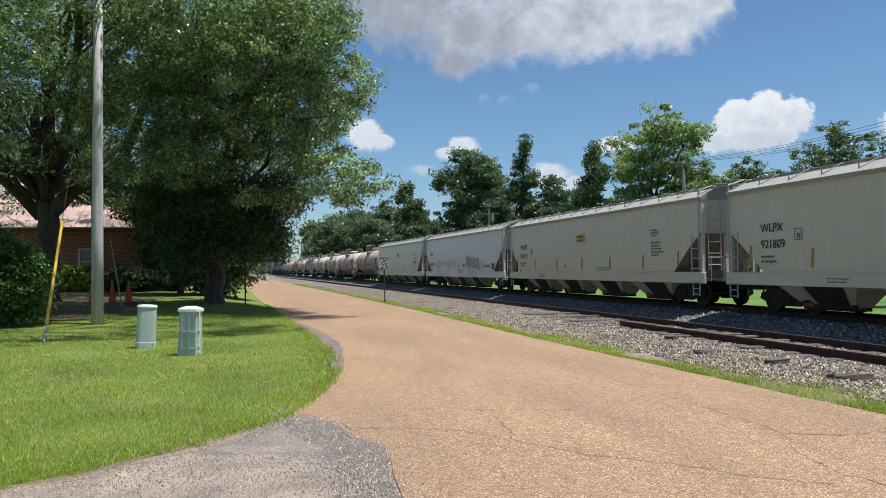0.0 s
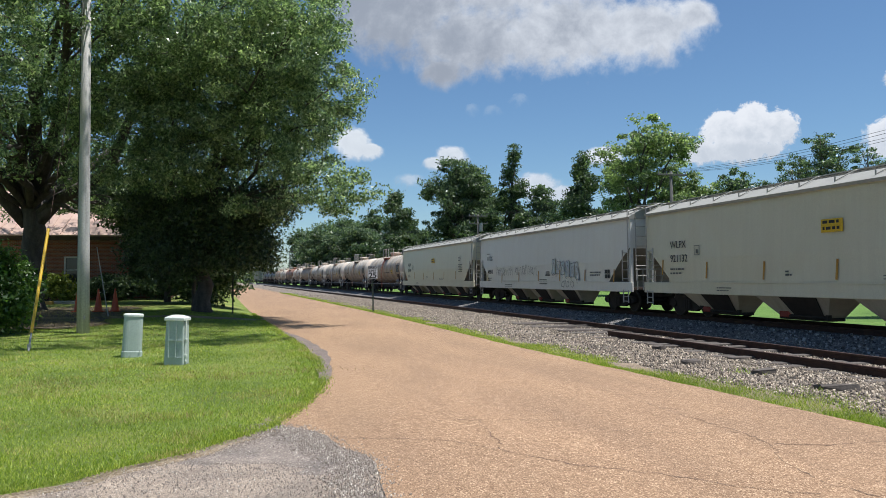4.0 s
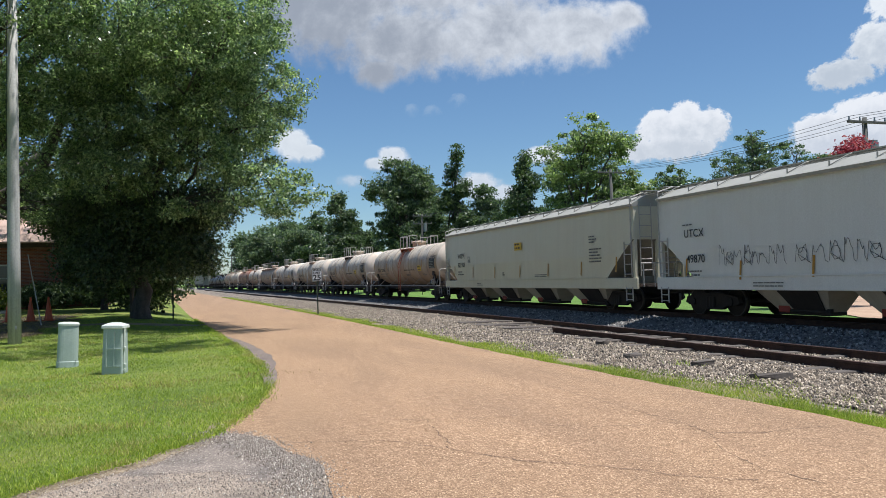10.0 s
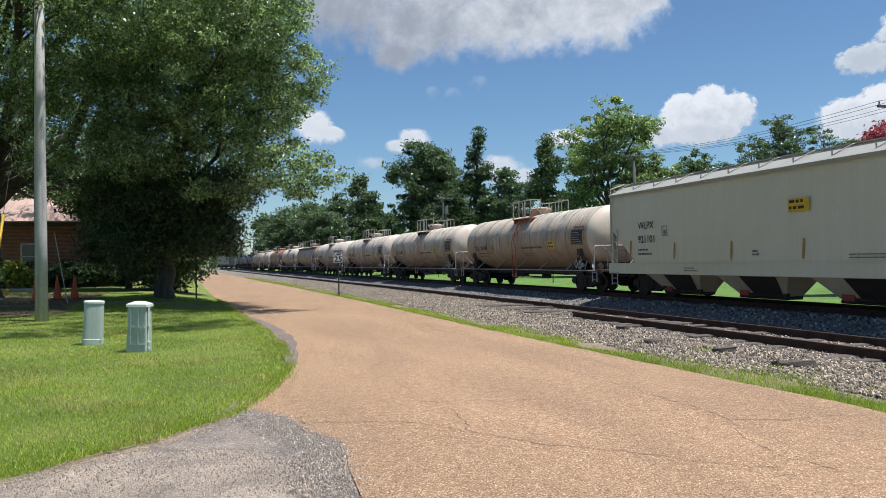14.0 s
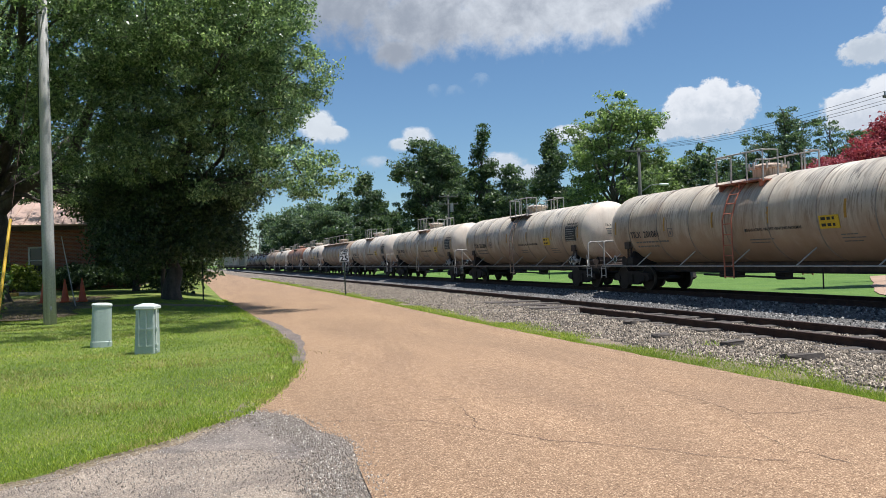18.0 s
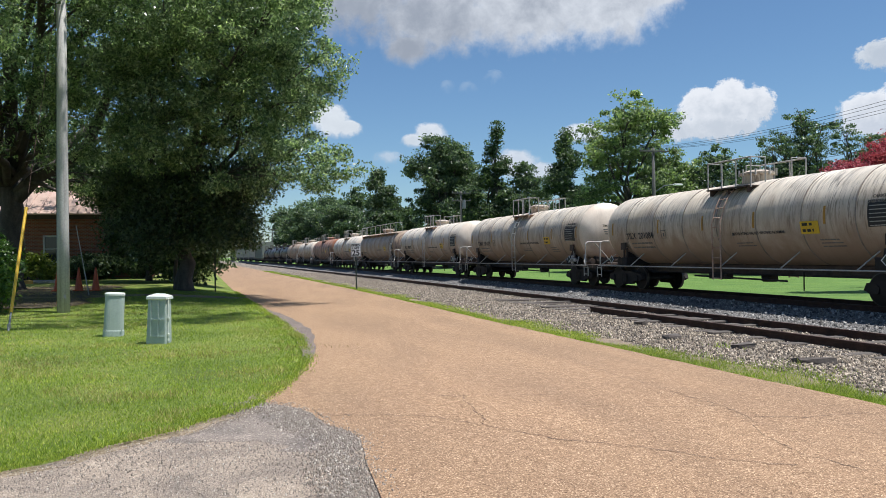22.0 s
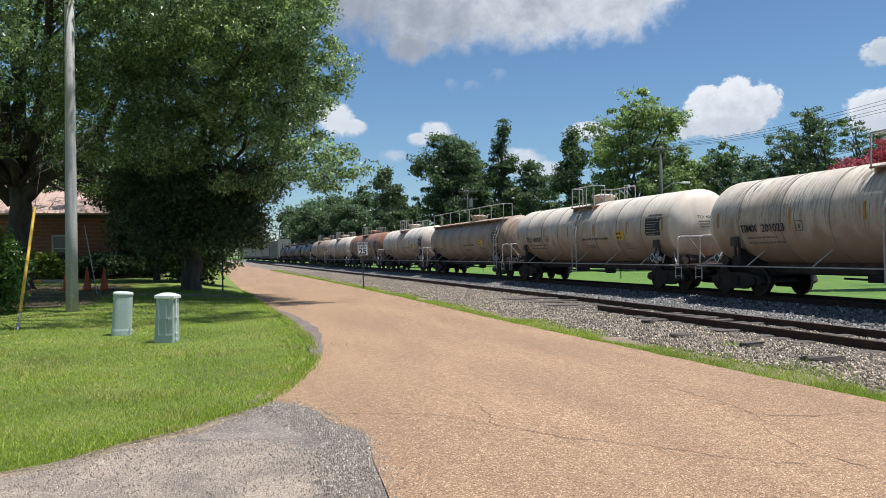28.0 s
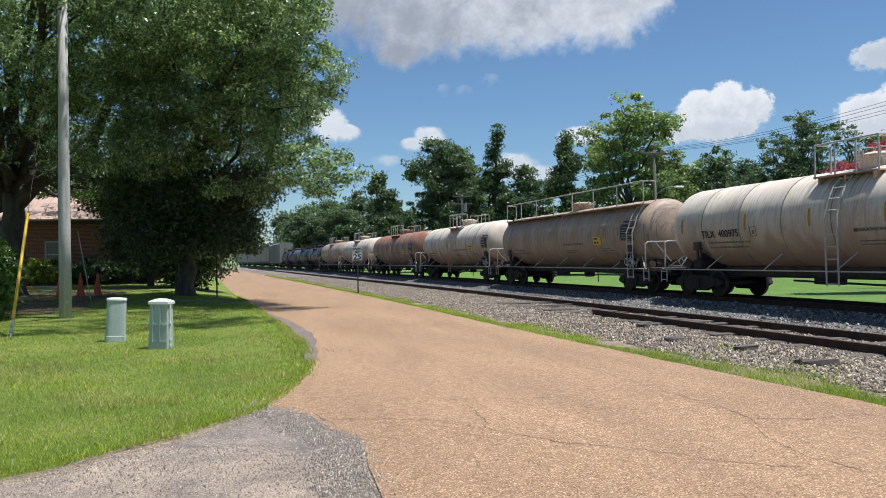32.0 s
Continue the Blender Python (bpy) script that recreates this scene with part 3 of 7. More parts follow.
ROWS = steps(-40, 6, 2.0, 1.0) + [6 + 0.22 * i for i in range(1, 40)] + steps(15, 330, 0.6, 1.05)[1:]
strip("road", ROWS, lambda y: road_left(y) + 0.05 * noise.noise(Vector((0, y * 1.7, 3))), lambda y: road_right(y) + 0.07 * noise.noise(Vector((9, y * 1.3, 0))), 10,
      lambda x, y: 0.012 * noise.noise(Vector((x * 0.4, y * 0.25, 5))), M["road"], "tan chip-sealed country road with cracked surface and worn edges")
strip("lawn", [4.0 + 0.3 * i for i in range(100)] + steps(34, 330, 0.6, 1.05)[1:], lambda y: min(-70.0, lawn_right(y) - 60), lambda y: lawn_right(y) + 0.09 * noise.noise(Vector((2, y * 2.1, 0))), 120,
      lambda x, y: lawn_z(x, y) - 0.05 * max(0.0, 1 - (lawn_right(y) - x) / 0.5), M["lawn"], "mown green lawn with patches of dry grass beside the road", sink=0.08, ease=2.0)
strip("driveway", [-40, -20, -10, -4, 0, 2, 3] + [3.3 + 0.3 * i for i in range(19)], lambda y: -60.0, lambda y: road_left(y) + 0.3, 60,
      lambda x, y: -0.014 + 0.005 * noise.noise(Vector((x * 0.8, y * 0.8, 0))), M["drive"], "grey gravel driveway mouth with loose stones")
def apron_left(y):
    return max(lawn_right(y) + 0.12, road_left(y) - 1.1 - 0.5 * (y - 7.0) + 0.7 * noise.noise(Vector((4, y * 1.3, 0))) + 0.25 * noise.noise(Vector((1, y * 5, 0))))


strip("asphalt_apron", [6.2 + 0.08 * i for i in range(33)], apron_left, lambda y: road_left(y) + (0.1 if y < 8.1 else 0.26), 14,
      lambda x, y: -0.003 - 0.015 * max(0.0, 1 - (x - apron_left(y)) / 0.25) - 0.04 * max(0.0, 1 - (y - 6.2) / 0.3), M["apron"], "dark worn asphalt apron where the drive meets the road")
strip("asphalt_edge", [11.5 + 0.25 * i for i in range(58)], lambda y: lawn_right(y) - 0.1, lambda y: lawn_right(y) + (0.4 + 0.14 * noise.noise(Vector((7, y * 0.8, 0))) + 0.1 * noise.noise(Vector((3, y * 4, 0)))) * max(0.02, math.sin(math.pi * min(1.0, max(0.0, (y - 11.5) / 14.3)))), 4,
      lambda x, y: 0.012 * noise.noise(Vector((x * 0.4, y * 0.25, 5))) + 0.014, M["edgestain"], "dark asphalt edge of the road along the lawn")
strip("edge_soil", [4.6 + 0.11 * i for i in range(60)], lambda y: lawn_right(y) - 0.3 - 0.25 * noise.noise(Vector((6, y * 1.5, 0))), lambda y: lawn_right(y) + 0.22 + 0.2 * noise.noise(Vector((8, y * 2.5, 0))), 6,
      lambda x, y: -0.006 + 0.012 * noise.noise(Vector((x * 2, y * 2, 4))), M["soil"], "bare brown soil at the ragged lawn edge", sink=0.05)
strip("side_drive", [30.2 + 0.25 * i for i in range(5)], lambda y: -30, lambda y: lawn_right(y) - 0.2, 50, lambda x, y: lawn_z(x, y) + 0.03, M["soil"], "tan dirt side drive in the tree shade", sink=0.06)
strip("leaf_bed", [25.5 + 0.5 * i for i in range(26)], lambda y: -19 + 1.2 * noise.noise(Vector((1, y, 0))), lambda y: -4.6 + 1.3 * noise.noise(Vector((5, y * 0.6, 0))) + 0.5 * noise.noise(Vector((2, y * 2.2, 0))), 30,
      lambda x, y: lawn_z(x, y) + 0.028 + 0.03 * noise.noise(Vector((x * 0.9, y * 0.9, 7))), M["mulch"], "brown leaf litter under the oaks")


def bed_z(x, y):
    u = x - bend(y)
    return float(np.interp(u, [6.2, 7.2, 8.6, 10.0, 12.3, 13.3, 14.3, 15.5, 18.5, 19.8, 21], [-0.05, -0.03, -0.06, -0.13, -0.15, -0.34, -0.36, -0.05, -0.05, -0.16, -0.2])) + 0.03 * noise.noise(Vector((x * 1.1, y * 1.1, 0)))


strip("ballast", steps(-20, 4, 2, 1.0) + [4 + 0.35 * i for i in range(1, 130)] + steps(50, 470, 0.8, 1.05), lambda y: road_right(y) - 0.1, lambda y: 12.9 + bend(y), 26, bed_z, M["ballast"],
      "pale grey crushed-stone ballast beside the siding")
strip("verge_soil", [2 + 0.3 * i for i in range(160)] + steps(50, 200, 0.8, 1.06)[1:], lambda y: road_right(y) - 0.06, lambda y: road_right(y) + 0.75 + 0.35 * noise.noise(Vector((3, y * 0.9, 0))) + 0.25 * noise.noise(Vector((1, y * 3.1, 0))), 5,
      lambda x, y: bed_z(x, y) + 0.022, M["soil"], "tan soil with sparse grass along the road edge", sink=0.05)
strip("track_bed", steps(-150, -20, 10, 1.0)[:-1] + steps(-20, 4, 2, 1.0) + [4 + 0.5 * i for i in range(1, 92)] + steps(50, 470, 0.8, 1.05), lambda y: 12.6 + bend(y) + 0.25 * noise.noise(Vector((3, y * 0.5, 0))), lambda y: 20.4 + bend(y), 18, lambda x, y: bed_z(x, y) + 0.012, M["ballast_dark"],
      "dark ballast under the main track")
strip("dirt_road", [-6 + 1.5 * i for i in range(27)], lambda y: max(21.0, y + 0.8 + 0.5 * noise.noise(Vector((2, y * 0.5, 0)))), lambda y: max(21.0, y + 0.8) + 9, 12, lambda x, y: -0.13, M["dirt"], "pale dirt lane across the field")

RAIL = [(-0.075, -0.19), (0.075, -0.19), (0.075, -0.17), (0.014, -0.15), (0.014, -0.05), (0.038, -0.036), (0.038, 0.0), (-0.038, 0.0), (-0.038, -0.036), (-0.014, -0.05), (-0.014, -0.15), (-0.075, -0.17)]


def rail(name, parent, off, ys, top, material, label=""):
    """One rail, swept along the bend."""
    vs, fs, n = [], [], len(RAIL)
    for y in ys:
        for a, b in RAIL:
            vs.append((off + bend(y) + a, y, top + b))
    for i in range(len(ys) - 1):
        for k in range(n):
            fs.append((i * n + k, i * n + (k + 1) % n, (i + 1) * n + (k + 1) % n, (i + 1) * n + k))
    fs += [tuple(range(n))[::-1], tuple(range((len(ys) - 1) * n, len(ys) * n))]
    ob = mesh_part(name, raw(name, vs, fs), material, parent, label)
    ob.data.materials.append(M["railtop"])
    for p in ob.data.polygons:
        if p.normal.z > 0.9 and p.center.z > top - 0.01 and material == M["rail"] and top > 0.1:
            p.material_index = 1
    return ob


def tie_mesh():
    bm = bmesh.new()
    box(bm, 0, 0, -0.09, 2.6, 0.23, 0.18, bevel=0.015)
    me = bpy.data.meshes.new("tie")
    bm.to_mesh(me)
    bm.free()
    return me


TIE = tie_mesh()
main_track = thing("main_track", pose(0, 0, 0), "main railway track with worn rails on dark ballast", "railway track", kind="structure")
RAIL_TOP = 0.12
for off in (16.28, 17.72):
    rail("rail", main_track, off, [-150 + 5 * i for i in range(126)], RAIL_TOP, M["rail"])
siding = thing("siding_track", pose(0, 0, 0), "rust-brown disused siding rails half sunk in ballast", "railway track", kind="structure")
rail("rail", siding, 10.28, [-30 + 2 * i for i in range(25)] + [20.2], 0.04, M["rail"], "rusty rail with a cut end")
rail("rail", siding, 11.72, [-30 + 3 * i for i in range(80)], 0.03, M["rail"])
rng = random.Random(5)
for i in range(52):
    y = 1.2 + 0.53 * i + rng.uniform(-0.06, 0.06)
    ob = mesh_part("tie", TIE, M["tie"], siding, m=pose(10.98 + bend(y) + rng.uniform(-0.08, 0.08), y, -0.1 + rng.uniform(-0.03, 0.03), rng.uniform(-1, 1), rng.uniform(-1.2, 1.2), rng.uniform(-2.5, 2.5)))
for i in range(150):
    y = 2 + 0.52 * i
    mesh_part("tie", TIE, M["tie"], main_track, m=pose(17.0 + bend(y), y, -0.035, 0, 0, rng.uniform(-1, 1)))


def stones(name, count, pick, size, material, label, seed):
    """Loose stone, joined: squashed, skewed six-corner lumps."""
    r = np.random.default_rng(seed)
    base = np.array([(math.cos(q), math.sin(q), z) for z in (-1, 1) for q in (0.3, 2.4, 4.5)]) * 0.5
    tris = np.array([(3, 4, 5), (0, 1, 4), (0, 4, 3), (1, 2, 5), (1, 5, 4), (2, 0, 3), (2, 3, 5)])
    pos = pick(r, count)
    s = size * r.uniform(0.55, 1.45, (count, 1, 1)) * r.uniform(0.6, 1.2, (count, 1, 3))
    co = base[None] * r.uniform(0.6, 1.25, (count, 6, 3)) * s
    a = r.uniform(0, 6.283, count)
    b = r.uniform(-0.7, 0.7, count)
    ca, sa, cb, sb = np.cos(a)[:, None], np.sin(a)[:, None], np.cos(b)[:, None], np.sin(b)[:, None]
    x, y, z = co[..., 0], co[..., 1], co[..., 2]
    y, z = y * cb - z * sb, y * sb + z * cb
    x, y = x * ca - y * sa, x * sa + y * ca
    co = np.stack([x, y, z], -1) + pos[:, None, :]
    fs = (tris[None] + 6 * np.arange(count)[:, None, None]).reshape(-1, 3)
    ob = mesh_part(name, arrays(name, co.reshape(-1, 3), fs), material)
    return tagged(ob, label, "gravel", kind="stuff")


def pick_bed(lo, hi, near, far):
    def f(r, n):
        y = near * (far / near) ** r.uniform(0, 1, n)
        u = r.uniform(lo, hi, n)
        x = u + np.array([bend(v) for v in y])
        if lo < 7:
            x = np.maximum(x, np.interp(y, RIGHT_Y, RIGHT_X) + 0.75 + 0.8 * r.uniform(0, 1, n) ** 2)
        z = np.array([bed_z(p, q) for p, q in zip(x, y)]) + 0.012
        return np.stack([x, y, z], -1)
    return f


stones("ballast_stones", 52000, pick_bed(6.5, 12.9, 5.5, 80), 0.033, M["stone"], "loose pale ballast stones", 3)
stones("track_stones", 9000, pick_bed(12.7, 16.0, 8, 60), 0.065, M["stone_dark"], "dark ballast stones", 4)


def pick_drive(r, n):
    y = r.uniform(3.2, 8.3, n)
    b = np.array([road_left(v) for v in y])
    a = np.array([lawn_right(v) for v in y])
    x = a + (b - a) * r.uniform(0.0, 1.0, n)
    return np.stack([x, y, np.full(n, -0.005)], -1)


stones("drive_stones", 13000, pick_drive, 0.0095, M["pebble"], "loose grey driveway pebbles", 6)


def pick_lip(r, n):
    y = r.uniform(4.6, 8.75, n)
    b = np.array([road_left(v) for v in y])
    return np.stack([b + r.normal(-0.2, 0.13, n), y, np.full(n, 0.004)], -1)


stones("edge_gravel", 6600, pick_lip, 0.013, M["pebble"], "coarse pale gravel spilling over the broken road edge", 7)


def blades(name, count, pick, tall, material, label, seed):
    """Grass: leaning three-cornered blades, joined."""
    r = np.random.default_rng(seed)
    pos = pick(r, count)
    d = np.hypot(pos[:, 0], pos[:, 1])
    h = tall * r.uniform(0.45, 1.25, count) * (0.9 + 0.22 * np.sin(pos[:, 0] * 2.1 + 2 * np.sin(pos[:, 1] * 1.7)) * np.sin(pos[:, 1] * 1.9 + 1.3 * np.sin(pos[:, 0] * 1.1)))
    w = (0.0035 + 0.0006 * d) * r.uniform(0.7, 1.4, count)
    a = r.uniform(0, 6.283, count)
    lean = r.uniform(0.2, 1.1, count) * h
    b = r.uniform(0, 6.283, count)
    ux, uy = np.cos(a) * w / 2, np.sin(a) * w / 2
    lx, ly = np.cos(b) * lean, np.sin(b) * lean
    x, y, z = pos.T
    co = np.stack([np.stack([x - ux, y - uy, z], -1), np.stack([x + ux, y + uy, z], -1), np.stack([x + lx, y + ly, z + h], -1)], 1)
    fs = np.arange(count * 3).reshape(-1, 3)
    ob = mesh_part(name, arrays(name, co.reshape(-1, 3), fs), material)
    return tagged(ob, label, "grass", kind="stuff")


def pick_lawn(near, far, keep=None):
    def f(r, n):
        out = []
        while len(out) < n:
            y = near * (far / near) ** r.uniform(0, 1)
            e = lawn_right(y)
            x = e + r.normal(-0.02, 0.06) if r.uniform() < 0.03 else r.uniform(max(-0.62 * y - 1.0, -30), e + 0.03)
            if keep and not keep(x, y):
                continue
            out.append((x, y, lawn_z(x, y) - 0.006))
        return np.array(out)
    return f


def dry_patch(x, y):
    return noise.noise(Vector((x * 0.9, y * 0.9, 8))) + 0.5 * noise.noise(Vector((x * 2.7, y * 2.7, 1))) > 0.22


blades("lawn_grass", 290000, pick_lawn(5.6, 36, lambda x, y: not (30.2 < y < 31.2)), 0.042, M["blade"], "short mown green lawn grass", 11)
blades("dry_grass", 17000, pick_lawn(6.0, 24, dry_patch), 0.07, M["dry"], "straw-coloured dry grass in patches", 12)


def pick_verge(r, n):
    y = 4.5 * (90 / 4.5) ** r.uniform(0, 1, n)
    e = np.interp(y, RIGHT_Y, RIGHT_X)
    wide = 0.62 + 0.25 * np.sin(y * 0.9) + 0.2 * np.sin(y * 2.3 + 1)
    x = e + 0.02 + np.clip(np.abs(r.normal(0, 0.5, n)), 0, 1.6) * wide
    return np.stack([x, y, np.full(n, -0.045)], -1)


blades("verge_grass", 62000, pick_verge, 0.085, M["blade"], "ragged green grass along the road edge", 13)
blades("dry_verge_grass", 6000, pick_verge, 0.07, M["dry"], "straw-coloured grass at the road edge", 17)


def pick_weed(r, n):
    k = r.integers(0, 5, n)
    cx = np.array([8.2, 7.6, 7.2, 7.5, 7.1])[k]
    cy = np.array([11.3, 9.3, 8.2, 7.2, 10.2])[k]
    return np.stack([cx + r.normal(0, 0.14, n), cy + r.normal(0, 0.2, n), np.full(n, -0.05)], -1)


def pick_bare(r, n):
    k = r.integers(0, 7, n)
    cx = np.array([-1.2, 0.1, 0.9, -0.4, -2.6, -0.9, 0.35])[k]
    cy = np.array([13.6, 13.2, 13.5, 12.9, 12.6, 9.4, 10.6])[k]
    x, y = cx + r.normal(0, 0.45, n), cy + r.normal(0, 0.2, n)
    return np.stack([x, y, np.array([lawn_z(p, q) for p, q in zip(x, y)])], -1)


blades("bare_tufts", 1500, pick_bare, 0.05, M["straw"], "brown dead tufts in worn spots of the lawn", 15)


def pick_litter(r, n):
    x, y = r.uniform(-16, -4.2, n), r.uniform(25.6, 38, n)
    return np.stack([x, y, np.array([lawn_z(p, q) for p, q in zip(x, y)]) + 0.045], -1)


blades("fallen_leaves", 9000, pick_litter, 0.05, M["straw"], "fallen dry leaves under the oaks", 18)
blades("weeds", 260, pick_weed, 0.1, M["blade"], "tufts of green weeds in the ballast", 14)

CRACKS = [[(0.47, 8.02), (1.01, 7.74), (1.86, 7.41), (2.31, 6.82), (2.73, 6.1), (3.26, 5.61), (3.67, 5.08), (4.12, 4.71)],
          [(4.94, 10.2), (4.89, 9.1), (4.89, 7.77), (4.92, 6.98), (4.84, 6.33), (4.48, 5.72), (4.33, 5.06), (4.43, 4.46)],
          [(4.84, 6.33), (5.36, 6.12), (6.1, 6.08)], [(2.31, 6.82), (2.41, 7.19), (2.54, 8.26), (2.25, 8.43)], [(2.3, 8.4), (2.99, 8.2), (3.61, 8.05)],
          [(3.63, 7.45), (4.12, 7.08), (4.96, 6.84)]]


def crack(line, seed):
    """A wandering crack: a thin irregular ribbon just above the road."""
    r = random.Random(seed)
    pts = []
    for (a, b), (c, d) in zip(line, line[1:]):
        n = max(2, int(math.hypot(c - a, d - b) / 0.07))
        for i in range(n):
            pts.append((a + (c - a) * i / n + r.gauss(0, 0.016), b + (d - b) * i / n + r.gauss(0, 0.016)))
    vs, fs = [], []
    for i, (x, y) in enumerate(pts):
        w = r.uniform(0.001, 0.0055)
        z = 0.012 * noise.noise(Vector((x * 0.4, y * 0.25, 5))) + 0.0045
        vs += [(x - w, y - w, z), (x + w, y + w, z)]
    for i in range(len(pts) - 1):
        fs.append((2 * i, 2 * i + 1, 2 * i + 3, 2 * i + 2))
    ob = mesh_part("road_crack", raw("road_crack", vs, fs), M["crack"])
    return tagged(ob, "thin dark crack across the chip-sealed road", "crack", "road cracks", "structure")


for i, line in enumerate(CRACKS):
    crack(line, i)

# ---- the train ----
def run(t):
    """How far the train has rolled towards the viewer at t seconds."""
    u = t - 16
    return 4.0461 * u - 0.004015 * u * u - 0.0000027 * u ** 3


def car_pose(s, t):
    y = s - run(t)
    return pose(17.0 + bend(y), y, RAIL_TOP, 0, 0, math.degrees(math.atan(2 * CURVE * min(y, STRAIGHT))))


WHEEL_R = 0.44
WV, WF = lathe([(-0.89, 0.09), (-0.86, 0.1), (-0.855, 0.3), (-0.85, 0.41), (-0.845, WHEEL_R), (-0.74, WHEEL_R - 0.01), (-0.735, WHEEL_R + 0.025), (-0.715, WHEEL_R + 0.025), (-0.71, 0.36), (-0.73, 0.2), (-0.70, 0.1), (-0.69, 0.075),
                (0.69, 0.075), (0.70, 0.1), (0.73, 0.2), (0.71, 0.36), (0.715, WHEEL_R + 0.025), (0.735, WHEEL_R + 0.025), (0.74, WHEEL_R - 0.01), (0.845, WHEEL_R), (0.85, 0.41), (0.855, 0.3), (0.86, 0.1), (0.89, 0.09)], 28, "X")
WHEELSET = raw("wheelset", WV, WF, False)
for slot in ("wheel", "tread"):
    WHEELSET.materials.append(M[slot])
for p in WHEELSET.polygons:
    if math.hypot(p.center.y, p.center.z) > 0.415 and abs(p.center.x) > 0.74:
        p.material_index = 1


def built(name, bm, *mats):
    me = bpy.data.meshes.new(name)
    bm.to_mesh(me)
    bm.free()
    for x in mats:
        me.materials.append(x)
    return me


def side_frame_mesh():
    bm = bmesh.new()
    out = [(-1.28, 0.42), (-1.2, 0.6), (-0.85, 0.66), (-0.45, 0.72), (0.45, 0.72), (0.85, 0.66), (1.2, 0.6), (1.28, 0.42), (1.1, 0.33), (0.8, 0.36), (0.45, 0.2), (-0.45, 0.2), (-0.8, 0.36), (-1.1, 0.33)]
    plate(bm, out, 0.16, Matrix(((0, 0, 1, 0), (1, 0, 0, 0), (0, 1, 0, 0), (0, 0, 0, 1))))
    for y in (-0.89, 0.89):
        rod(bm, (-0.12, y, 0.45), (0.1, y, 0.45), 0.13, 10)
    box(bm, -0.07, 0, 0.45, 0.12, 0.34, 0.3)
    for k in (-0.14, 0, 0.14):
        rod(bm, (-0.09, k, 0.28), (-0.09, k, 0.6), 0.06, 8)
    return built("side_frame", bm, M["chassis"])


SIDE_FRAME = side_frame_mesh()
bm_ = bmesh.new()
box(bm_, 0, 0, 0.5, 1.9, 0.4, 0.28, bevel=0.04)
rod(bm_, (0, 0, 0.6), (0, 0, 0.78), 0.2, 10)
BOLSTER = built("bolster", bm_, M["chassis"])
bm_ = bmesh.new()
box(bm_, 0, 0.3, 0.82, 0.2, 0.75, 0.22, bevel=0.03)
box(bm_, 0, 0.74, 0.82, 0.34, 0.28, 0.36, bevel=0.06)
rod(bm_, (0, 0.62, 0.7), (0, 0.62, 0.46), 0.03)
COUPLER = built("coupler", bm_, M["chassis"])
SPINNERS = []


def truck(car, y):
    base = mesh_part("truck", BOLSTER, M["chassis"], car, "dark grimy two-axle truck", pose(0, y, 0))
    for x, turn in ((-0.98, 0), (0.98, 180)):
        mesh_part("side_frame", SIDE_FRAME, M["chassis"], base, m=pose(x, 0, 0, 0, 0, turn))
    for k in (-0.89, 0.89):
        w = new("wheelset", WHEELSET)
        w.parent = base
        w.matrix_basis = pose(0, k, WHEEL_R)
        SPINNERS.append((w, k))
    return base


def running_gear(car, length, inset):
    for e in (-1, 1):
        truck(car, e * (length / 2 - inset))
        mesh_part("coupler", COUPLER, M["chassis"], car, m=pose(0, e * (length / 2 - 0.85), 0, 0, 0, 0 if e > 0 else 180))


def ladder_bm(x, y, w, z0, z1, step=0.36, lean=0.0, r=0.018):
    bm = bmesh.new()
    for s in (-1, 1):
        rod(bm, (x, y + s * w / 2, z0), (x + lean, y + s * w / 2, z1), r * 1.2, 6)
    n = int((z1 - z0) / step)
    for i in range(n + 1):
        k = (i + 0.3) / (n + 0.6)
        z = z0 + (z1 - z0) * k
        rod(bm, (x + lean * k, y - w / 2, z), (x + lean * k, y + w / 2, z), r, 5)
    return bm


def bars(car, name, rows, x, material, label=""):
    """Small unreadable writing as plain bars: rows of (y, z, length, height)."""
    bm = bmesh.new()
    for y, z, w, h in rows:
        box(bm, x, y, z, 0.004, w, h)
    return tagged(part(name, bm, material, car, label), kind="stuff")


def words(rng, y, z, rows, w, h, gap):
    out = []
    for i in range(rows):
        p = y
        left = w * rng.uniform(0.6, 1.0)
        while left > 0.05:
            k = min(left, rng.uniform(0.06, 0.22))
            out.append((p - k / 2, z - i * gap, k, h))
            p -= k + h * 0.7
            left -= k + h * 0.7
    return out


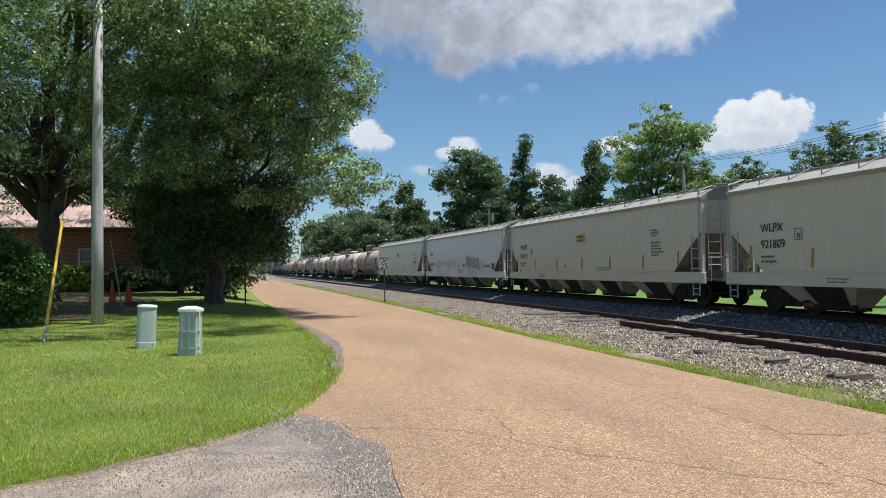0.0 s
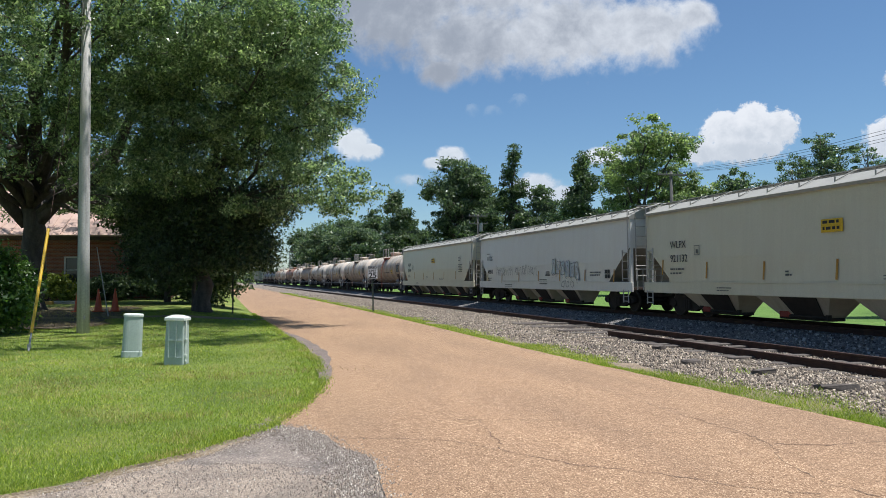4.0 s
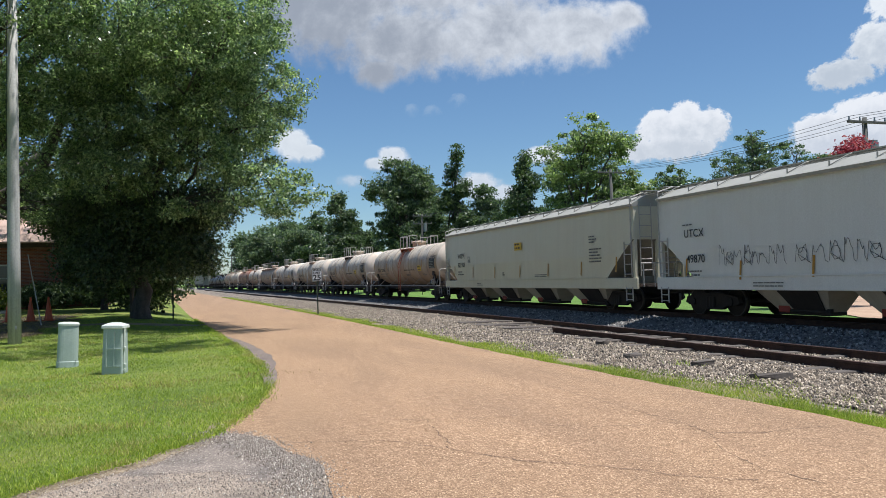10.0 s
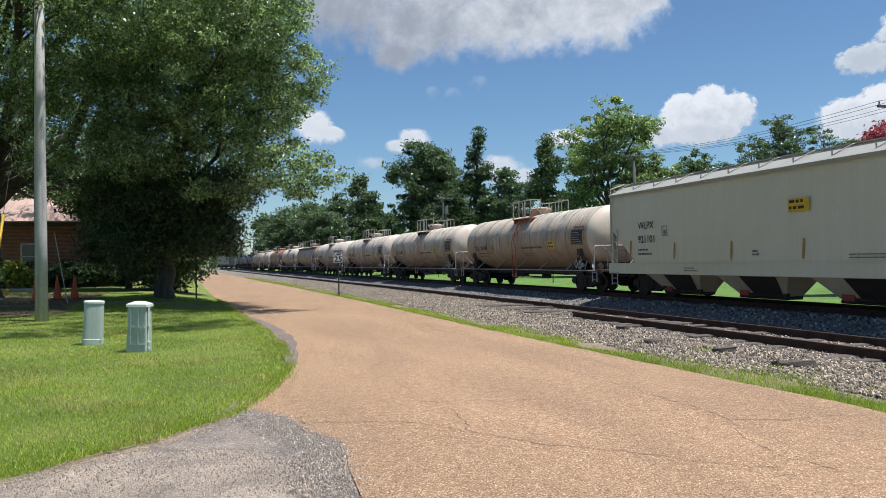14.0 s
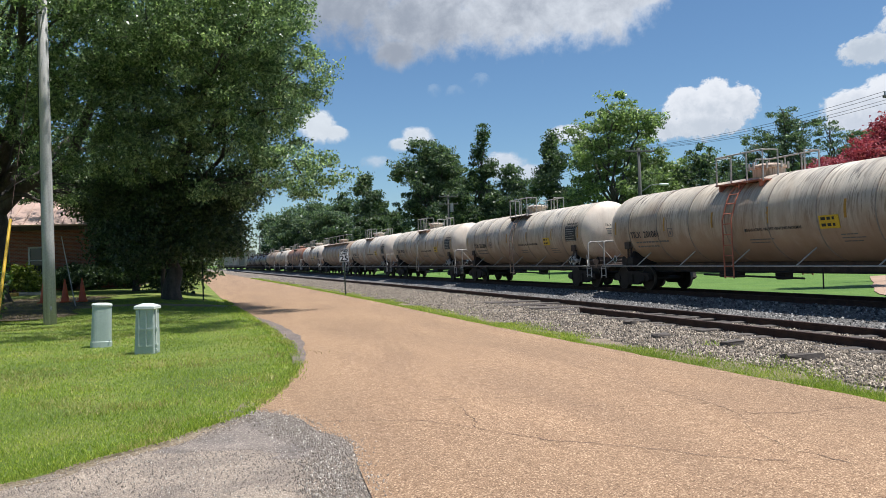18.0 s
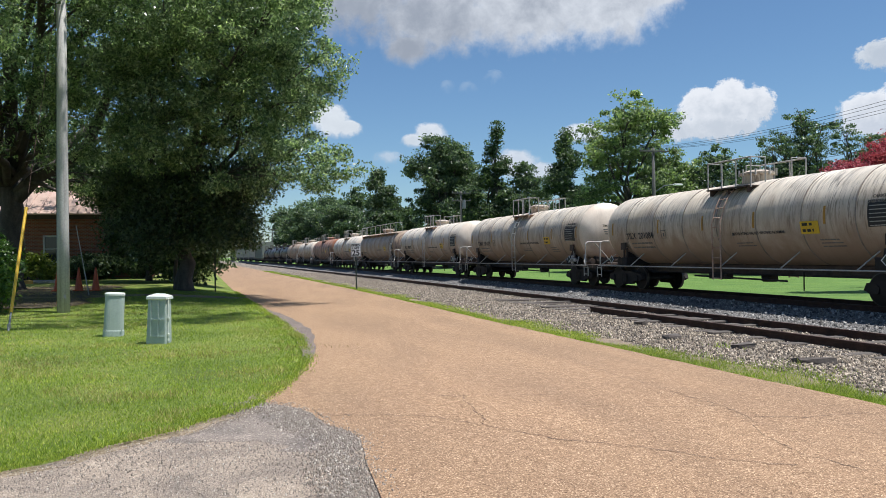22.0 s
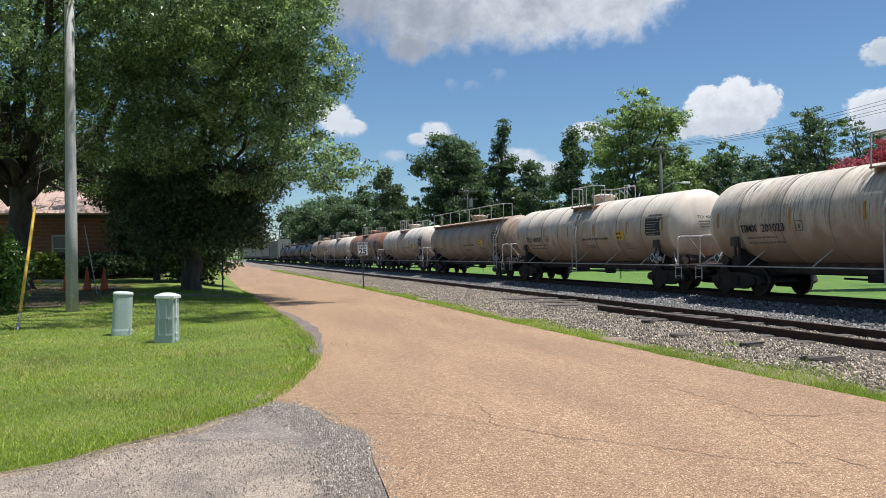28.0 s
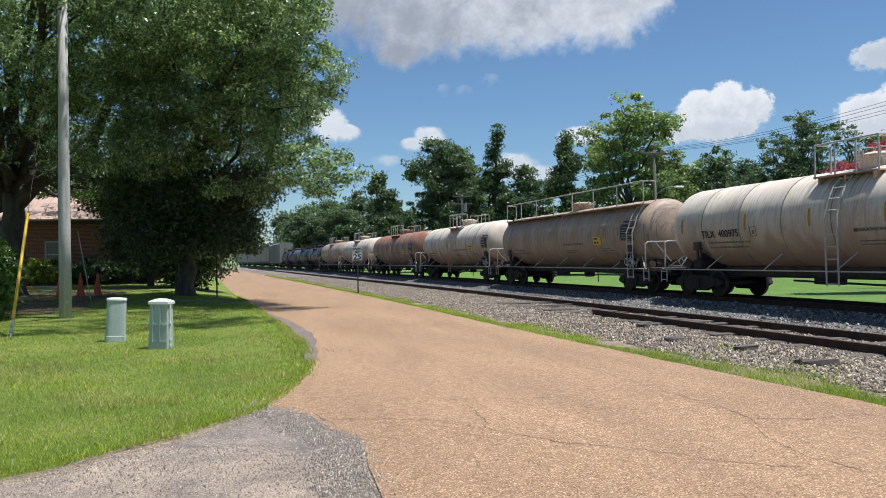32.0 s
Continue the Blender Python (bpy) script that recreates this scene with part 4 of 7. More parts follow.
def hopper(s, length, body, paint_mat, number, seed, outlets=4, scrawl=False, roofwalk=1.0):
    """Covered hopper car: s is the middle, +y the end that follows."""
    rng = random.Random(seed)
    car = thing("covered_hopper_car", car_pose(s, 0), ("pale grey covered hopper car with black graffiti, rolling" if scrawl else "warm grey covered hopper car with orange marks and pale roof, rolling"), "railway car", "train cars")
    L = body
    W2, sill, eave = 1.58, 0.92, 3.88
    # tub: the side sheet is cut away below at both ends
    outline = [(-L / 2, eave), (-L / 2, 2.62), (-L / 2 + 0.75, 2.1), (-L / 2 + 1.75, 1.28), (-L / 2 + 1.75, sill + 0.1), (L / 2 - 1.75, sill + 0.1), (L / 2 - 1.75, 1.28), (L / 2 - 0.75, 2.1), (L / 2, 2.62), (L / 2, eave)]
    vs, fs = [], []
    def wide(z):
        return W2 - (0.05 if z > 3.6 else 0) + 0.035 * math.sin((z - 0.9) / 3.0 * math.pi)
    for sgn in (-1, 1):
        for y, z in outline:
            vs.append((sgn * wide(z), y, z))
    n = len(outline)
    bm = bmesh.new()
    bv = [bm.verts.new(v) for v in vs]
    for i in range(n):
        j = (i + 1) % n
        bm.faces.new((bv[i], bv[j], bv[n + j], bv[n + i]))
    bm.faces.new(bv[:n][::-1])
    bm.faces.new(bv[n:])
    bmesh.ops.triangulate(bm, faces=[f for f in bm.faces if len(f.verts) > 4])
    bmesh.ops.recalc_face_normals(bm, faces=bm.faces)
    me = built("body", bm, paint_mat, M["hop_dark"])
    # Faces turned down under the side sheet get the paint with shade in it.
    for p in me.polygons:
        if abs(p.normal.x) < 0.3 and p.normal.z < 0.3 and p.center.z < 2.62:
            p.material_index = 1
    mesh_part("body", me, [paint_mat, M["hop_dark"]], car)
    # roof: five bends across
    prof = [(-1.62, 3.8), (-1.64, 3.89), (-1.53, 3.95), (-1.0, 4.2), (0, 4.26), (1.0, 4.2), (1.53, 3.95), (1.64, 3.89), (1.62, 3.8)]
    rv = [(x, y, z) for y in (-L / 2 - 0.03, L / 2 + 0.03) for x, z in prof]
    k = len(prof)
    rf = [(i, i + 1, k + i + 1, k + i) for i in range(k - 1)] + [tuple(range(k)), tuple(range(k, 2 * k))[::-1]]
    mesh_part("roof", raw("roof", rv, rf), M["hop_roof"], car, "pale sunlit roof")
    for x in (-0.62, -0.2, 0.2, 0.62):
        bm = bmesh.new()
        box(bm, x, 0, 4.33, 0.28, L - 0.1, 0.035)
        part("roof_walk", bm, M["hop_roof"], car, "grated roof walkway")
    cnt = int(L / 1.35)
    for i in range(cnt + 1):
        y = -L / 2 + 0.2 + i * (L - 0.4) / cnt
        for sx in (-1, 1):
            bm = bmesh.new()
            rod(bm, (sx * 0.8, y, 4.31), (sx * 1.0, y - 0.12, 4.27), 0.02, 5)
            rod(bm, (sx * 1.0, y - 0.12, 4.27), (sx * 1.42, y + 0.1, 4.02), 0.018, 5)
            rod(bm, (sx * 1.44, y + 0.1, 3.97), (sx * 1.44, y + 0.1, 4.12), 0.022, 5)
            part("roof_bracket", bm, M["hop_roof"], car)
    for i in range(6):
        bm = bmesh.new()
        y = -L / 2 + L * (i + 0.5) / 6
        rod(bm, (0, y, 4.1), (0, y, 4.27), 0.38, 14)
        part("hatch", bm, M["hop_roof"], car)
    # side sills and ends
    for sx in (-1, 1):
        bm = bmesh.new()
        box(bm, sx * (W2 - 0.02), 0, sill + 0.12, 0.1, L + 0.3, 0.4, bevel=0.015)
        box(bm, sx * (W2 + 0.0), 0, sill + 0.33, 0.12, L - 3.6, 0.04)
        part("side_sill", bm, paint_mat, car)
    for e in (-1, 1):
        bm = bmesh.new()
        box(bm, 0, e * (L / 2 - 0.1), sill + 0.05, 2.9, 0.5, 0.1)
        box(bm, 0, e * (L / 2 + 0.28), sill + 0.02, 2.7, 0.36, 0.05)
        part("end_platform", bm, M["frame"], car)
        for px, high, wide_ in ((-1.5, 2.95, 0.12), (1.5, 2.95, 0.12), (-0.55, 2.1, 0.1), (0.55, 2.1, 0.1)):
            bm = bmesh.new()
            box(bm, px, e * (L / 2 - 0.06), 0.94 + high / 2, wide_, 0.14, high)
            part("end_post", bm, paint_mat, car)
        bm = bmesh.new()
        box(bm, 0, e * (L / 2 + 0.16), 4.33, 2.5, 0.4, 0.035)
        part("end_roof_walk", bm, M["hop_roof"], car)
        bm = bmesh.new()
        box(bm, 0, e * (L / 2 - 0.05), 3.3, 2.9, 0.06, 1.4)
        part("end_sheet", bm, paint_mat, car)
        bm = ladder_bm(-1.63, e * (L / 2 - 0.32), 0.46, sill + 0.35, 2.55, 0.42)
        rod(bm, (-1.63, e * (L / 2 - 0.09), sill + 0.4), (-1.63, e * (L / 2 - 0.09), 4.12), 0.022)
        rod(bm, (-1.63, e * (L / 2 - 0.09), 4.12), (-1.0, e * (L / 2 - 0.09), 4.32), 0.022)
        part("side_ladder", bm, M["bar"], car, "pale side ladder")
        bm = ladder_bm(-1.62, e * (L / 2 - 0.3), 0.4, 0.4, sill, 0.24)
        part("step", bm, M["bar"], car)
        bm = bmesh.new()
        for q in (-1.35, -0.85):
            rod(bm, (q, e * (L / 2 + 0.06), 1.3), (q, e * (L / 2 + 0.06), 3.9), 0.018, 5)
        for z in (1.5, 1.9, 2.3, 2.7, 3.1, 3.5):
            rod(bm, (-1.35, e * (L / 2 + 0.06), z), (-0.85, e * (L / 2 + 0.06), z), 0.016, 5)
        part("end_ladder", bm, M["bar"], car)
        bm = bmesh.new()
        rod(bm, (-1.6, e * (L / 2 + 0.42), 1.75), (1.6, e * (L / 2 + 0.42), 1.75), 0.022)
        for x in (-1.5, -0.7, 0.7, 1.5):
            rod(bm, (x, e * (L / 2 + 0.42), sill), (x, e * (L / 2 + 0.42), 1.75), 0.018)
        part("end_handrail", bm, M["bar"], car)
    bm = bmesh.new()
    rod(bm, (0.4, L / 2 + 0.3, 1.9), (0.4, L / 2 + 0.36, 1.9), 0.27, 16)
    part("brake_wheel", bm, M["frame"], car)
    for e in (-1, 1):
        bm = bmesh.new()
        box(bm, 0, e * (length / 2 - 1.9), 0.78, 0.5, 2.4, 0.3)
        part("stub_sill", bm, M["chassis"], car)
    # hopper bottoms
    pitch, flat, shift = (3.95, 0.95, 0.0) if outlets == 4 else (3.35, 0.85, 0.4)
    for i in range(outlets):
        y = shift + pitch * (i - (outlets - 1) / 2)
        w = pitch / 2 - 0.32
        bm = bmesh.new()
        top, low = sill + 0.02, 0.22
        q = [(-1.5, y - w, top), (-0.2, y - w, top), (-0.2, y + w, top), (-1.5, y + w, top), (-0.95, y - flat, low), (-0.4, y - flat, low), (-0.4, y + flat, low), (-0.95, y + flat, low)]
        b8 = [bm.verts.new(v) for v in q]
        for f in ((0, 1, 2, 3), (7, 6, 5, 4), (0, 4, 5, 1), (1, 5, 6, 2), (2, 6, 7, 3), (3, 7, 4, 0)):
            bm.faces.new([b8[a] for a in f])
        hop = part("hopper_bottom", bm, M["hop_under"], car)
        bm = bmesh.new()
        box(bm, -0.7, y, 0.2, 0.62, flat * 2.1, 0.1, bevel=0.02)
        rod(bm, (-1.03, y - flat * 1.15, 0.26), (-1.03, y + flat * 0.7, 0.26), 0.05, 8)
        box(bm, -1.02, y - flat * 1.1, 0.26, 0.12, 0.1, 0.16)
        part("outlet_gate", bm, M["chassis"], hop)
        bm = bmesh.new()
        lean_ = math.atan2(0.55, top - low)
        plate(bm, [(-flat * 0.92, 0.02), (0.25, 0.02), (0.45, 0.78), (-flat * 1.12, 0.78)], 0.02, Matrix.Translation((-0.985, y, low)) @ Matrix.Rotation(-lean_, 4, "Y") @ Matrix(((0, 0, 1, 0), (1, 0, 0, 0), (0, 1, 0, 0), (0, 0, 0, 1))))
        part("slide_plate", bm, M["chassis"], hop)
        bm = bmesh.new()
        box(bm, -1.02, y + flat * 0.72, 0.31, 0.16, 0.42, 0.2, bevel=0.03)
        part("outlet_cap", bm, M["redpart"], hop, "red oxide outlet cap")
    running_gear(car, length, 2.75)
    x = -W2 - 0.052
    if scrawl:
        script("lettering", number[0], 0.36, M["ink"], car, side_face(x, 7.95, 2.5), "black lettering")
        script("lettering", number[1], 0.36, M["ink"], car, side_face(x, 7.85, 1.69), "black lettering")
        ys = [(7.87, 1.55), (5.39, 1.42), (2.69, 1.48), (-0.05, 1.5), (-2.68, 1.53), (-5.4, 1.5), (-8.1, 1.5)]
        wait = words(rng, 8.0, 2.9, 1, 0.8, 0.04, 0.1) + words(rng, 7.9, 1.42, 2, 0.9, 0.045, 0.12) + words(rng, -0.2, 1.33, 3, 1.1, 0.05, 0.1) + words(rng, -5.9, 1.66, 2, 1.1, 0.06, 0.12) + words(rng, 4.9, 1.05, 2, 1.2, 0.03, 0.09)
        bars(car, "small_lettering", wait, x, M["inkfaint"])
        bars(car, "data_panel", [(-7.4 - dx * 0.24, 1.48 + dz * 0.2, 0.2, 0.17) for dx in range(2) for dz in range(2)], x, M["ink"], "black data panel")
        bars(car, "stencil", [(-1.25, 1.55 + 0.06 * k, 0.6 - 0.05 * k, 0.035) for k in range(4)], x, M["ink"], "black striped stencil")
        graffiti(car, x, L)
    else:
        script("lettering", number[0], 0.37, M["ink"], car, side_face(x, 7.68, 2.48), "black lettering")
        script("lettering", number[1], 0.37, M["ink"], car, side_face(x, 7.68, 1.98), "black lettering")
        bars(car, "small_lettering", words(rng, 7.68, 1.72, 2, 0.9, 0.06, 0.15) + words(rng, -6.7, 2.88, 3, 0.6, 0.05, 0.11) + words(rng, -6.7, 2.38, 5, 0.95, 0.05, 0.12) + words(rng, -1.9, 1.44, 2, 1.6, 0.025, 0.08) + words(rng, 4.9, sill + 0.15, 2, 0.8, 0.03, 0.09) + words(rng, 1.6, 1.58, 2, 0.3, 0.05, 0.1), x, M["inkfaint"])
        bm = bmesh.new()
        for z in (0, 0.32):
            box(bm, x, 6.0, 2.2 + z, 0.004, 0.3, 0.02)
        for dy in (-0.15, 0.15):
            box(bm, x, 6.0 + dy, 2.36, 0.004, 0.02, 0.34)
        box(bm, x, 6.0, 2.32, 0.004, 0.1, 0.14)
        part("stencil_box", bm, M["inkfaint"], car)
        bm = bmesh.new()
        box(bm, x, -0.25, 2.8, 0.006, 0.78, 0.36)
        placard = part("placard", bm, M["yellow"], car, "yellow placard")
        bars(placard, "placard_writing", words(rng, 0.08, 2.9, 2, 0.7, 0.08, 0.17), x - 0.006, M["ink"])
        ys = [(8.2, 1.8), (5.45, 1.66), (2.53, 1.62), (-0.39, 1.62), (-3.21, 1.64), (-6.05, 1.64), (-8.6, 1.75)]
    for yy, z in ys:
        bm = bmesh.new()
        box(bm, x, yy, z, 0.005, 0.075, 0.56, Matrix.Rotation(radians(6), 4, "X"))
        part("reflector_strip", bm, M["orange"], car, "faded orange reflector strip")
    return car


def ribbon(bm, pts, w, x):
    """A painted line on the side at x, through points of y and z."""
    for (a, b), (c, d) in zip(pts, pts[1:]):
        n = math.hypot(c - a, d - b) or 1
        u, v = -(d - b) / n * w / 2, (c - a) / n * w / 2
        q = [bm.verts.new((x, a + u, b + v)), bm.verts.new((x, c + u, d + v)), bm.verts.new((x, c - u, d - v)), bm.verts.new((x, a - u, b - v))]
        bm.faces.new(q)
    return bm


def graffiti(car, x, L):
    rng = random.Random(8)
    bm = bmesh.new()
    p = 6.3
    for run_ in range(15):
        w, h = rng.uniform(0.2, 0.45), rng.uniform(0.25, 0.6)
        pts = [(p, 1.6), (p - w * 0.15, 1.6 + h)]
        pts += [(p - w * k / 6 - 0.02, 1.6 + h * (0.75 + 0.25 * math.sin(k * 1.3 + run_))) for k in range(1, 6)]
        pts += [(p - w, 1.63 + rng.uniform(-0.05, 0.1)), (p - w * 1.25, 1.56)]
        if rng.random() < 0.35:
            pts += [(p - w * 0.6 + 0.16 * math.cos(a), 1.8 + 0.18 * math.sin(a)) for a in (0, 1, 2, 3, 4, 5, 6.2)]
        ribbon(bm, pts, 0.014, x - 0.003)
        p -= w * 1.3
        if run_ == 7:
            p -= 0.3
    tagged(part("line_graffiti", bm, M["ink"], car, "thin black scrawled outline graffiti"), kind="stuff")
    for i in range(6):
        cx, cz, w, h = -2.0 - 0.52 * i, 1.98 - 0.05 * i, rng.uniform(0.36, 0.5), rng.uniform(0.62, 0.85)
        lean = rng.uniform(-0.12, 0.12)

        def at(u, v):
            return cx + u * w / 2 + lean * v, cz + v * h / 2
        outer = [(-0.9, -1), (-1, -0.3), (-0.8, 0.5), (-1, 0.9), (-0.4, 1.05), (0.2, 0.85), (0.9, 1), (1, 0.4), (0.75, -0.2), (1, -0.8), (0.5, -1.05), (0, -0.85)]
        outer = [at(u + rng.uniform(-0.12, 0.12), v + rng.uniform(-0.08, 0.08)) for u, v in outer]
        bm = bmesh.new()
        plate(bm, outer, 0.002, Matrix(((0, 0, 1, x - 0.002), (1, 0, 0, 0), (0, 1, 0, 0), (0, 0, 0, 1))))
        part("graffiti_fill", bm, M["sprayfill"], car, "pale blue-grey spray fill")
        bm = bmesh.new()
        ribbon(bm, outer + outer[:1], 0.02, x - 0.006)
        ribbon(bm, [at(-0.4, -0.5), at(-0.45, 0.3), at(0.1, 0.55), at(0.4, 0.2), at(0.3, -0.5)], 0.018, x - 0.006)
        ribbon(bm, [at(rng.uniform(-0.6, 0.6), -1), at(rng.uniform(-0.6, 0.6), -1.45)], 0.014, x - 0.006)
        if i in (2, 3, 4):
            ribbon(bm, [(cx + 0.2, 1.28), (cx + 0.1, 1.0), (cx - 0.1, 0.98), (cx - 0.2, 1.12), (cx - 0.12, 1.28), (cx + 0.05, 1.2)], 0.022, x - 0.012)
        part("bubble_graffiti", bm, M["ink"], car, "black bubble graffiti, unreadable")


def tank_car(s, length, paint_mat, number, seed, long_walk=False, black=False, rusty=False, r=1.37, marks=True, fine=True):
    """Tank car: shell, dome platform, ladder, end gear."""
    rng = random.Random(seed)
    kind = {"tank_white": "dirty off-white", "tank_grey": "grimy grey-white", "tank_clean": "pale cream", "tank_brown": "brown-stained", "tank_rust": "rust-red stained", "tank_black": "black", "tank_slate": "faded slate"}
    tone = next(v for k, v in kind.items() if M[k] is paint_mat)
    car = thing("tank_car", car_pose(s, 0), tone + " railway tank car " + ("with a full-length top walkway, rolling" if long_walk else "with dome platform and side ladder, rolling"), "railway car", "train cars")
    bar = M["frame"] if black else M["bar"]
    L = length - 1.5
    cz = 1.0 + r
    half = L / 2
    prof = [(-half, 0.05), (-half + 0.04, r * 0.42), (-half + 0.13, r * 0.7), (-half + 0.24, r * 0.86), (-half + 0.36, r * 0.95), (-half + 0.48, r * 0.985), (-half + 0.6, r)]
    y = -half + 0.6
    seams = []
    while y < half - 1.2:
        y += 1.9
        if y < half - 1.0:
            prof += [(y - 0.02, r), (y, r + 0.012), (y + 0.02, r)]
            seams.append(y)
    prof += [(-a, b) for a, b in prof[:7][::-1]]
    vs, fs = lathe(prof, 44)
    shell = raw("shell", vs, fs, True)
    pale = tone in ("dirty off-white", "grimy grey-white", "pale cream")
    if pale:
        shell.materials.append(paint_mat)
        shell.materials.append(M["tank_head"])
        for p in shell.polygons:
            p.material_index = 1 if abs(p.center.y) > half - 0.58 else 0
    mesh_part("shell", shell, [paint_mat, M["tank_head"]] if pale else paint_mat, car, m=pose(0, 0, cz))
    def skin(angle, out=0.0):
        """A place on the near side, by degrees up from the middle."""
        a = radians(angle)
        return -(r + out) * math.cos(a), cz + (r + out) * math.sin(a)
    # under-frame
    bm = bmesh.new()
    box(bm, 0, 0, 0.86, 0.62, length - 1.4, 0.34, bevel=0.02)
    part("centre_sill", bm, M["frame"], car, "brown grimed centre sill")
    for e in (-1, 1):
        bm = bmesh.new()
        box(bm, 0, e * (half - 1.75), 1.12, 2.7, 0.42, 0.3, bevel=0.02)
        plate(bm, [(-1.3, 1.0), (-1.16, 1.5), (-1.0, 1.42), (-0.5, 1.08), (0.5, 1.08), (1.0, 1.42), (1.16, 1.5), (1.3, 1.0)], 0.14, Matrix(((1, 0, 0, 0), (0, 0, 1, e * (half - 1.75)), (0, 1, 0, 0), (0, 0, 0, 1))))
        part("saddle", bm, M["chassis"], car)
        bm = bmesh.new()
        box(bm, 0, e * (half + 0.2), 0.93, 2.9, 0.9, 0.07)
        box(bm, -1.42, e * (half + 0.2), 0.9, 0.05, 0.95, 0.13)
        part("end_platform", bm, M["frame"], car)
        yy = e * (half + 0.08)
        bm = bmesh.new()
        rods(bm, [(-1.43, yy, 0.92), (-1.43, yy, 1.84), (-1.39, yy, 1.92), (-1.3, yy, 1.96), (1.3, yy, 1.96), (1.39, yy, 1.92), (1.43, yy, 1.84), (1.43, yy, 0.92)], 0.027)
        part("end_handrail", bm, bar, car, "pale end handrail")
        for sx in (-1, 1):
            bm = bmesh.new()
            rod(bm, (sx * 1.0, yy, 1.95), (sx * 0.3, yy, 1.2), 0.024)
            rod(bm, (sx * 1.43, yy - 0.05 * e, 0.95), (sx * 1.1, yy - 0.75 * e, 1.4), 0.024)
            part("handrail_brace", bm, bar, car)
        bm = ladder_bm(-1.44, e * (half + 0.14), 0.36, 0.46, 0.93, 0.4)
        part("step", bm, bar, car)
        bm = bmesh.new()
        rod(bm, (-0.75, e * (half - 0.35), 1.12), (0.75, e * (half - 0.35), 1.12), 0.2, 12)
        part("air_reservoir", bm, M["frame"], car)
        if fine:
            bm = bmesh.new()
            by = 6.25 if e > 0 else -6.5
            box(bm, -1.33, by, 1.72, 0.06, 0.34, 0.28)
            box(bm, -1.24, by - 0.1, 1.4, 0.06, 0.07, 0.5)
            box(bm, -1.24, by + 0.1, 1.4, 0.06, 0.07, 0.5)
            part("saddle_bracket", bm, M["frame"], car)
    if fine:
        bm = bmesh.new()
        for dx, dy, z0, z1, rr in ((-1.3, -6.42, 1.05, 1.6, 0.03), (-1.34, -6.6, 1.0, 1.5, 0.026), (-1.22, -6.78, 1.0, 1.32, 0.03)):
            rod(bm, (dx, dy, z0), (dx + 0.1, dy, z1), rr, 7)
        for dy, z, q in ((-6.45, 1.14, 0.1), (-6.62, 1.3, 0.085), (-6.84, 1.16, 0.11), (-6.6, 1.04, 0.09)):
            bmesh.ops.create_icosphere(bm, subdivisions=1, radius=q, matrix=Matrix.Translation((-1.36, dy, z)))
        rod(bm, (-1.4, -6.3, 1.22), (-1.4, -6.95, 1.2), 0.03, 7)
        part("brake_valve", bm, M["bar"], car, "pale grimy brake valve with pipes")
        for dy in (6.95, -6.5):
            bm = bmesh.new()
            box(bm, -1.49, dy, 1.2, 0.012, 0.24, 0.24, Matrix.Rotation(radians(45), 4, "X"))
            holder = part("diamond_placard", bm, M["white"], car, "white-edged diamond placard")
            bm = bmesh.new()
            box(bm, -1.499, dy, 1.2, 0.008, 0.18, 0.18, Matrix.Rotation(radians(45), 4, "X"))
            part("placard_face", bm, M["postgreen"], holder)
        if pale:
            for y in seams:
                v, f = lathe([(y - 0.018, r), (y - 0.016, r + 0.015), (y + 0.016, r + 0.015), (y + 0.018, r)], 44)
                mesh_part("weld_seam", raw("weld_seam", v, f, False), M["seam"], car, m=pose(0, 0, cz))
    bm = bmesh.new()
    rod(bm, (-0.95, -half + 0.15, 1.1), (-0.95, -half + 0.85, 1.1), 0.13, 14)
    part("brake_cylinder", bm, M["frame"], car, "grimed brake cylinder")
    bm = bmesh.new()
    rod(bm, (0.5, half + 0.28, 1.62), (0.5, half + 0.34, 1.62), 0.28, 16)
    rod(bm, (0.5, half + 0.3, 0.95), (0.5, half + 0.3, 1.6), 0.04)
    part("brake_wheel", bm, bar, car)
    # long side rail with slanted brackets
    for sx in (-1, 1):
        bm = bmesh.new()
        rod(bm, (sx * 1.46, -half - 0.2, 0.93), (sx * 1.46, half + 0.2, 0.93), 0.02)
        part("side_rail", bm, bar, car)
        k = 5
        for i in range(k):
            bm = bmesh.new()
            y = -half + 2.4 + (L - 4.8) * i / (k - 1)
            rod(bm, (sx * 1.46, y, 0.93), (sx * r * 0.72, y - 0.28, cz - r * 0.69), 0.02)
            part("rail_bracket", bm, bar, car)
    bm = bmesh.new()
    rod(bm, (-0.7, -2.2, 0.55), (-0.7, 2.4, 0.62), 0.03)
    box(bm, -0.5, 1.2, 0.62, 0.3, 0.9, 0.18)
    box(bm, 0, -0.6, 0.62, 0.4, 0.4, 0.3, bevel=0.05)
    rod(bm, (-0.55, -half + 1.0, 0.72), (-0.55, half - 1.0, 0.72), 0.028)
    rod(bm, (-0.9, -3.1, 0.85), (-0.9, -3.1, 0.3), 0.02)
    part("brake_rigging", bm, M["chassis"], car)
    # dome, platform, rail
    top = cz + r
    vs, fs = lathe([(-0.15, 0.48), (0.2, 0.48), (0.22, 0.54), (0.29, 0.54), (0.31, 0.48), (0.37, 0.3), (0.39, 0.05)], 22, "Z")
    dome = mesh_part("manway_dome", raw("manway_dome", vs, fs), paint_mat, car, m=pose(0, -0.1, top))
    bm = bmesh.new()
    for k in range(8):
        a = math.pi * k / 4
        rod(bm, (0.57 * math.cos(a), 0.57 * math.sin(a), 0.18), (0.57 * math.cos(a), 0.57 * math.sin(a), 0.4), 0.03, 6)
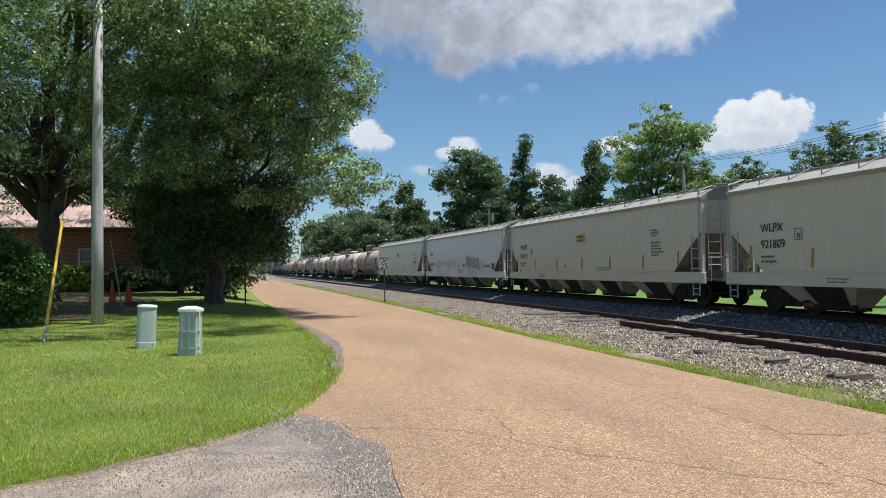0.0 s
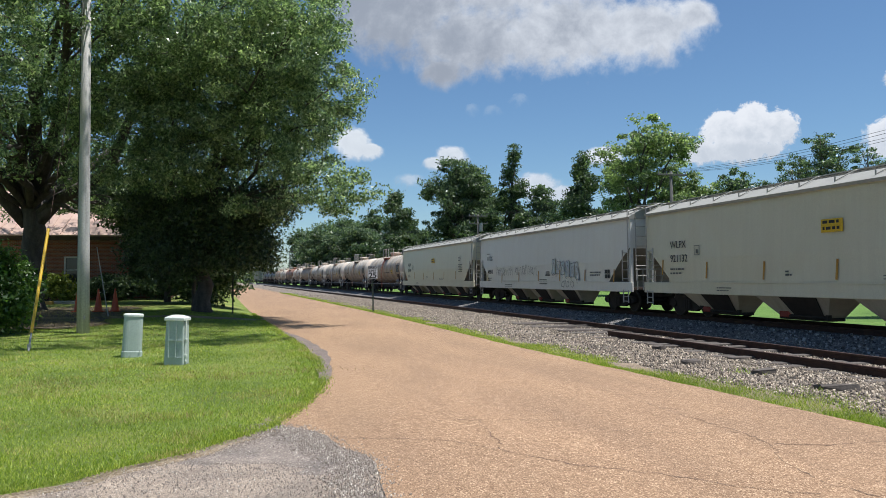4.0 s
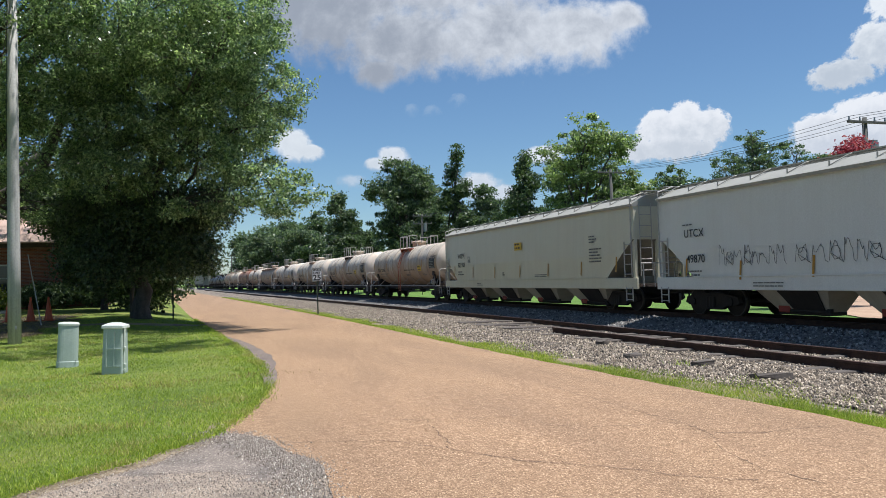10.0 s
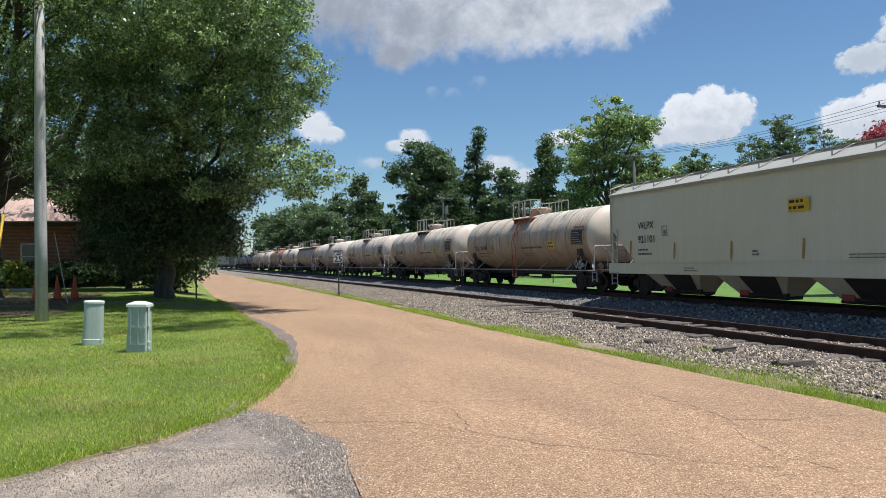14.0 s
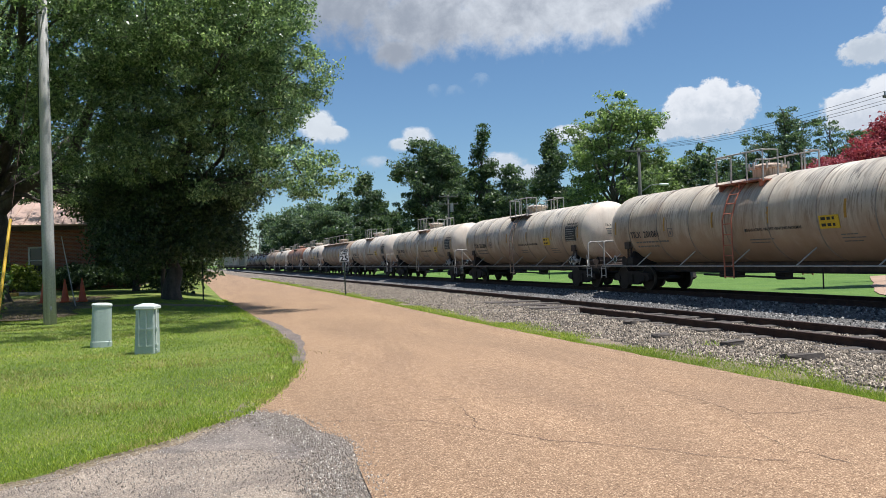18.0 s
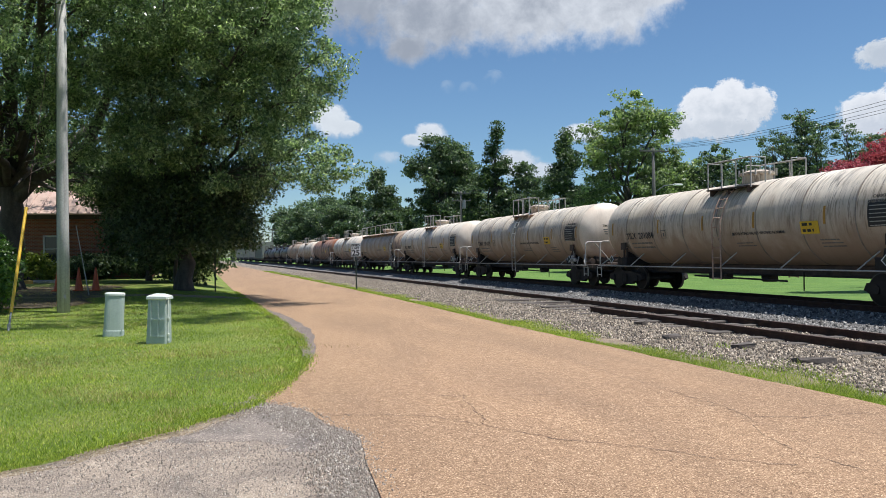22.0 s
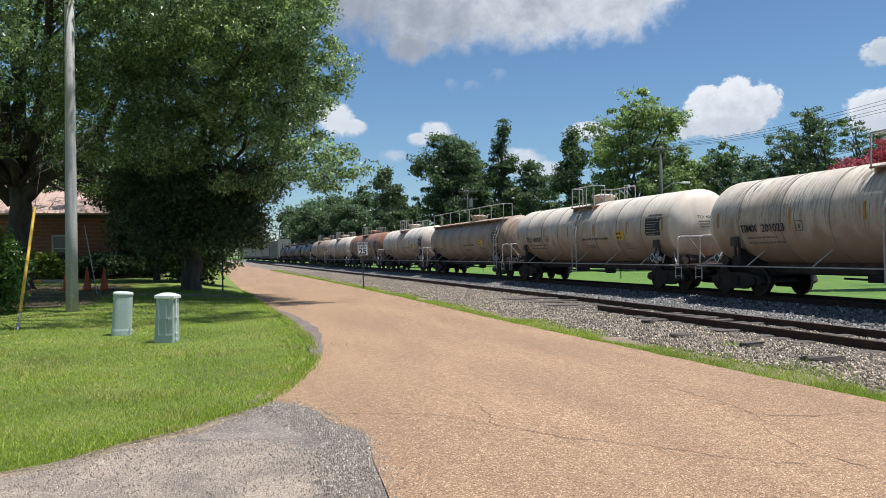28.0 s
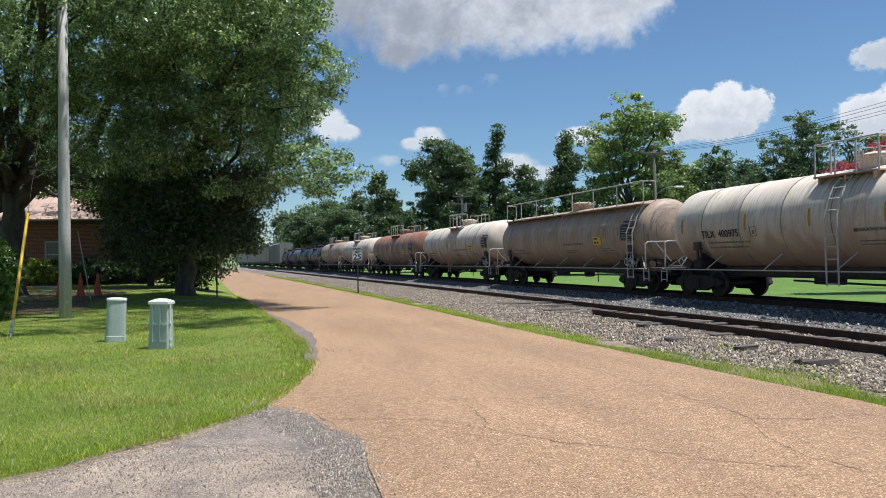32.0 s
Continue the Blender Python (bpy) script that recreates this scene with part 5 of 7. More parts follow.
    tagged(part("dome_bolts", bm, bar, dome), kind="stuff")
    reach = half - 0.6 if long_walk else 1.08
    for x in (-0.92, 0.92):
        bm = bmesh.new()
        box(bm, x, 0, top - 0.22, 0.4, reach * 2, 0.04)
        for y in (-reach + 0.15, reach - 0.15, 0):
            box(bm, x, y, top - 0.32, 0.3, 0.06, 0.2)
        part("top_platform", bm, M["redbar"] if number.endswith("061") else M["frame"] if black or rusty else M["rustbar"], car, "rust-streaked top platform")
    hz = top + 0.68
    for sx in (-1,) if long_walk else (-1, 1):
        posts = []
        x = sx * 1.05
        k = 7 if long_walk else 3
        for i in range(k + 1):
            y = -reach + 2 * reach * i / k
            posts.append((x, y))
        v, f = tube("bar", [Vector(q) for q in ((sx * 0.5, -reach, top - 0.15), (sx * 0.5, -reach, hz), (x, -reach, hz), (x, reach, hz), (sx * 0.5, reach, hz), (sx * 0.5, reach, top - 0.15))], [0.026] * 6, 6)
        hand = mesh_part("top_handrail", raw("top_handrail", v, f), bar, car, "pale top handrail")
        for px, py in posts:
            bm = bmesh.new()
            rod(bm, (px, py, top - 0.26), (px, py, hz), 0.024)
            part("handrail_post", bm, bar, hand)
    # ladder bent over the shell
    for sx in (-1, 1):
        bm = bmesh.new()
        ly = 0.05 if not long_walk else -half + 0.9
        line = [(sx * 1.5, 0.55), (sx * 1.53, cz)] + [(sx * (r + 0.09) * math.cos(radians(a)), cz + (r + 0.09) * math.sin(radians(a))) for a in (12, 24, 36, 48)]
        for dy in (-0.21, 0.21):
            rods(bm, [(x, ly + dy, z) for x, z in line], 0.026)
        dist = [0]
        for (a, b), (c, d) in zip(line, line[1:]):
            dist.append(dist[-1] + math.hypot(c - a, d - b))
        k = int(dist[-1] / 0.33)
        for i in range(k + 1):
            d = 0.05 + (dist[-1] - 0.1) * i / k
            x, z = np.interp(d, dist, [p[0] for p in line]), np.interp(d, dist, [p[1] for p in line])
            rod(bm, (x, ly - 0.21, z), (x, ly + 0.21, z), 0.018, 5)
        part("ladder", bm, M["redbar"] if number.endswith("061") else M["rustbar"] if (rusty or rng.random() < 0.4) and not black else bar, car)
    running_gear(car, length, 2.05)
    if not marks:
        return car
    ink = M["bar"] if black else M["ink"]

    def on_skin(z, out=0.012):
        """The near side at height z: place and lean."""
        a = math.asin(max(-0.9, min(0.9, (z - cz) / r)))
        return -(r + out) * math.cos(a), -math.degrees(a)

    def skin_bars(rows, name, material, label="", host=None, out=0.008):
        bm = bmesh.new()
        for y, z, w, h in rows:
            x, lean = on_skin(z, out)
            box(bm, x, y, z, 0.006, w, h, Matrix.Rotation(radians(-lean), 4, "Y"))
        return tagged(part(name, bm, material, host or car, label), kind="stuff" if len(rows) > 3 else "")
    if number:
        script("lettering", number, 0.15, ink, car, pose(-0.53, -half - 0.004, cz + 0.25, 90), "black lettering on the tank head")
        bm = bmesh.new()
        for k in range(3):
            box(bm, -0.18 + 0.02 * k, -half - 0.003, cz + 0.14 - 0.1 * k, 0.6 - 0.05 * k, 0.008, 0.04)
        tagged(part("head_lettering", bm, M["inkfaint"], car), kind="stuff")
        x, lean = on_skin(2.05, 0.03)
        script("lettering", number.replace(" ", "  "), 0.34, ink, car, side_face(x, 5.9, 1.99, lean), "black lettering", bold=0.012)
        rows = [(3.35, z, 0.27, 0.02) for z in (1.98, 2.26)] + [(3.35 + d, 2.12, 0.02, 0.3) for d in (-0.13, 0.13)] + [(3.35, 2.1, 0.07, 0.12)]
        skin_bars(rows, "stencil_box", M["inkfaint"])
        x, lean = on_skin(2.0, 0.02)
        script("lettering", "REGULATING VALVES VENTING NORMAL", 0.125, ink, car, side_face(x, -0.55, 1.97, lean), "small black lettering", bold=0.004)
    skin_bars(words(rng, 5.7, 1.82, 2, 2.2, 0.06, 0.16) + words(rng, -0.5, 2.0, 1, 0.1 if number else 3.2, 0.085, 0.1) + words(rng, -0.6, 1.72, 2, 1.3, 0.03, 0.09) + words(rng, -4.1, 1.75, 3, 0.9, 0.03, 0.09), "small_lettering", M["inkfaint"])
    if fine and not black:
        for yy in (7.05, 3.7, 1.0, -1.55, -4.4, -7.0):
            if abs(yy) < half - 0.55:
                skin_bars([(yy, 2.26, 0.08, 0.17), (yy, 2.42, 0.08, 0.17), (yy, 2.58, 0.08, 0.17)], "reflector_strip", M["orange"], "faded orange reflector strip")
        placard = skin_bars([(-3.85, 2.1, 0.68, 0.36)], "placard", M["yellow"], "yellow placard", out=0.014)
        skin_bars(words(rng, -3.58, 2.19, 2, 0.55, 0.08, 0.17), "placard_writing", M["ink"], host=placard, out=0.02)
        panel = skin_bars([(-6.33, 2.1 + 0.12 * j, 1.0, 0.125) for j in range(5)], "data_panel", M["ink"], "black data panel with pale rows of writing")
        skin_bars([q for j in range(6) for q in words(rng, -5.9, 2.07 + 0.1 * j, 1, 0.92, 0.022, 0.1)], "panel_writing", M["inkpale"], host=panel, out=0.02)
        for j, line in enumerate(("CARBON DIOXIDE", "REFRIGERATED LIQUID")):
            x, lean = on_skin(2.8 - 0.13 * j, 0.02)
            script("lettering", line, 0.115, ink, car, side_face(x, -5.95 + 0.13 * j, 2.77 - 0.13 * j, lean), "black lettering", bold=0.015)
    return car


def tall_car(s, length, paint_mat, label, height, panels, seed):
    """Autorack or tall boxcar seen far down the line."""
    car = thing("autorack_car" if panels else "box_car", car_pose(s, 0), label, "railway car", "train cars")
    L = length - 1.2
    bm = bmesh.new()
    box(bm, 0, 0, (height + 1.1) / 2, 2.9, L, height - 1.1, bevel=0.05)
    part("body", bm, M["rackdark"] if panels else paint_mat, car)
    bm = bmesh.new()
    prof = [(-1.52, height - 0.12), (-1.3, height + 0.12), (0, height + 0.22), (1.3, height + 0.12), (1.52, height - 0.12)]
    a = [bm.verts.new((x, -L / 2, z)) for x, z in prof]
    b = [bm.verts.new((x, L / 2, z)) for x, z in prof]
    for i in range(4):
        bm.faces.new((a[i], a[i + 1], b[i + 1], b[i]))
    bm.faces.new(a[::-1])
    bm.faces.new(b)
    bm.faces.new((a[0], b[0], b[4], a[4]))
    part("roof", bm, paint_mat, car)
    n = int(L / (1.55 if panels else 1.2))
    for i in range(n):
        y = -L / 2 + L * (i + 0.5) / n
        for sx in (-1, 1):
            bm = bmesh.new()
            if panels:
                box(bm, sx * 1.47, y, 3.2, 0.05, L / n * 0.84, 3.5)
            else:
                box(bm, sx * 1.48, y, (height + 1.1) / 2, 0.08, 0.12, height - 1.3)
            part("side_panel" if panels else "side_rib", bm, paint_mat, car)
    bm = bmesh.new()
    box(bm, 0, 0, 0.95, 2.7, L + 0.4, 0.3)
    part("underframe", bm, M["chassis"], car)
    bm = ladder_bm(-1.5, -L / 2 + 0.3, 0.45, 0.6, height - 0.6, 0.4)
    part("ladder", bm, M["bar"], car)
    running_gear(car, length, 3.2)
    return car


CARS = []
CARS.append((-52.92, hopper(-52.92, 20.6, 19.4, M["hop_tan"], ("WLPX", "921809"), 1)))
CARS.append((-31.9, hopper(-31.9, 21.0, 19.5, M["hop_tan"], ("WLPX", "921132"), 2)))
CARS.append((-11.5, hopper(-11.5, 20.4, 18.75, M["hop_grey"], ("UTCX", "49870"), 3, 3, True)))
CARS.append((9.1, hopper(9.1, 21.0, 19.4, M["hop_tan"], ("WLPX", "921101"), 4)))
for s_, car_ in CARS[:2]:
    for ob_ in car_.children:
        if ob_.name.split(".")[0] in ("lettering", "small_lettering", "stencil_box", "placard", "reflector_strip"):
            ob_.matrix_basis = Matrix.Translation((0, 0.3, 0)) @ ob_.matrix_basis
JOINTS = [19.78, 36.95, 54.35, 71.68, 89.16, 106.14, 122.3, 139.9, 157.0, 173.4, 188.1, 201.3, 215.1, 227.3]
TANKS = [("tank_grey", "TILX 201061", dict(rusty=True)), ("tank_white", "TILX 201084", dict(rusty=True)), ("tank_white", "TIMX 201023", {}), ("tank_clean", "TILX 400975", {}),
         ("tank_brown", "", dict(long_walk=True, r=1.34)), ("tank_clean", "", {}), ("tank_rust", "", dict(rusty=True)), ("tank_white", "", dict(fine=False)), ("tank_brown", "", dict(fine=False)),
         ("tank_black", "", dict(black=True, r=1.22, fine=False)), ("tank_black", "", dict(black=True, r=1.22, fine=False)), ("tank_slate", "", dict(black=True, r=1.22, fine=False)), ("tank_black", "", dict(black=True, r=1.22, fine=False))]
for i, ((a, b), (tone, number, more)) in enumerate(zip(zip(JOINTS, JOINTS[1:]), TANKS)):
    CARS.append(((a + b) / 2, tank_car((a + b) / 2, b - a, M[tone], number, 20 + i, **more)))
CARS.append((239.3, tall_car(239.3, 24.0, M["rackgreen"], "tall pale green-grey ribbed box car", 5.2, False, 1)))
for i in range(6):
    CARS.append((265.1 + 27.5 * i, tall_car(265.1 + 27.5 * i, 27.5, M["rack"], "grey autorack car with panelled sides", 5.7, True, i)))

# ---- trees ----
def leaf_mesh(name, blobs, count, size, material, parent, seed, clump=0.55, per=26, shell=0.62, long=1.7, droop=0.25):
    """A crown: leaves in loose clumps through uneven lobes (x, y, z, rx, ry, rz)."""
    r = np.random.default_rng(seed)
    b = np.array(blobs, dtype=float)
    weight = (b[:, 3] * b[:, 4] * b[:, 5]) ** (2 / 3)
    k = max(1, count // per)
    pick = r.choice(len(b), k, p=weight / weight.sum())
    d = r.normal(size=(k, 3))
    d /= np.linalg.norm(d, axis=1)[:, None]
    rad = np.where(r.uniform(size=k) < 0.72, r.uniform(shell, 1.08, k), r.uniform(0.15, shell, k))
    cen = b[pick, :3] + d * rad[:, None] * b[pick, 3:6]
    sig = clump * r.uniform(0.5, 1.3, k)
    n = k * per
    idx = np.repeat(np.arange(k), per)
    pos = cen[idx] + np.clip(r.normal(size=(n, 3)), -1.7, 1.7) * sig[idx][:, None] * np.array([1, 1, 0.5])
    face = r.normal(size=(n, 3)) * 0.8 + d[idx] * 0.45 + np.array([0, 0, 0.25])
    face /= np.linalg.norm(face, axis=1)[:, None]
    u = r.normal(size=(n, 3)) + d[idx] * 0.5
    u[:, 2] -= droop
    u -= face * (u * face).sum(1)[:, None]
    u /= np.linalg.norm(u, axis=1)[:, None] + 1e-9
    w = np.cross(u, face)
    s = size * r.uniform(0.55, 1.35, (n, 1))
    co = np.stack([pos - u * s * long / 2 - w * s * 0.5, pos - u * s * long / 2 + w * s * 0.5, pos + u * s * long / 2], 1)
    return mesh_part(name, arrays(name, co.reshape(-1, 3), np.arange(n * 3).reshape(-1, 3)), material, parent)


def limb_line(a, b, sway, rng, n=7):
    a, b = Vector(a), Vector(b)
    out = []
    for i in range(n):
        k = i / (n - 1)
        p = a.lerp(b, k)
        p.z += sway * math.sin(math.pi * k)
        p += Vector((rng.gauss(0, 1), rng.gauss(0, 1), rng.gauss(0, 0.7))) * 0.05 * (b - a).length * math.sin(math.pi * k)
        out.append(p)
    return out


def tree(name, base, fork, r0, blobs, count, size, leaf, label, seed, clump=0.55, twigs=5, bark="bark", shell=0.62, category="tree", extra_limbs=(), group="", per=26, trunk_name="trunk"):
    """A tapered, forking trunk, limbs out to every lobe, and a crown of leaf clumps."""
    rng = random.Random(seed)
    bx, by, bz = base
    t = thing(name, pose(bx, by, bz), label, category, group)
    rel = [(x - bx, y - by, z - bz, a, b, c) for x, y, z, a, b, c in blobs]
    f = Vector((fork[0] - bx, fork[1] - by, fork[2] - bz))
    vs, fs = [], []

    def add(pts, radii, n=8):
        v, q = tube("limb", pts, radii, n)
        o = len(vs)
        vs.extend(v)
        fs.extend(tuple(o + i for i in w) for w in q)
    pts = [Vector((0, 0, -0.15)), Vector((0, 0, 0.12))] + limb_line((0.0, 0.0, 0.5), f, 0, rng, 5)
    add(pts, [r0 * 1.55, r0 * 1.25] + [r0 * (1.05 - 0.35 * i / 4) for i in range(5)], 12)
    for x, y, z, a, b, c in rel:
        end = Vector((x, y, z))
        d = (end - f).length
        lr = r0 * min(0.55, 0.2 + 0.04 * (a + c))
        line = limb_line(f - Vector((0, 0, 0.25)), end, 0.08 * d, rng)
        add(line, [lr * (1 - 0.72 * i / 6) for i in range(7)])
        for j in range(twigs):
            q = Vector((rng.gauss(0, 1), rng.gauss(0, 1), rng.gauss(0.1, 0.8))).normalized()
            tip = end + Vector((q.x * a, q.y * b, q.z * c)) * 0.9
            s = line[rng.randrange(3, 7)]
            tl = limb_line(s, tip, 0.3, rng, 5)
            add(tl, [lr * 0.28 * (1 - 0.8 * i / 4) for i in range(5)], 5)
    mesh_part(trunk_name, raw(trunk_name, vs, fs, True), M[bark], t)
    for line, radii in extra_limbs:
        v, q = tube("limb", [Vector(p) - Vector(base) for p in line], radii, 9)
        mesh_part("limb", raw("limb", v, q, True), M[bark], t)
    leaf_mesh("crown", rel, count, size, leaf, t, seed + 1, clump, per, shell)
    return t


# The two roadside oaks.
z1 = lawn_z(-8.8, 36)
tree("oak_tree", (-8.8, 36, z1), (-8.75, 35.8, 4.9), 0.55,
     [(-8, 33, 11.5, 7, 7, 4.2), (-12.5, 31, 9, 5, 5, 4), (-3.6, 31.5, 12, 5, 6, 3.6), (-9.5, 27.5, 12, 5, 4.5, 2.8), (-5, 26.5, 12.2, 4, 4, 2.4), (-9.2, 39, 7.6, 5, 4, 2.2), (-4.5, 42, 8, 5, 4, 2.6), (-10, 44, 8.5, 6, 3, 2.4), (-5.5, 24.6, 11.6, 3.5, 3, 1.6), (-7.9, 26, 6.4, 1.5, 1.6, 1.5), (-8.6, 29.5, 7.4, 2.2, 2, 1.2), (-10.2, 30.5, 6.2, 2.0, 1.6, 1.0), (-7.0, 31.0, 6.3, 1.7, 1.6, 0.9), (-5.6, 30.6, 8.2, 1.8, 1.6, 1.2), (-6.6, 32.5, 5.7, 1.5, 1.2, 0.6), (-10.4, 33.0, 5.6, 1.6, 1.2, 0.6), (-11.4, 40.0, 5.3, 1.7, 1.4, 0.7), (-8.4, 40.5, 5.4, 1.3, 1.2, 0.6), (-6.4, 39.5, 5.2, 1.3, 1.2, 0.6)],
     135000, 0.08, M["oak"], "large oak with a forked trunk and dense dark crown", 31, 0.36, 6, per=150, shell=0.76,
     extra_limbs=[([(-8.75, 35.9, 3.8), (-7.6, 35.4, 5.0), (-5.6, 35, 6.2), (-4.7, 34.6, 8.4), (-4.1, 34.2, 10)], [0.3, 0.28, 0.24, 0.2, 0.12]),
                  ([(-8.9, 35.9, 4.0), (-9.6, 35.5, 4.9), (-10.6, 35, 6.0), (-12, 34, 7.6)], [0.27, 0.24, 0.2, 0.12]),
                  ([(-8.7, 35.8, 4.2), (-8.0, 35.3, 4.8), (-7.3, 35, 4.75), (-6.6, 34.8, 4.4)], [0.16, 0.13, 0.1, 0.05])])
tree("oak_tree", (-1.72, 34.3, lawn_z(-1.72, 34.3)), (-1.7, 33.9, 3.4), 0.33,
     [(-0.2, 31.1, 8.0, 3.5, 4.2, 3.2), (1.8, 28.8, 7.2, 2.1, 2.4, 1.9), (2.9, 26.0, 4.6, 1.5, 1.5, 0.85), (3.0, 28.0, 8.5, 1.2, 1.4, 1.1), (0.6, 27.0, 9.0, 2.2, 2.2, 1.8), (1.2, 30.7, 10.8, 2.5, 3.8, 2.5), (-3.1, 30.5, 6.6, 3.1, 3.1, 1.9), (-3.3, 29.7, 8.8, 3.4, 2.9, 2.6), (0.5, 28.8, 4.4, 1.3, 1.3, 0.7), (1.6, 26.4, 10.5, 1.8, 2.0, 1.2), (-1.3, 28.8, 10.2, 3.1, 3.1, 2.3)],
     160000, 0.07, M["oak"], "spreading oak leaning over the road with dark underside", 41, 0.31, 7, per=160, shell=0.78)
tree("oak_tree", (-9.8, 19.6, lawn_z(-9.8, 19.6)), (-9.4, 19.6, 8.6), 0.45,
     [(-6.9, 22.5, 8.4, 2.2, 2, 1.8), (-5.4, 23.2, 10.2, 2.4, 2.2, 1.5), (-1.2, 18.2, 11.4, 2.1, 1.5, 1.2), (1.6, 18.6, 12.0, 2.0, 1.6, 1.1), (3.4, 20.0, 11.8, 1.6, 1.6, 1.0), (-8.6, 20.0, 11.0, 3.4, 3.0, 2.4), (-12.4, 20.5, 9.6, 3.2, 3.2, 2.8), (0.6, 21.4, 12.6, 2.2, 1.8, 1.0), (1.5, 23.6, 12.9, 3.0, 1.8, 1.0), (-5.2, 24.2, 13.2, 2.2, 1.9, 1.1)],
     44000, 0.075, M["oak"], "oak whose high limbs shade the front lawn", 45, 0.27, 4, per=120, shell=0.75)
# Added tree: darker leaves carry the shade of the oak's lower crown.
tree("understory_tree", (-2.1, 35.4, lawn_z(-2.1, 35.4)), (-2.0, 35.0, 2.2), 0.09,
     [(0.2, 32.6, 2.9, 1.3, 1.4, 1.1), (-2.4, 33.2, 2.9, 1.8, 1.5, 1.2), (-1.0, 32.6, 4.2, 2.0, 1.5, 1.1), (-3.6, 33.4, 4.7, 1.2, 1.2, 0.7), (1.0, 31.4, 4.6, 1.1, 1.2, 0.9)],
     60000, 0.075, M["evergreen"], "darker leaf mass round the oak trunk, standing for the oak's shaded lower crown", 48, 0.3, 4, per=40)
tree("understory_tree", (-3.8, 42, lawn_z(-3.8, 42)), (-3.8, 42, 1.6), 0.14,
     [(-4.4, 41.5, 4.6, 1.5, 1.5, 1.5), (-3.4, 41.0, 3.0, 1.3, 1.4, 1.9), (-2.0, 40.5, 2.0, 1.4, 1.4, 1.7), (-0.9, 39.5, 2.6, 1.3, 1.4, 1.9), (-2.6, 40.0, 5.2, 2.2, 1.6, 1.5), (-5.4, 41.6, 5.4, 1.6, 1.4, 1.4), (-7.0, 42.2, 6.0, 1.6, 1.4, 1.0), (-5.0, 42.2, 2.8, 1.0, 1.0, 1.6)], 56000, 0.11, M["evergreen"], "dark evergreen understory tree beneath the oaks", 51, 0.35, 4)


def shrub(name, base, blobs, count, size, leaf, label, seed, clump=0.16):
    rng = random.Random(seed)
    bx, by, bz = base
    t = thing(name, pose(*base), label, "shrub")
    vs, fs = [], []
    for x, y, z, a, b, c in blobs:
        v, q = tube("stem", limb_line((0, 0, -0.1), (x, y, z), 0.1, rng, 5), [0.035, 0.03, 0.025, 0.018, 0.008], 6)
        o = len(vs)
        vs.extend(v)
        fs.extend(tuple(o + i for i in w) for w in q)
    mesh_part("stem", raw("stem", vs, fs), M["bark"], t)
    leaf_mesh("foliage", blobs, count, size, leaf, t, seed, clump, 14)
    return t


shrub("shrub", (-6.9, 24.6, lawn_z(-6.9, 24.6)), [(0.2, 0, 1.3, 0.9, 0.8, 1.1), (-0.6, 0.3, 1.9, 0.8, 0.8, 0.9), (0.4, -0.5, 0.7, 0.8, 0.6, 0.6), (-1.2, -0.5, 1.0, 0.9, 0.8, 0.9)], 19000, 0.075, M["shrub"], "tall dark green shrub under the oak", 61, 0.16)
shrub("shrub", (-9.6, 30.2, lawn_z(-9.6, 30.2)), [(0, 0, 0.8, 1.2, 0.8, 0.7), (1.1, 0.3, 0.6, 0.8, 0.7, 0.5)], 6000, 0.08, M["shrub"], "low dark green shrub in leaf litter", 62, 0.16)
shrub("ornamental_shrub", (-10.0, 44.6, lawn_z(-10, 44.6)), [(0, 0, 0.8, 1.3, 0.6, 0.6), (0.8, -0.2, 0.5, 0.8, 0.5, 0.4), (-0.8, 0, 1.0, 0.8, 0.5, 0.5)], 5000, 0.12, M["limeshrub"], "yellow-green arching shrub against the brick house", 63, 0.2)
for i, (x, y, w) in enumerate([(-6.4, 45, 1.0), (-4.4, 45.4, 1.2), (-2.6, 46, 1.1), (-7.6, 45.3, 0.6)]):
    shrub("foundation_shrub", (x, y, lawn_z(x, y)), [(0, 0, 0.7, w, 0.7, 0.65), (0.5, 0.1, 0.9, w * 0.6, 0.5, 0.5)], 4200, 0.1, M["evergreen"], "clipped dark shrub along the house wall", 64 + i, 0.16)


def far_tree(x, y, top, half, low, leaf, label, seed, count=9000, size=0.3, pine=False, airy=0.76, twigs=3):
    """A tree of the far row, lobes heaped unevenly round its trunk."""
    rng = random.Random(seed)
    blobs = []
    h = top - low
    if pine:
        for i in range(9):
            k = i / 8
            a = rng.uniform(0, 6.28)
            w = half * (1.0 - 0.72 * k ** 1.4) * rng.uniform(0.7, 1.1)
            blobs.append((x + math.cos(a) * w * 0.45, y + math.sin(a) * w * 0.45, low + h * (0.06 + 0.88 * k), w * 0.62, w * 0.62, h * 0.085))
    else:
        for i in range(13):
            a, k = i * 2.4 + rng.uniform(-0.5, 0.5), (i + 0.5) / 13
            w = half * math.sqrt(max(0.08, 1 - (1.7 * k - 0.75) ** 2)) * rng.uniform(0.5, 0.8)
            blobs.append((x + math.cos(a) * w, y + math.sin(a) * w, low + h * (0.08 + 0.8 * k), half * rng.uniform(0.34, 0.5), half * rng.uniform(0.34, 0.5), h * rng.uniform(0.1, 0.17)))
    fork = (x + rng.uniform(-0.3, 0.3), y, max(1.2, low + (h * 0.55 if pine else h * 0.1)))
    return tree("pine_tree" if pine else "broadleaf_tree", (x, y, -0.17), fork, 0.024 * top + 0.05, blobs, count, size, leaf, label, seed, clump=size * 2.3, twigs=twigs, shell=airy, per=80)


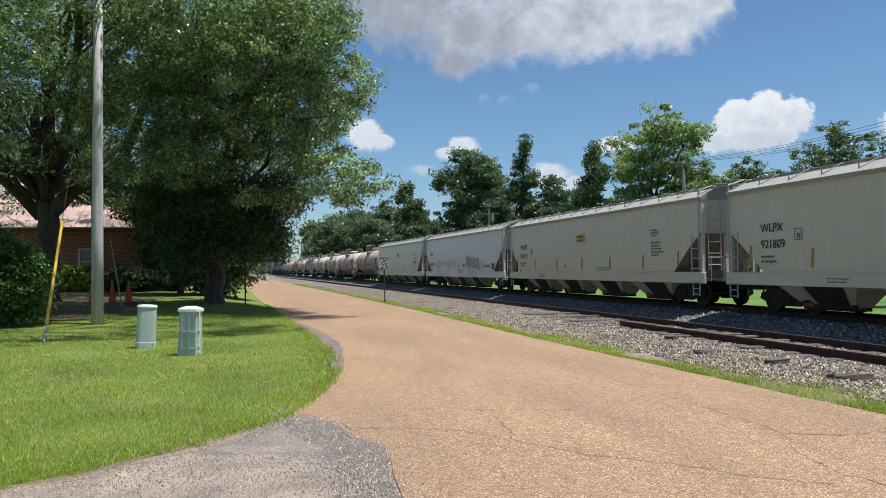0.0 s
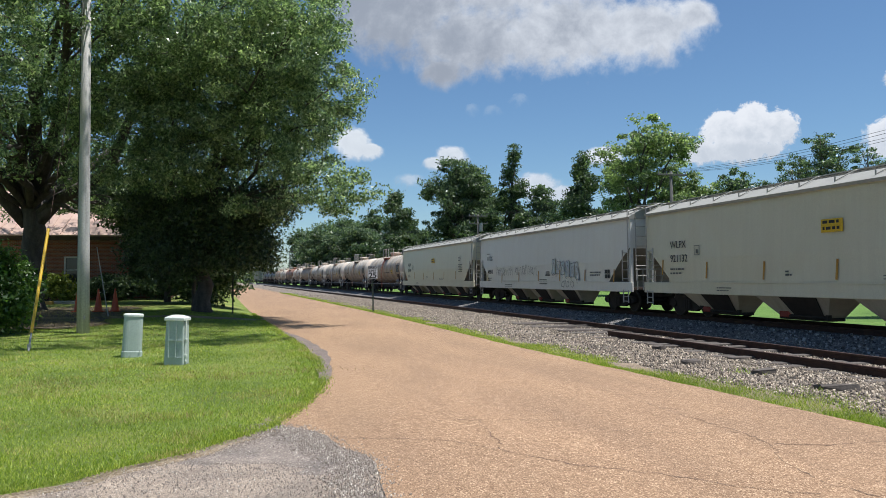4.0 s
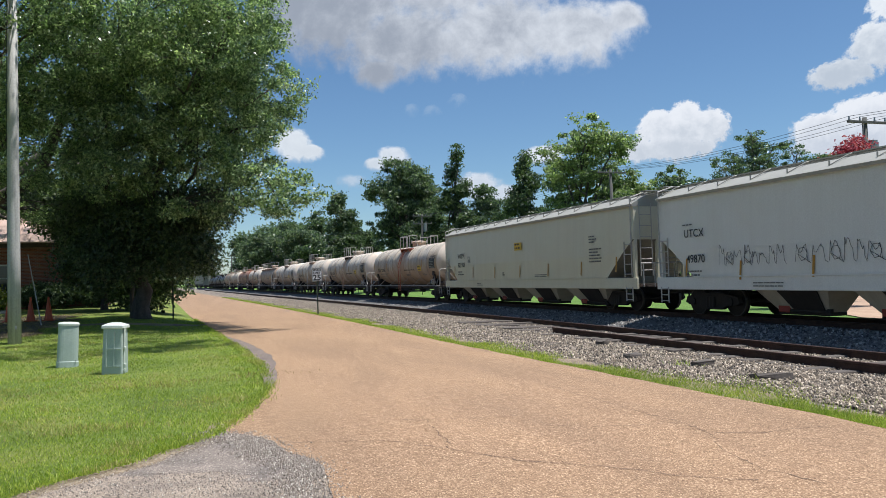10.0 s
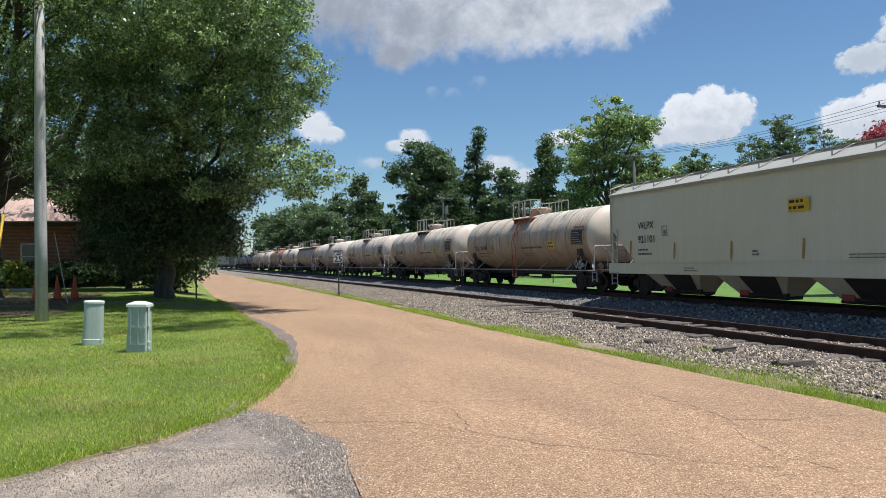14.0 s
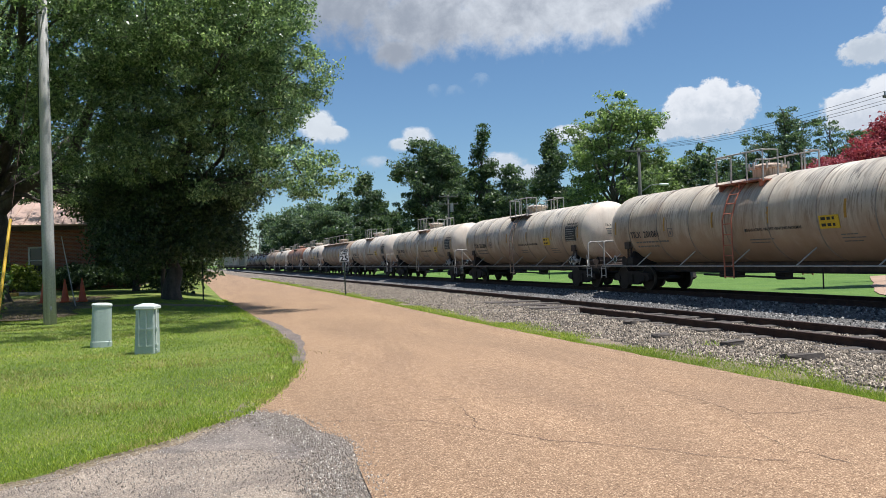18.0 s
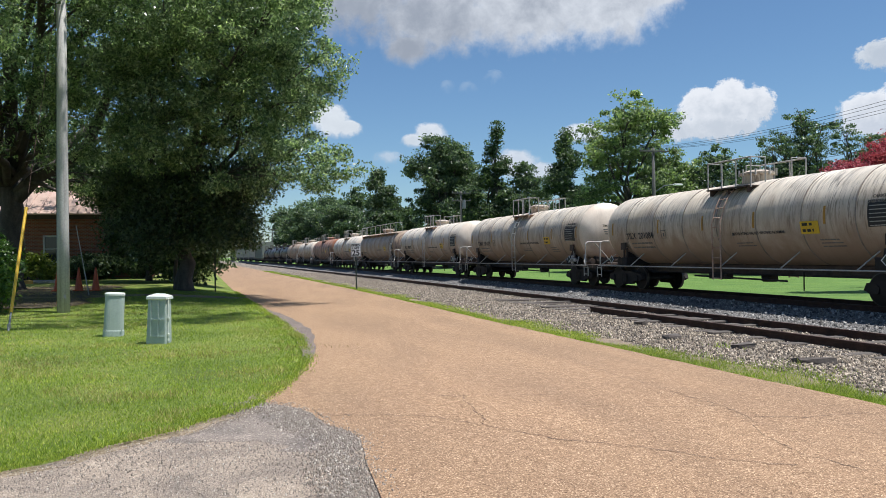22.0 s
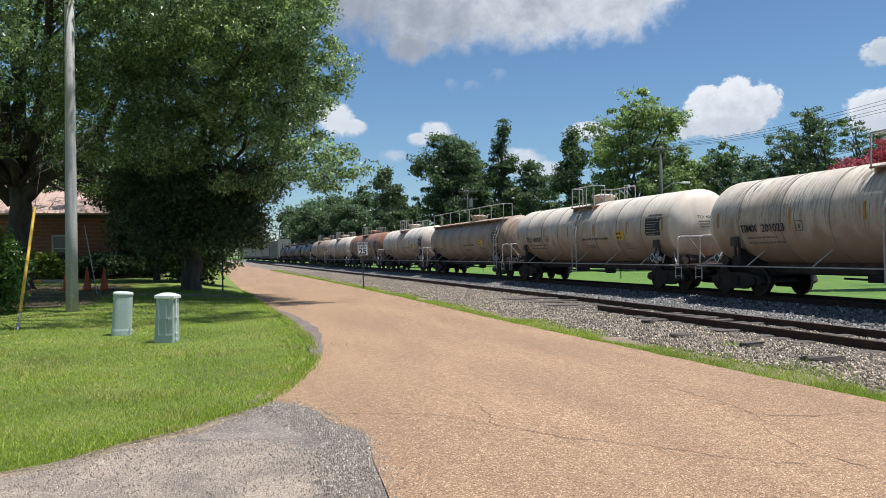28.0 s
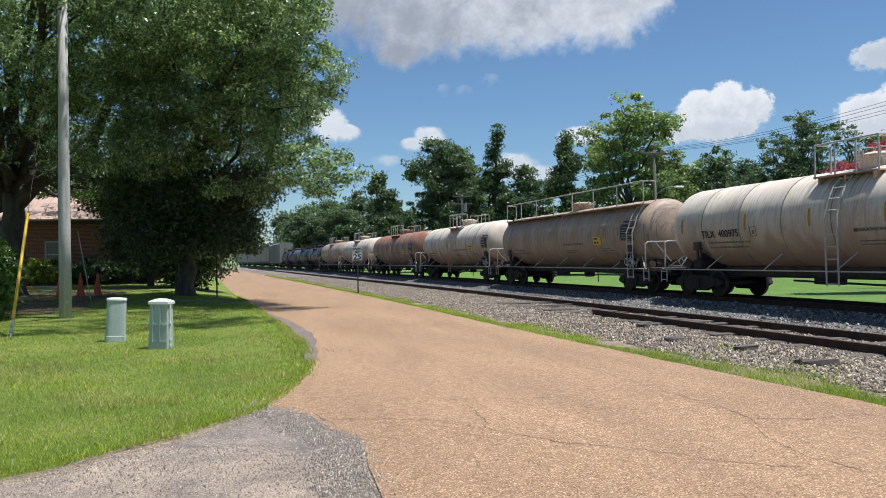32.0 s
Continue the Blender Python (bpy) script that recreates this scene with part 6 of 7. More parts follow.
FAR = [
    # x, y, top, half width, underside, leaf, label, leaves, leaf size, pine
    (24.5, 125, 15.8, 5.2, 2.5, "pine", "dark pine standing in the far tree row", 17000, 0.34, True),
    (28.5, 128, 10.5, 4.2, 1.5, "oak2", "mid-green broadleaf tree in the far row", 7000, 0.36, False),
    (27.6, 95, 17.6, 4.6, 3.5, "oak2", "tall dark water oak with an open crown", 17000, 0.3, False),
    (30.6, 98, 15.6, 4.0, 2.5, "oak2", "dark broadleaf tree with gaps in its crown", 12000, 0.3, False),
    (33.1, 92, 17.9, 2.7, 4.5, "pine", "narrow ragged dark pine", 8000, 0.28, True),
    (36.2, 89, 12.6, 3.2, 2.0, "oak2", "rounded mid-green tree in the far row", 9000, 0.28, False),
    (37.4, 80, 15.6, 3.3, 3.0, "pine", "dense dark cedar-like pine", 13000, 0.26, True),
    (35.1, 62, 15.9, 4.7, 4.5, "bright", "tall bright green pecan tree with an open crown", 15000, 0.25, False),
    (39.5, 62, 11.0, 3.6, 2.0, "bright", "bright green bushy tree beside the pecan", 9000, 0.24, False),
    (42.5, 59, 10.9, 3.2, 3.0, "oak2", "low dark tree in the far row", 8000, 0.22, False),
    (38.4, 46.5, 10.0, 2.6, 3.5, "oak2", "airy dark green tree beyond the track", 6000, 0.17, False),
    (40.2, 46, 12.3, 2.4, 4.0, "oak2", "airy dark green tree with bare limbs showing", 6500, 0.17, False),
    (43.0, 44.5, 10.9, 2.0, 4.0, "oak2", "small airy tree beyond the track", 4500, 0.17, False),
    (46.5, 44, 10.6, 2.6, 3.0, "oak2", "airy green tree with spreading limbs beyond the track", 6500, 0.2, False),
    (45.5, 54, 9.6, 3.0, 2.0, "oak2", "dark bushy tree beyond the track", 7000, 0.22, False),
    (50.0, 40, 10.4, 3.0, 2.0, "oak2", "green tree at the field edge", 6000, 0.2, False),
    (33, 110, 11.0, 4.0, 1.5, "oak2", "mid-green tree in the far row", 7000, 0.34, False),
    (22.0, 160, 12.8, 5.5, 1.5, "oak2", "mid-green tree far down the line", 7000, 0.45, False),
    (19.0, 190, 13.8, 6.0, 1.5, "oak2", "rounded mid-green tree far down the line", 7000, 0.5, False),
    (24, 208, 17.2, 7.0, 1.5, "oak2", "dark tree far down the line", 6000, 0.55, False),
    (25.8, 188, 16.8, 6.5, 1.5, "oak2", "rounded mid-green tree behind the far tank cars", 9000, 0.5, False),
    (28.6, 165, 16.6, 5.5, 1.5, "oak2", "dark green tree behind the far tank cars", 9000, 0.45, False),
    (22.5, 150, 12.2, 4.5, 1.2, "oak2", "leafy green tree behind the far tank cars", 8000, 0.42, False),
    (19, 245, 17.0, 6.0, 1.5, "oak2", "mid-green tree at the end of the line", 6000, 0.6, False),
]
for i, (x, y, top, half, low, leaf, label, count, size, pine) in enumerate(FAR):
    far_tree(x, y, top, half, low, M[leaf], label, 100 + i * 3, int(count * (2.3 if "airy" in label else 2.2)), size * (0.54 if "airy" in label else 0.68), pine, twigs=6 if "airy" in label or "open" in label or "gaps" in label else 3)

# The undergrowth that closes the row.
rg = random.Random(9)
wood = []
for i in range(150):
    y = 44 + i * 1.7
    x = 44 + bend(y) * 1.0 - 6.0 * math.sin(y * 0.05) + rg.uniform(-3, 3)
    wood.append((x, y, rg.uniform(2.0, 5.5) + 0.006 * y, rg.uniform(2.2, 3.8), rg.uniform(2.0, 3.2), rg.uniform(1.8, 3.0)))
tagged(leaf_mesh("far_undergrowth", wood, 90000, 0.36, M["oak2"], None, 77, 0.6, 50), "tangled green undergrowth behind the far trees", "undergrowth", kind="stuff")
wood = []
for i in range(46):
    y = 60 + i * 4.2
    x = -13 + bend(y) - 0.02 * (y - 60) + rg.uniform(-5, 2.5)
    wood.append((x, y, rg.uniform(2.5, 8), rg.uniform(2.5, 4), rg.uniform(2.5, 4), rg.uniform(2, 3.4)))
tagged(leaf_mesh("roadside_wood", wood, 60000, 0.32, M["evergreen"], None, 78, 0.9, 14), "dark wood along the far roadside", "wood", kind="stuff")

myrtle = tree("crape_myrtle", (27.2, 24.6, -0.17), (27.2, 24.6, 2.4), 0.12, [(26.8, 24.8, 6.1, 0.75, 0.8, 0.8), (26.0, 25.0, 5.2, 1.0, 1.0, 0.8), (24.5, 25.6, 4.6, 0.9, 0.9, 0.6), (27.2, 24.6, 5.1, 0.8, 0.9, 0.8)],
              16000, 0.075, M["myrtle"], "crape myrtle in full crimson bloom beyond the track", 90, 0.22, 4)
leaf_mesh("greenery", [(0.0, 0.0, 4.6, 1.1, 1.0, 1.2), (0.4, 0.3, 5.8, 0.8, 0.8, 0.9)], 2500, 0.13, M["shrub"], myrtle, 91, 0.22, 14)

# ---- roadside things ----
def utility_pole():
    bx, by = -4.46, 24.0
    z0 = lawn_z(bx, by)
    t = thing("utility_pole", pose(bx, by, z0), "weathered grey wooden utility pole standing in the lawn", "utility pole")
    pts = [Vector((0.0, 0, -0.2)), Vector((0.0, 0, 2.5)), Vector((0.01, 0, 6)), Vector((0.02, 0, 10.2))]
    v, f = tube("pole", pts, [0.172, 0.16, 0.14, 0.115], 14)
    mesh_part("pole", raw("pole", v, f, True), M["polewood"], t)
    bm = bmesh.new()
    box(bm, 0.06, -0.165, 0.45, 0.05, 0.012, 0.1)
    part("tag_plate", bm, M["steel"], t)
    bm = bmesh.new()
    rods(bm, [(-0.16, -0.02, 0.0), (-0.155, -0.02, 4), (-0.12, -0.02, 10)], 0.008, 5)
    part("ground_wire", bm, M["wire"], t)
    return t


utility_pole()


def guy_wire():
    a = Vector((-4.64, 18.95, lawn_z(-4.64, 18.95)))
    b = Vector((-4.5, 23.9, 9.4))
    d = (b - a).normalized()
    t = thing("guy_wire", Matrix.Translation(a), "steel guy wire with a long yellow guard, anchored in the lawn", "guy wire")
    bm = bmesh.new()
    rod(bm, -d * 0.1, b - a, 0.006, 6)
    part("wire", bm, M["rail"], t)
    bm = bmesh.new()
    rod(bm, d * 0.45, d * 3.2, 0.035, 10)
    part("guard", bm, M["guard"], t, "yellow plastic guard")
    bm = bmesh.new()
    rod(bm, -d * 0.15, d * 0.5, 0.022, 8)
    box(bm, d.x * 0.12, d.y * 0.12, d.z * 0.12, 0.07, 0.07, 0.1)
    part("anchor_rod", bm, M["steel"], t)


guy_wire()


def pedestal_round():
    x, y = -2.22, 16.9
    t = thing("telephone_pedestal", pose(x, y, lawn_z(x, y) - 0.03, 0, 2.5, 6), "pale green rounded telephone pedestal leaning in the lawn", "utility cabinet")
    rows = [(0.0, 0.205, 0.16), (0.14, 0.203, 0.158), (0.15, 0.192, 0.15), (0.5, 0.188, 0.147), (0.86, 0.184, 0.143)]
    n, vs, fs = 28, [], []
    def ring(z, a, b):
        for k in range(n):
            u = 2 * math.pi * k / n
            c, s = math.cos(u), math.sin(u)
            vs.append((a * math.copysign(abs(c) ** 0.6, c), b * math.copysign(abs(s) ** 0.6, s), z))
    for z, a, b in rows:
        ring(z, a, b)
    for i in range(len(rows) - 1):
        for k in range(n):
            fs.append((i * n + k, i * n + (k + 1) % n, (i + 1) * n + (k + 1) % n, (i + 1) * n + k))
    mesh_part("shroud", raw("shroud", vs, fs, False), M["pedestal"], t)
    vs, fs = [], []
    for z, a, b in [(0.855, 0.195, 0.155), (0.885, 0.196, 0.156), (0.91, 0.18, 0.14), (0.92, 0.1, 0.08)]:
        ring(z, a, b)
    for i in range(3):
        for k in range(n):
            fs.append((i * n + k, i * n + (k + 1) % n, (i + 1) * n + (k + 1) % n, (i + 1) * n + k))
    fs.append(tuple(range(3 * n, 4 * n)))
    mesh_part("cap", raw("cap", vs, fs, False), M["pedtop"], t, "paler cap")
    bm = bmesh.new()
    for sx in (-1, 1):
        rod(bm, (sx * 0.15, -0.16, 0.16), (sx * 0.15, -0.145, 0.16), 0.014, 8)
    part("bolt", bm, M["steel"], t)


def pedestal_square():
    x, y = -1.2, 15.05
    t = thing("telephone_pedestal", pose(x, y, lawn_z(x, y) - 0.03, 0, 1.5, -18), "pale green square telephone pedestal with ribbed faces and paler cap", "utility cabinet")
    bm = bmesh.new()
    vs = [bm.verts.new(p) for p in [(-0.185, -0.15, 0), (0.185, -0.15, 0), (0.185, 0.15, 0), (-0.185, 0.15, 0), (-0.165, -0.135, 0.86), (0.165, -0.135, 0.86), (0.165, 0.135, 0.86), (-0.165, 0.135, 0.86)]]
    for f in ((3, 2, 1, 0), (4, 5, 6, 7), (0, 1, 5, 4), (1, 2, 6, 5), (2, 3, 7, 6), (3, 0, 4, 7)):
        bm.faces.new([vs[i] for i in f])
    bmesh.ops.bevel(bm, geom=bm.edges[:], offset=0.02, segments=2, affect="EDGES", profile=0.5)
    part("shroud", bm, M["pedestal"], t)
    bm = bmesh.new()
    for px in (-0.1, 0.035):
        box(bm, px, -0.152, 0.5, 0.018, 0.018, 0.66, Matrix.Rotation(radians(-1.0), 4, "X"))
    for z in (0.17, 0.48):
        box(bm, 0, -0.152, z, 0.33, 0.016, 0.016)
    part("rib", bm, M["pedestal"], t)
    bm = bmesh.new()
    box(bm, 0.186, -0.06, 0.46, 0.02, 0.05, 0.8, bevel=0.006)
    for z in (0.1, 0.2, 0.5):
        box(bm, 0.195, -0.06, z, 0.03, 0.08, 0.03)
    part("door_hinge", bm, M["pedtop"], t)
    bm = bmesh.new()
    vs = [bm.verts.new(p) for p in [(-0.195, -0.16, 0.84), (0.195, -0.16, 0.84), (0.195, 0.16, 0.84), (-0.195, 0.16, 0.84), (-0.19, -0.155, 0.9), (0.19, -0.155, 0.9), (0.19, 0.155, 0.9), (-0.19, 0.155, 0.9), (-0.08, -0.05, 0.945), (0.08, -0.05, 0.945), (0.08, 0.05, 0.945), (-0.08, 0.05, 0.945)]]
    for f in ((3, 2, 1, 0), (0, 1, 5, 4), (1, 2, 6, 5), (2, 3, 7, 6), (3, 0, 4, 7), (4, 5, 9, 8), (5, 6, 10, 9), (6, 7, 11, 10), (7, 4, 8, 11), (8, 9, 10, 11)):
        bm.faces.new([vs[i] for i in f])
    bmesh.ops.bevel(bm, geom=bm.edges[:], offset=0.01, segments=1, affect="EDGES", profile=0.5)
    part("cap", bm, M["pedtop"], t, "paler cap")


pedestal_round()
pedestal_square()


def speed_sign():
    t = thing("speed_limit_sign", pose(6.0, 36.4, -0.06, 0, -0.6, 0), "white speed limit sign on a dark post beside the road", "road sign")
    bm = bmesh.new()
    box(bm, 0, 0.03, 1.08, 0.06, 0.035, 2.35, bevel=0.006)
    part("post", bm, M["postgreen"], t)
    bm = bmesh.new()
    box(bm, 0, 0, 1.94, 0.47, 0.008, 0.63)
    part("plate", bm, M["signface"], t)
    bm = bmesh.new()
    for sx in (-1, 1):
        box(bm, sx * 0.213, -0.006, 1.94, 0.014, 0.004, 0.59)
        box(bm, 0, -0.006, 1.94 + sx * 0.288, 0.44, 0.004, 0.014)
    part("border", bm, M["ink"], t)
    face = Matrix(((1, 0, 0, 0), (0, 0, -1, -0.007), (0, 1, 0, 0), (0, 0, 0, 1)))
    for text, size, z in (("SPEED", 0.135, 2.11), ("LIMIT", 0.135, 1.975), ("25", 0.36, 1.68)):
        ob = script("lettering", text, size, M["ink"], t, Matrix.Translation((0, 0, z)) @ face @ Matrix.Diagonal((1.08, 1, 1, 1)), "black lettering", "CENTER", 0.025)
    bm = bmesh.new()
    for z in (1.72, 2.16):
        rod(bm, (0, -0.02, z), (0, 0.06, z), 0.012, 8)
    part("bolt", bm, M["steel"], t)


speed_sign()
t_ = thing("sign_post", pose(-0.45, 34.7, lawn_z(-0.45, 34.7)), "thin dark green steel post at the lawn edge", "post")
bm_ = bmesh.new()
box(bm_, 0, 0, 1.05, 0.06, 0.04, 2.3)
box(bm_, 0, 0.025, 1.05, 0.025, 0.02, 2.3)
part("post", bm_, M["postgreen"], t_)


def cone(x, y):
    t = thing("traffic_cone", pose(x, y, lawn_z(x, y) + 0.05), "faded orange traffic cone standing under the oaks", "traffic cone", "traffic cones")
    vs, fs = lathe([(0.03, 0.16), (0.06, 0.155), (0.9, 0.03), (0.93, 0.028), (0.935, 0.01)], 18, "Z")
    mesh_part("cone", raw("cone", vs, fs, True), M["cone"], t)
    bm = bmesh.new()
    box(bm, 0, 0, 0.02, 0.42, 0.42, 0.04, bevel=0.01)
    part("base", bm, M["cone"], t)


for x, y in ((-5.68, 33.6), (-5.05, 33.6), (-6.5, 33.9)):
    cone(x, y)
t_ = thing("stake", pose(-4.95, 31.4, lawn_z(-4.95, 31.4)), "thin weathered wooden stake leaning under the oak", "stake")
bm_ = bmesh.new()
rod(bm_, (0, 0, -0.05), (-0.45, 0.1, 2.65), 0.022, 7, 0.016)
part("rod", bm_, M["polewood"], t_)


def loose_tie(x, y, turn, size, tilt):
    t = thing("loose_tie", pose(x, y, -0.1, tilt, 0, turn), "broken dark railway tie lying in the ballast", "railway tie", "loose ties")
    bm = bmesh.new()
    box(bm, 0, 0, 0.06, size, 0.18, 0.14, bevel=0.02)
    rg_ = random.Random(int(x * 100))
    for v in bm.verts:
        v.co += Vector((rg_.uniform(-0.03, 0.03), rg_.uniform(-0.02, 0.02), rg_.uniform(-0.02, 0.02)))
    part("timber", bm, M["tie"], t)


loose_tie(8.42, 11.15, 12, 0.42, 4)
loose_tie(8.2, 9.25, -10, 0.6, -5)
loose_tie(8.1, 12.8, 15, 0.35, 3)
loose_tie(9.2, 15.8, 30, 0.3, 3)


def house():
    z0 = 0.5
    t = thing("brick_house", pose(0, 0, z0), "red brick house with pinkish metal roof, half hidden by oaks", "house")
    wall_m, tr, b = nodes("coursed_brick")
    br = tr.nodes.new("ShaderNodeTexBrick")
    for slot, col in (("Color1", (0.2, 0.055, 0.03, 1)), ("Color2", (0.33, 0.11, 0.06, 1)), ("Mortar", (0.26, 0.22, 0.19, 1))):
        br.inputs[slot].default_value = col
    br.inputs["Scale"].default_value, br.inputs["Brick Width"].default_value, br.inputs["Row Height"].default_value, br.inputs["Mortar Size"].default_value = 1.0, 0.21, 0.075, 0.01
    sw = tr.nodes.new("ShaderNodeMapping")
    sw.inputs["Rotation"].default_value = (radians(-90), 0, 0)
    tc = tr.nodes.new("ShaderNodeTexCoord")
    tr.links.new(tc.outputs["Object"], sw.inputs[0])
    tr.links.new(sw.outputs[0], br.inputs["Vector"])
    tr.links.new(br.outputs["Color"], b.inputs["Base Color"])
    b.inputs["Roughness"].default_value = 0.9
    bump(tr, b, br.outputs["Fac"], 0.5, -0.01)
    # front wall in pieces round the windows
    wins = [(-9.1, 0.95, 1.25, 1.5), (-14.5, 0.95, 1.5, 1.5), (-20, 0.95, 1.5, 1.5)]
    bm = bmesh.new()
    y, thick, top = 47.0, 0.25, 3.35
    cuts = sorted([(x - w / 2, x + w / 2, s, s + h) for x, s, w, h in wins])
    p = -30.0
    for a, c, s, e in cuts:
        box(bm, (p + a) / 2, y, top / 2, a - p, thick, top)
        box(bm, (a + c) / 2, y, s / 2, c - a, thick, s)
        box(bm, (a + c) / 2, y, (e + top) / 2, c - a, thick, top - e)
        p = c
    box(bm, (p + -4.0) / 2, y, top / 2, -4.0 - p, thick, top)
    part("wall", bm, wall_m, t)
    bm = bmesh.new()
    box(bm, -4.12, 52, top / 2, 0.25, 10, top)
    box(bm, -30, 52, top / 2, 0.25, 10, top)
    box(bm, -17, 57, top / 2, 26, 0.25, top)
    part("wall", bm, wall_m, t)
    for x, s, w, h in wins:
        bm = bmesh.new()
        for sx in (-1, 1):
            box(bm, x + sx * (w / 2 - 0.04), y - 0.06, s + h / 2, 0.08, 0.12, h)
            box(bm, x, y - 0.06, s + h / 2 + sx * (h / 2 - 0.04), w, 0.12, 0.08)
        box(bm, x, y - 0.05, s + h / 2, w, 0.06, 0.05)
        win = part("window", bm, M["trim"], t, "white-framed sash window")
        bm = bmesh.new()
        box(bm, x, y, s + h / 2, w - 0.1, 0.02, h - 0.1)
        part("pane", bm, M["glass"], win)
        bm = bmesh.new()
        box(bm, x, y - 0.17, s - 0.04, w + 0.2, 0.16, 0.08)
        part("sill", bm, M["trim"], win)
    bm = bmesh.new()
    box(bm, -17, 46.3, top + 0.06, 27.6, 1.3, 0.1)
    box(bm, -17, 45.62, top + 0.1, 27.6, 0.06, 0.28)
    part("eave", bm, M["soffit"], t)
    bm = bmesh.new()
    for sgn in (-1, 1):
        run_, rise = 7.0, 3.1
        m = Matrix.Translation((-17, 52 + sgn * run_ / 2, top + 0.2 + rise / 2)) @ Matrix.Rotation(-sgn * math.atan2(rise, run_), 4, "X")
        box(bm, 0, 0, 0, 1, 1, 1, None)
        bmesh.ops.transform(bm, matrix=m @ Matrix.Diagonal((27.8, math.hypot(run_, rise) + 0.1, 0.08, 1)), verts=bm.verts[-8:])
    roof = part("roof", bm, M["roof"], t, "pinkish tan metal roof")
    for i in range(45):
        bm = bmesh.new()
        m = Matrix.Translation((-30.6 + i * 0.62, 52 - 3.5, top + 0.26 + 1.55)) @ Matrix.Rotation(math.atan2(3.1, 7.0), 4, "X")
        box(bm, 0, 0, 0, 0.04, 7.6, 0.05)
        bmesh.ops.transform(bm, matrix=m, verts=bm.verts[:])
        part("roof_rib", bm, M["roof"], roof)
    bm = bmesh.new()
    for x in (-4.05, -29.95):
        vs = [bm.verts.new(q) for q in ((x, 45.6, top + 0.1), (x, 58.4, top + 0.1), (x, 52, top + 3.1))]
        bm.faces.new(vs)
    part("gable", bm, M["trim"], t)


house()
t_ = thing("parking_kerb", pose(-13.5, 41.2, lawn_z(-13.5, 41.2)), "yellow painted concrete kerb before the house", "kerb", kind="structure")
bm_ = bmesh.new()
box(bm_, 0, 0, 0.08, 9.0, 0.2, 0.2, bevel=0.03)
part("kerb", bm_, M["kerb"], t_)
t_ = thing("parking_slab", pose(-14.5, 42.8, lawn_z(-14.5, 42.8)), "pale concrete parking slab before the house", "pavement", kind="structure")
bm_ = bmesh.new()
box(bm_, 0, 0, 0.03, 13, 2.6, 0.1)
part("slab", bm_, M["concrete"], t_)


# ---- the pole line beyond the track ----
def line_pole(x, y, h, transformer=False, lamp=False, arms=1):
    t = thing("power_pole", pose(x, y, -0.17), "dark wooden power pole with a crossarm" + (", lamp arm" if lamp else "") + (" and transformer" if transformer else ""), "power pole", "power poles")
    v, f = tube("pole", [Vector((0, 0, -0.2)), Vector((0, 0, h / 2)), Vector((0, 0, h))], [0.16, 0.14, 0.11], 10)
    mesh_part("pole", raw("pole", v, f, True), M["poledark"], t)
    for k in range(arms):
        bm = bmesh.new()
        box(bm, 0, -0.15, h - 0.25 - 0.9 * k, 2.4, 0.1, 0.12, bevel=0.01)
        arm = part("crossarm", bm, M["poledark"], t)
        bm = bmesh.new()
        for px in (-1.1, -0.45, 0.45, 1.1):
            rod(bm, (px, -0.15, h - 0.2 - 0.9 * k), (px, -0.15, h - 0.0 - 0.9 * k), 0.045, 8, 0.03)
        tagged(part("insulator", bm, M["steel"], arm), kind="stuff")
    if transformer:
        bm = bmesh.new()
        rod(bm, (0.35, -0.1, h - 2.1), (0.35, -0.1, h - 1.2), 0.24, 14)
        rod(bm, (0.35, -0.1, h - 1.2), (0.35, -0.1, h - 1.1), 0.2, 14)
        part("transformer", bm, M["steel"], t)
    if lamp:
        bm = bmesh.new()
        rods(bm, [(0.1, 0, h - 3.2), (0.7, -0.3, h - 2.75), (1.3, -0.6, h - 2.7)], 0.035)
        arm = part("lamp_arm", bm, M["steel"], t)
        bm = bmesh.new()
        box(bm, 1.55, -0.7, h - 2.72, 0.7, 0.28, 0.16, bevel=0.05)
        part("lamp_head", bm, M["white"], arm, "pale street lamp head")


POLES = [(31.6, 8, 8.8), (30.6, 27.7, 8.7), (29.9, 49.3, 9.3), (27.4, 88.5, 9.4), (24.6, 128, 9.6), (19.5, 172, 9.6), (12.5, 218, 9.6)]
for i, (x, y, h) in enumerate(POLES):
    line_pole(x, y, h, i in (1, 3), i == 2, 2 if i > 2 else 1)
for (x, y, h), (x2, y2, h2) in zip(POLES, POLES[1:]):
    for off, dz in ((-1.1, 0.0), (-0.45, 0.0), (0.45, 0.0), (1.1, 0.0), (0, -1.9), (0.1, -2.4)):
        a, b = Vector((x + off, y - 0.15, h - 0.18 + dz)), Vector((x2 + off, y2 - 0.15, h2 - 0.18 + dz))
        n = 13
        pts = []
        for k in range(n):
            q = a.lerp(b, k / (n - 1))
            q.z -= 0.9 * 4 * (k / (n - 1)) * (1 - k / (n - 1)) * (b - a).length / 45
            pts.append(q)
        v, f = tube("wire", pts, [0.01] * n, 5)
        tagged(mesh_part("power_line", raw("power_line", v, f), M["wire"]), "black power line slung between the poles", "cable", "power lines")

# ---- clouds: far sky backdrop ----
FAR_SKY = 3000.0


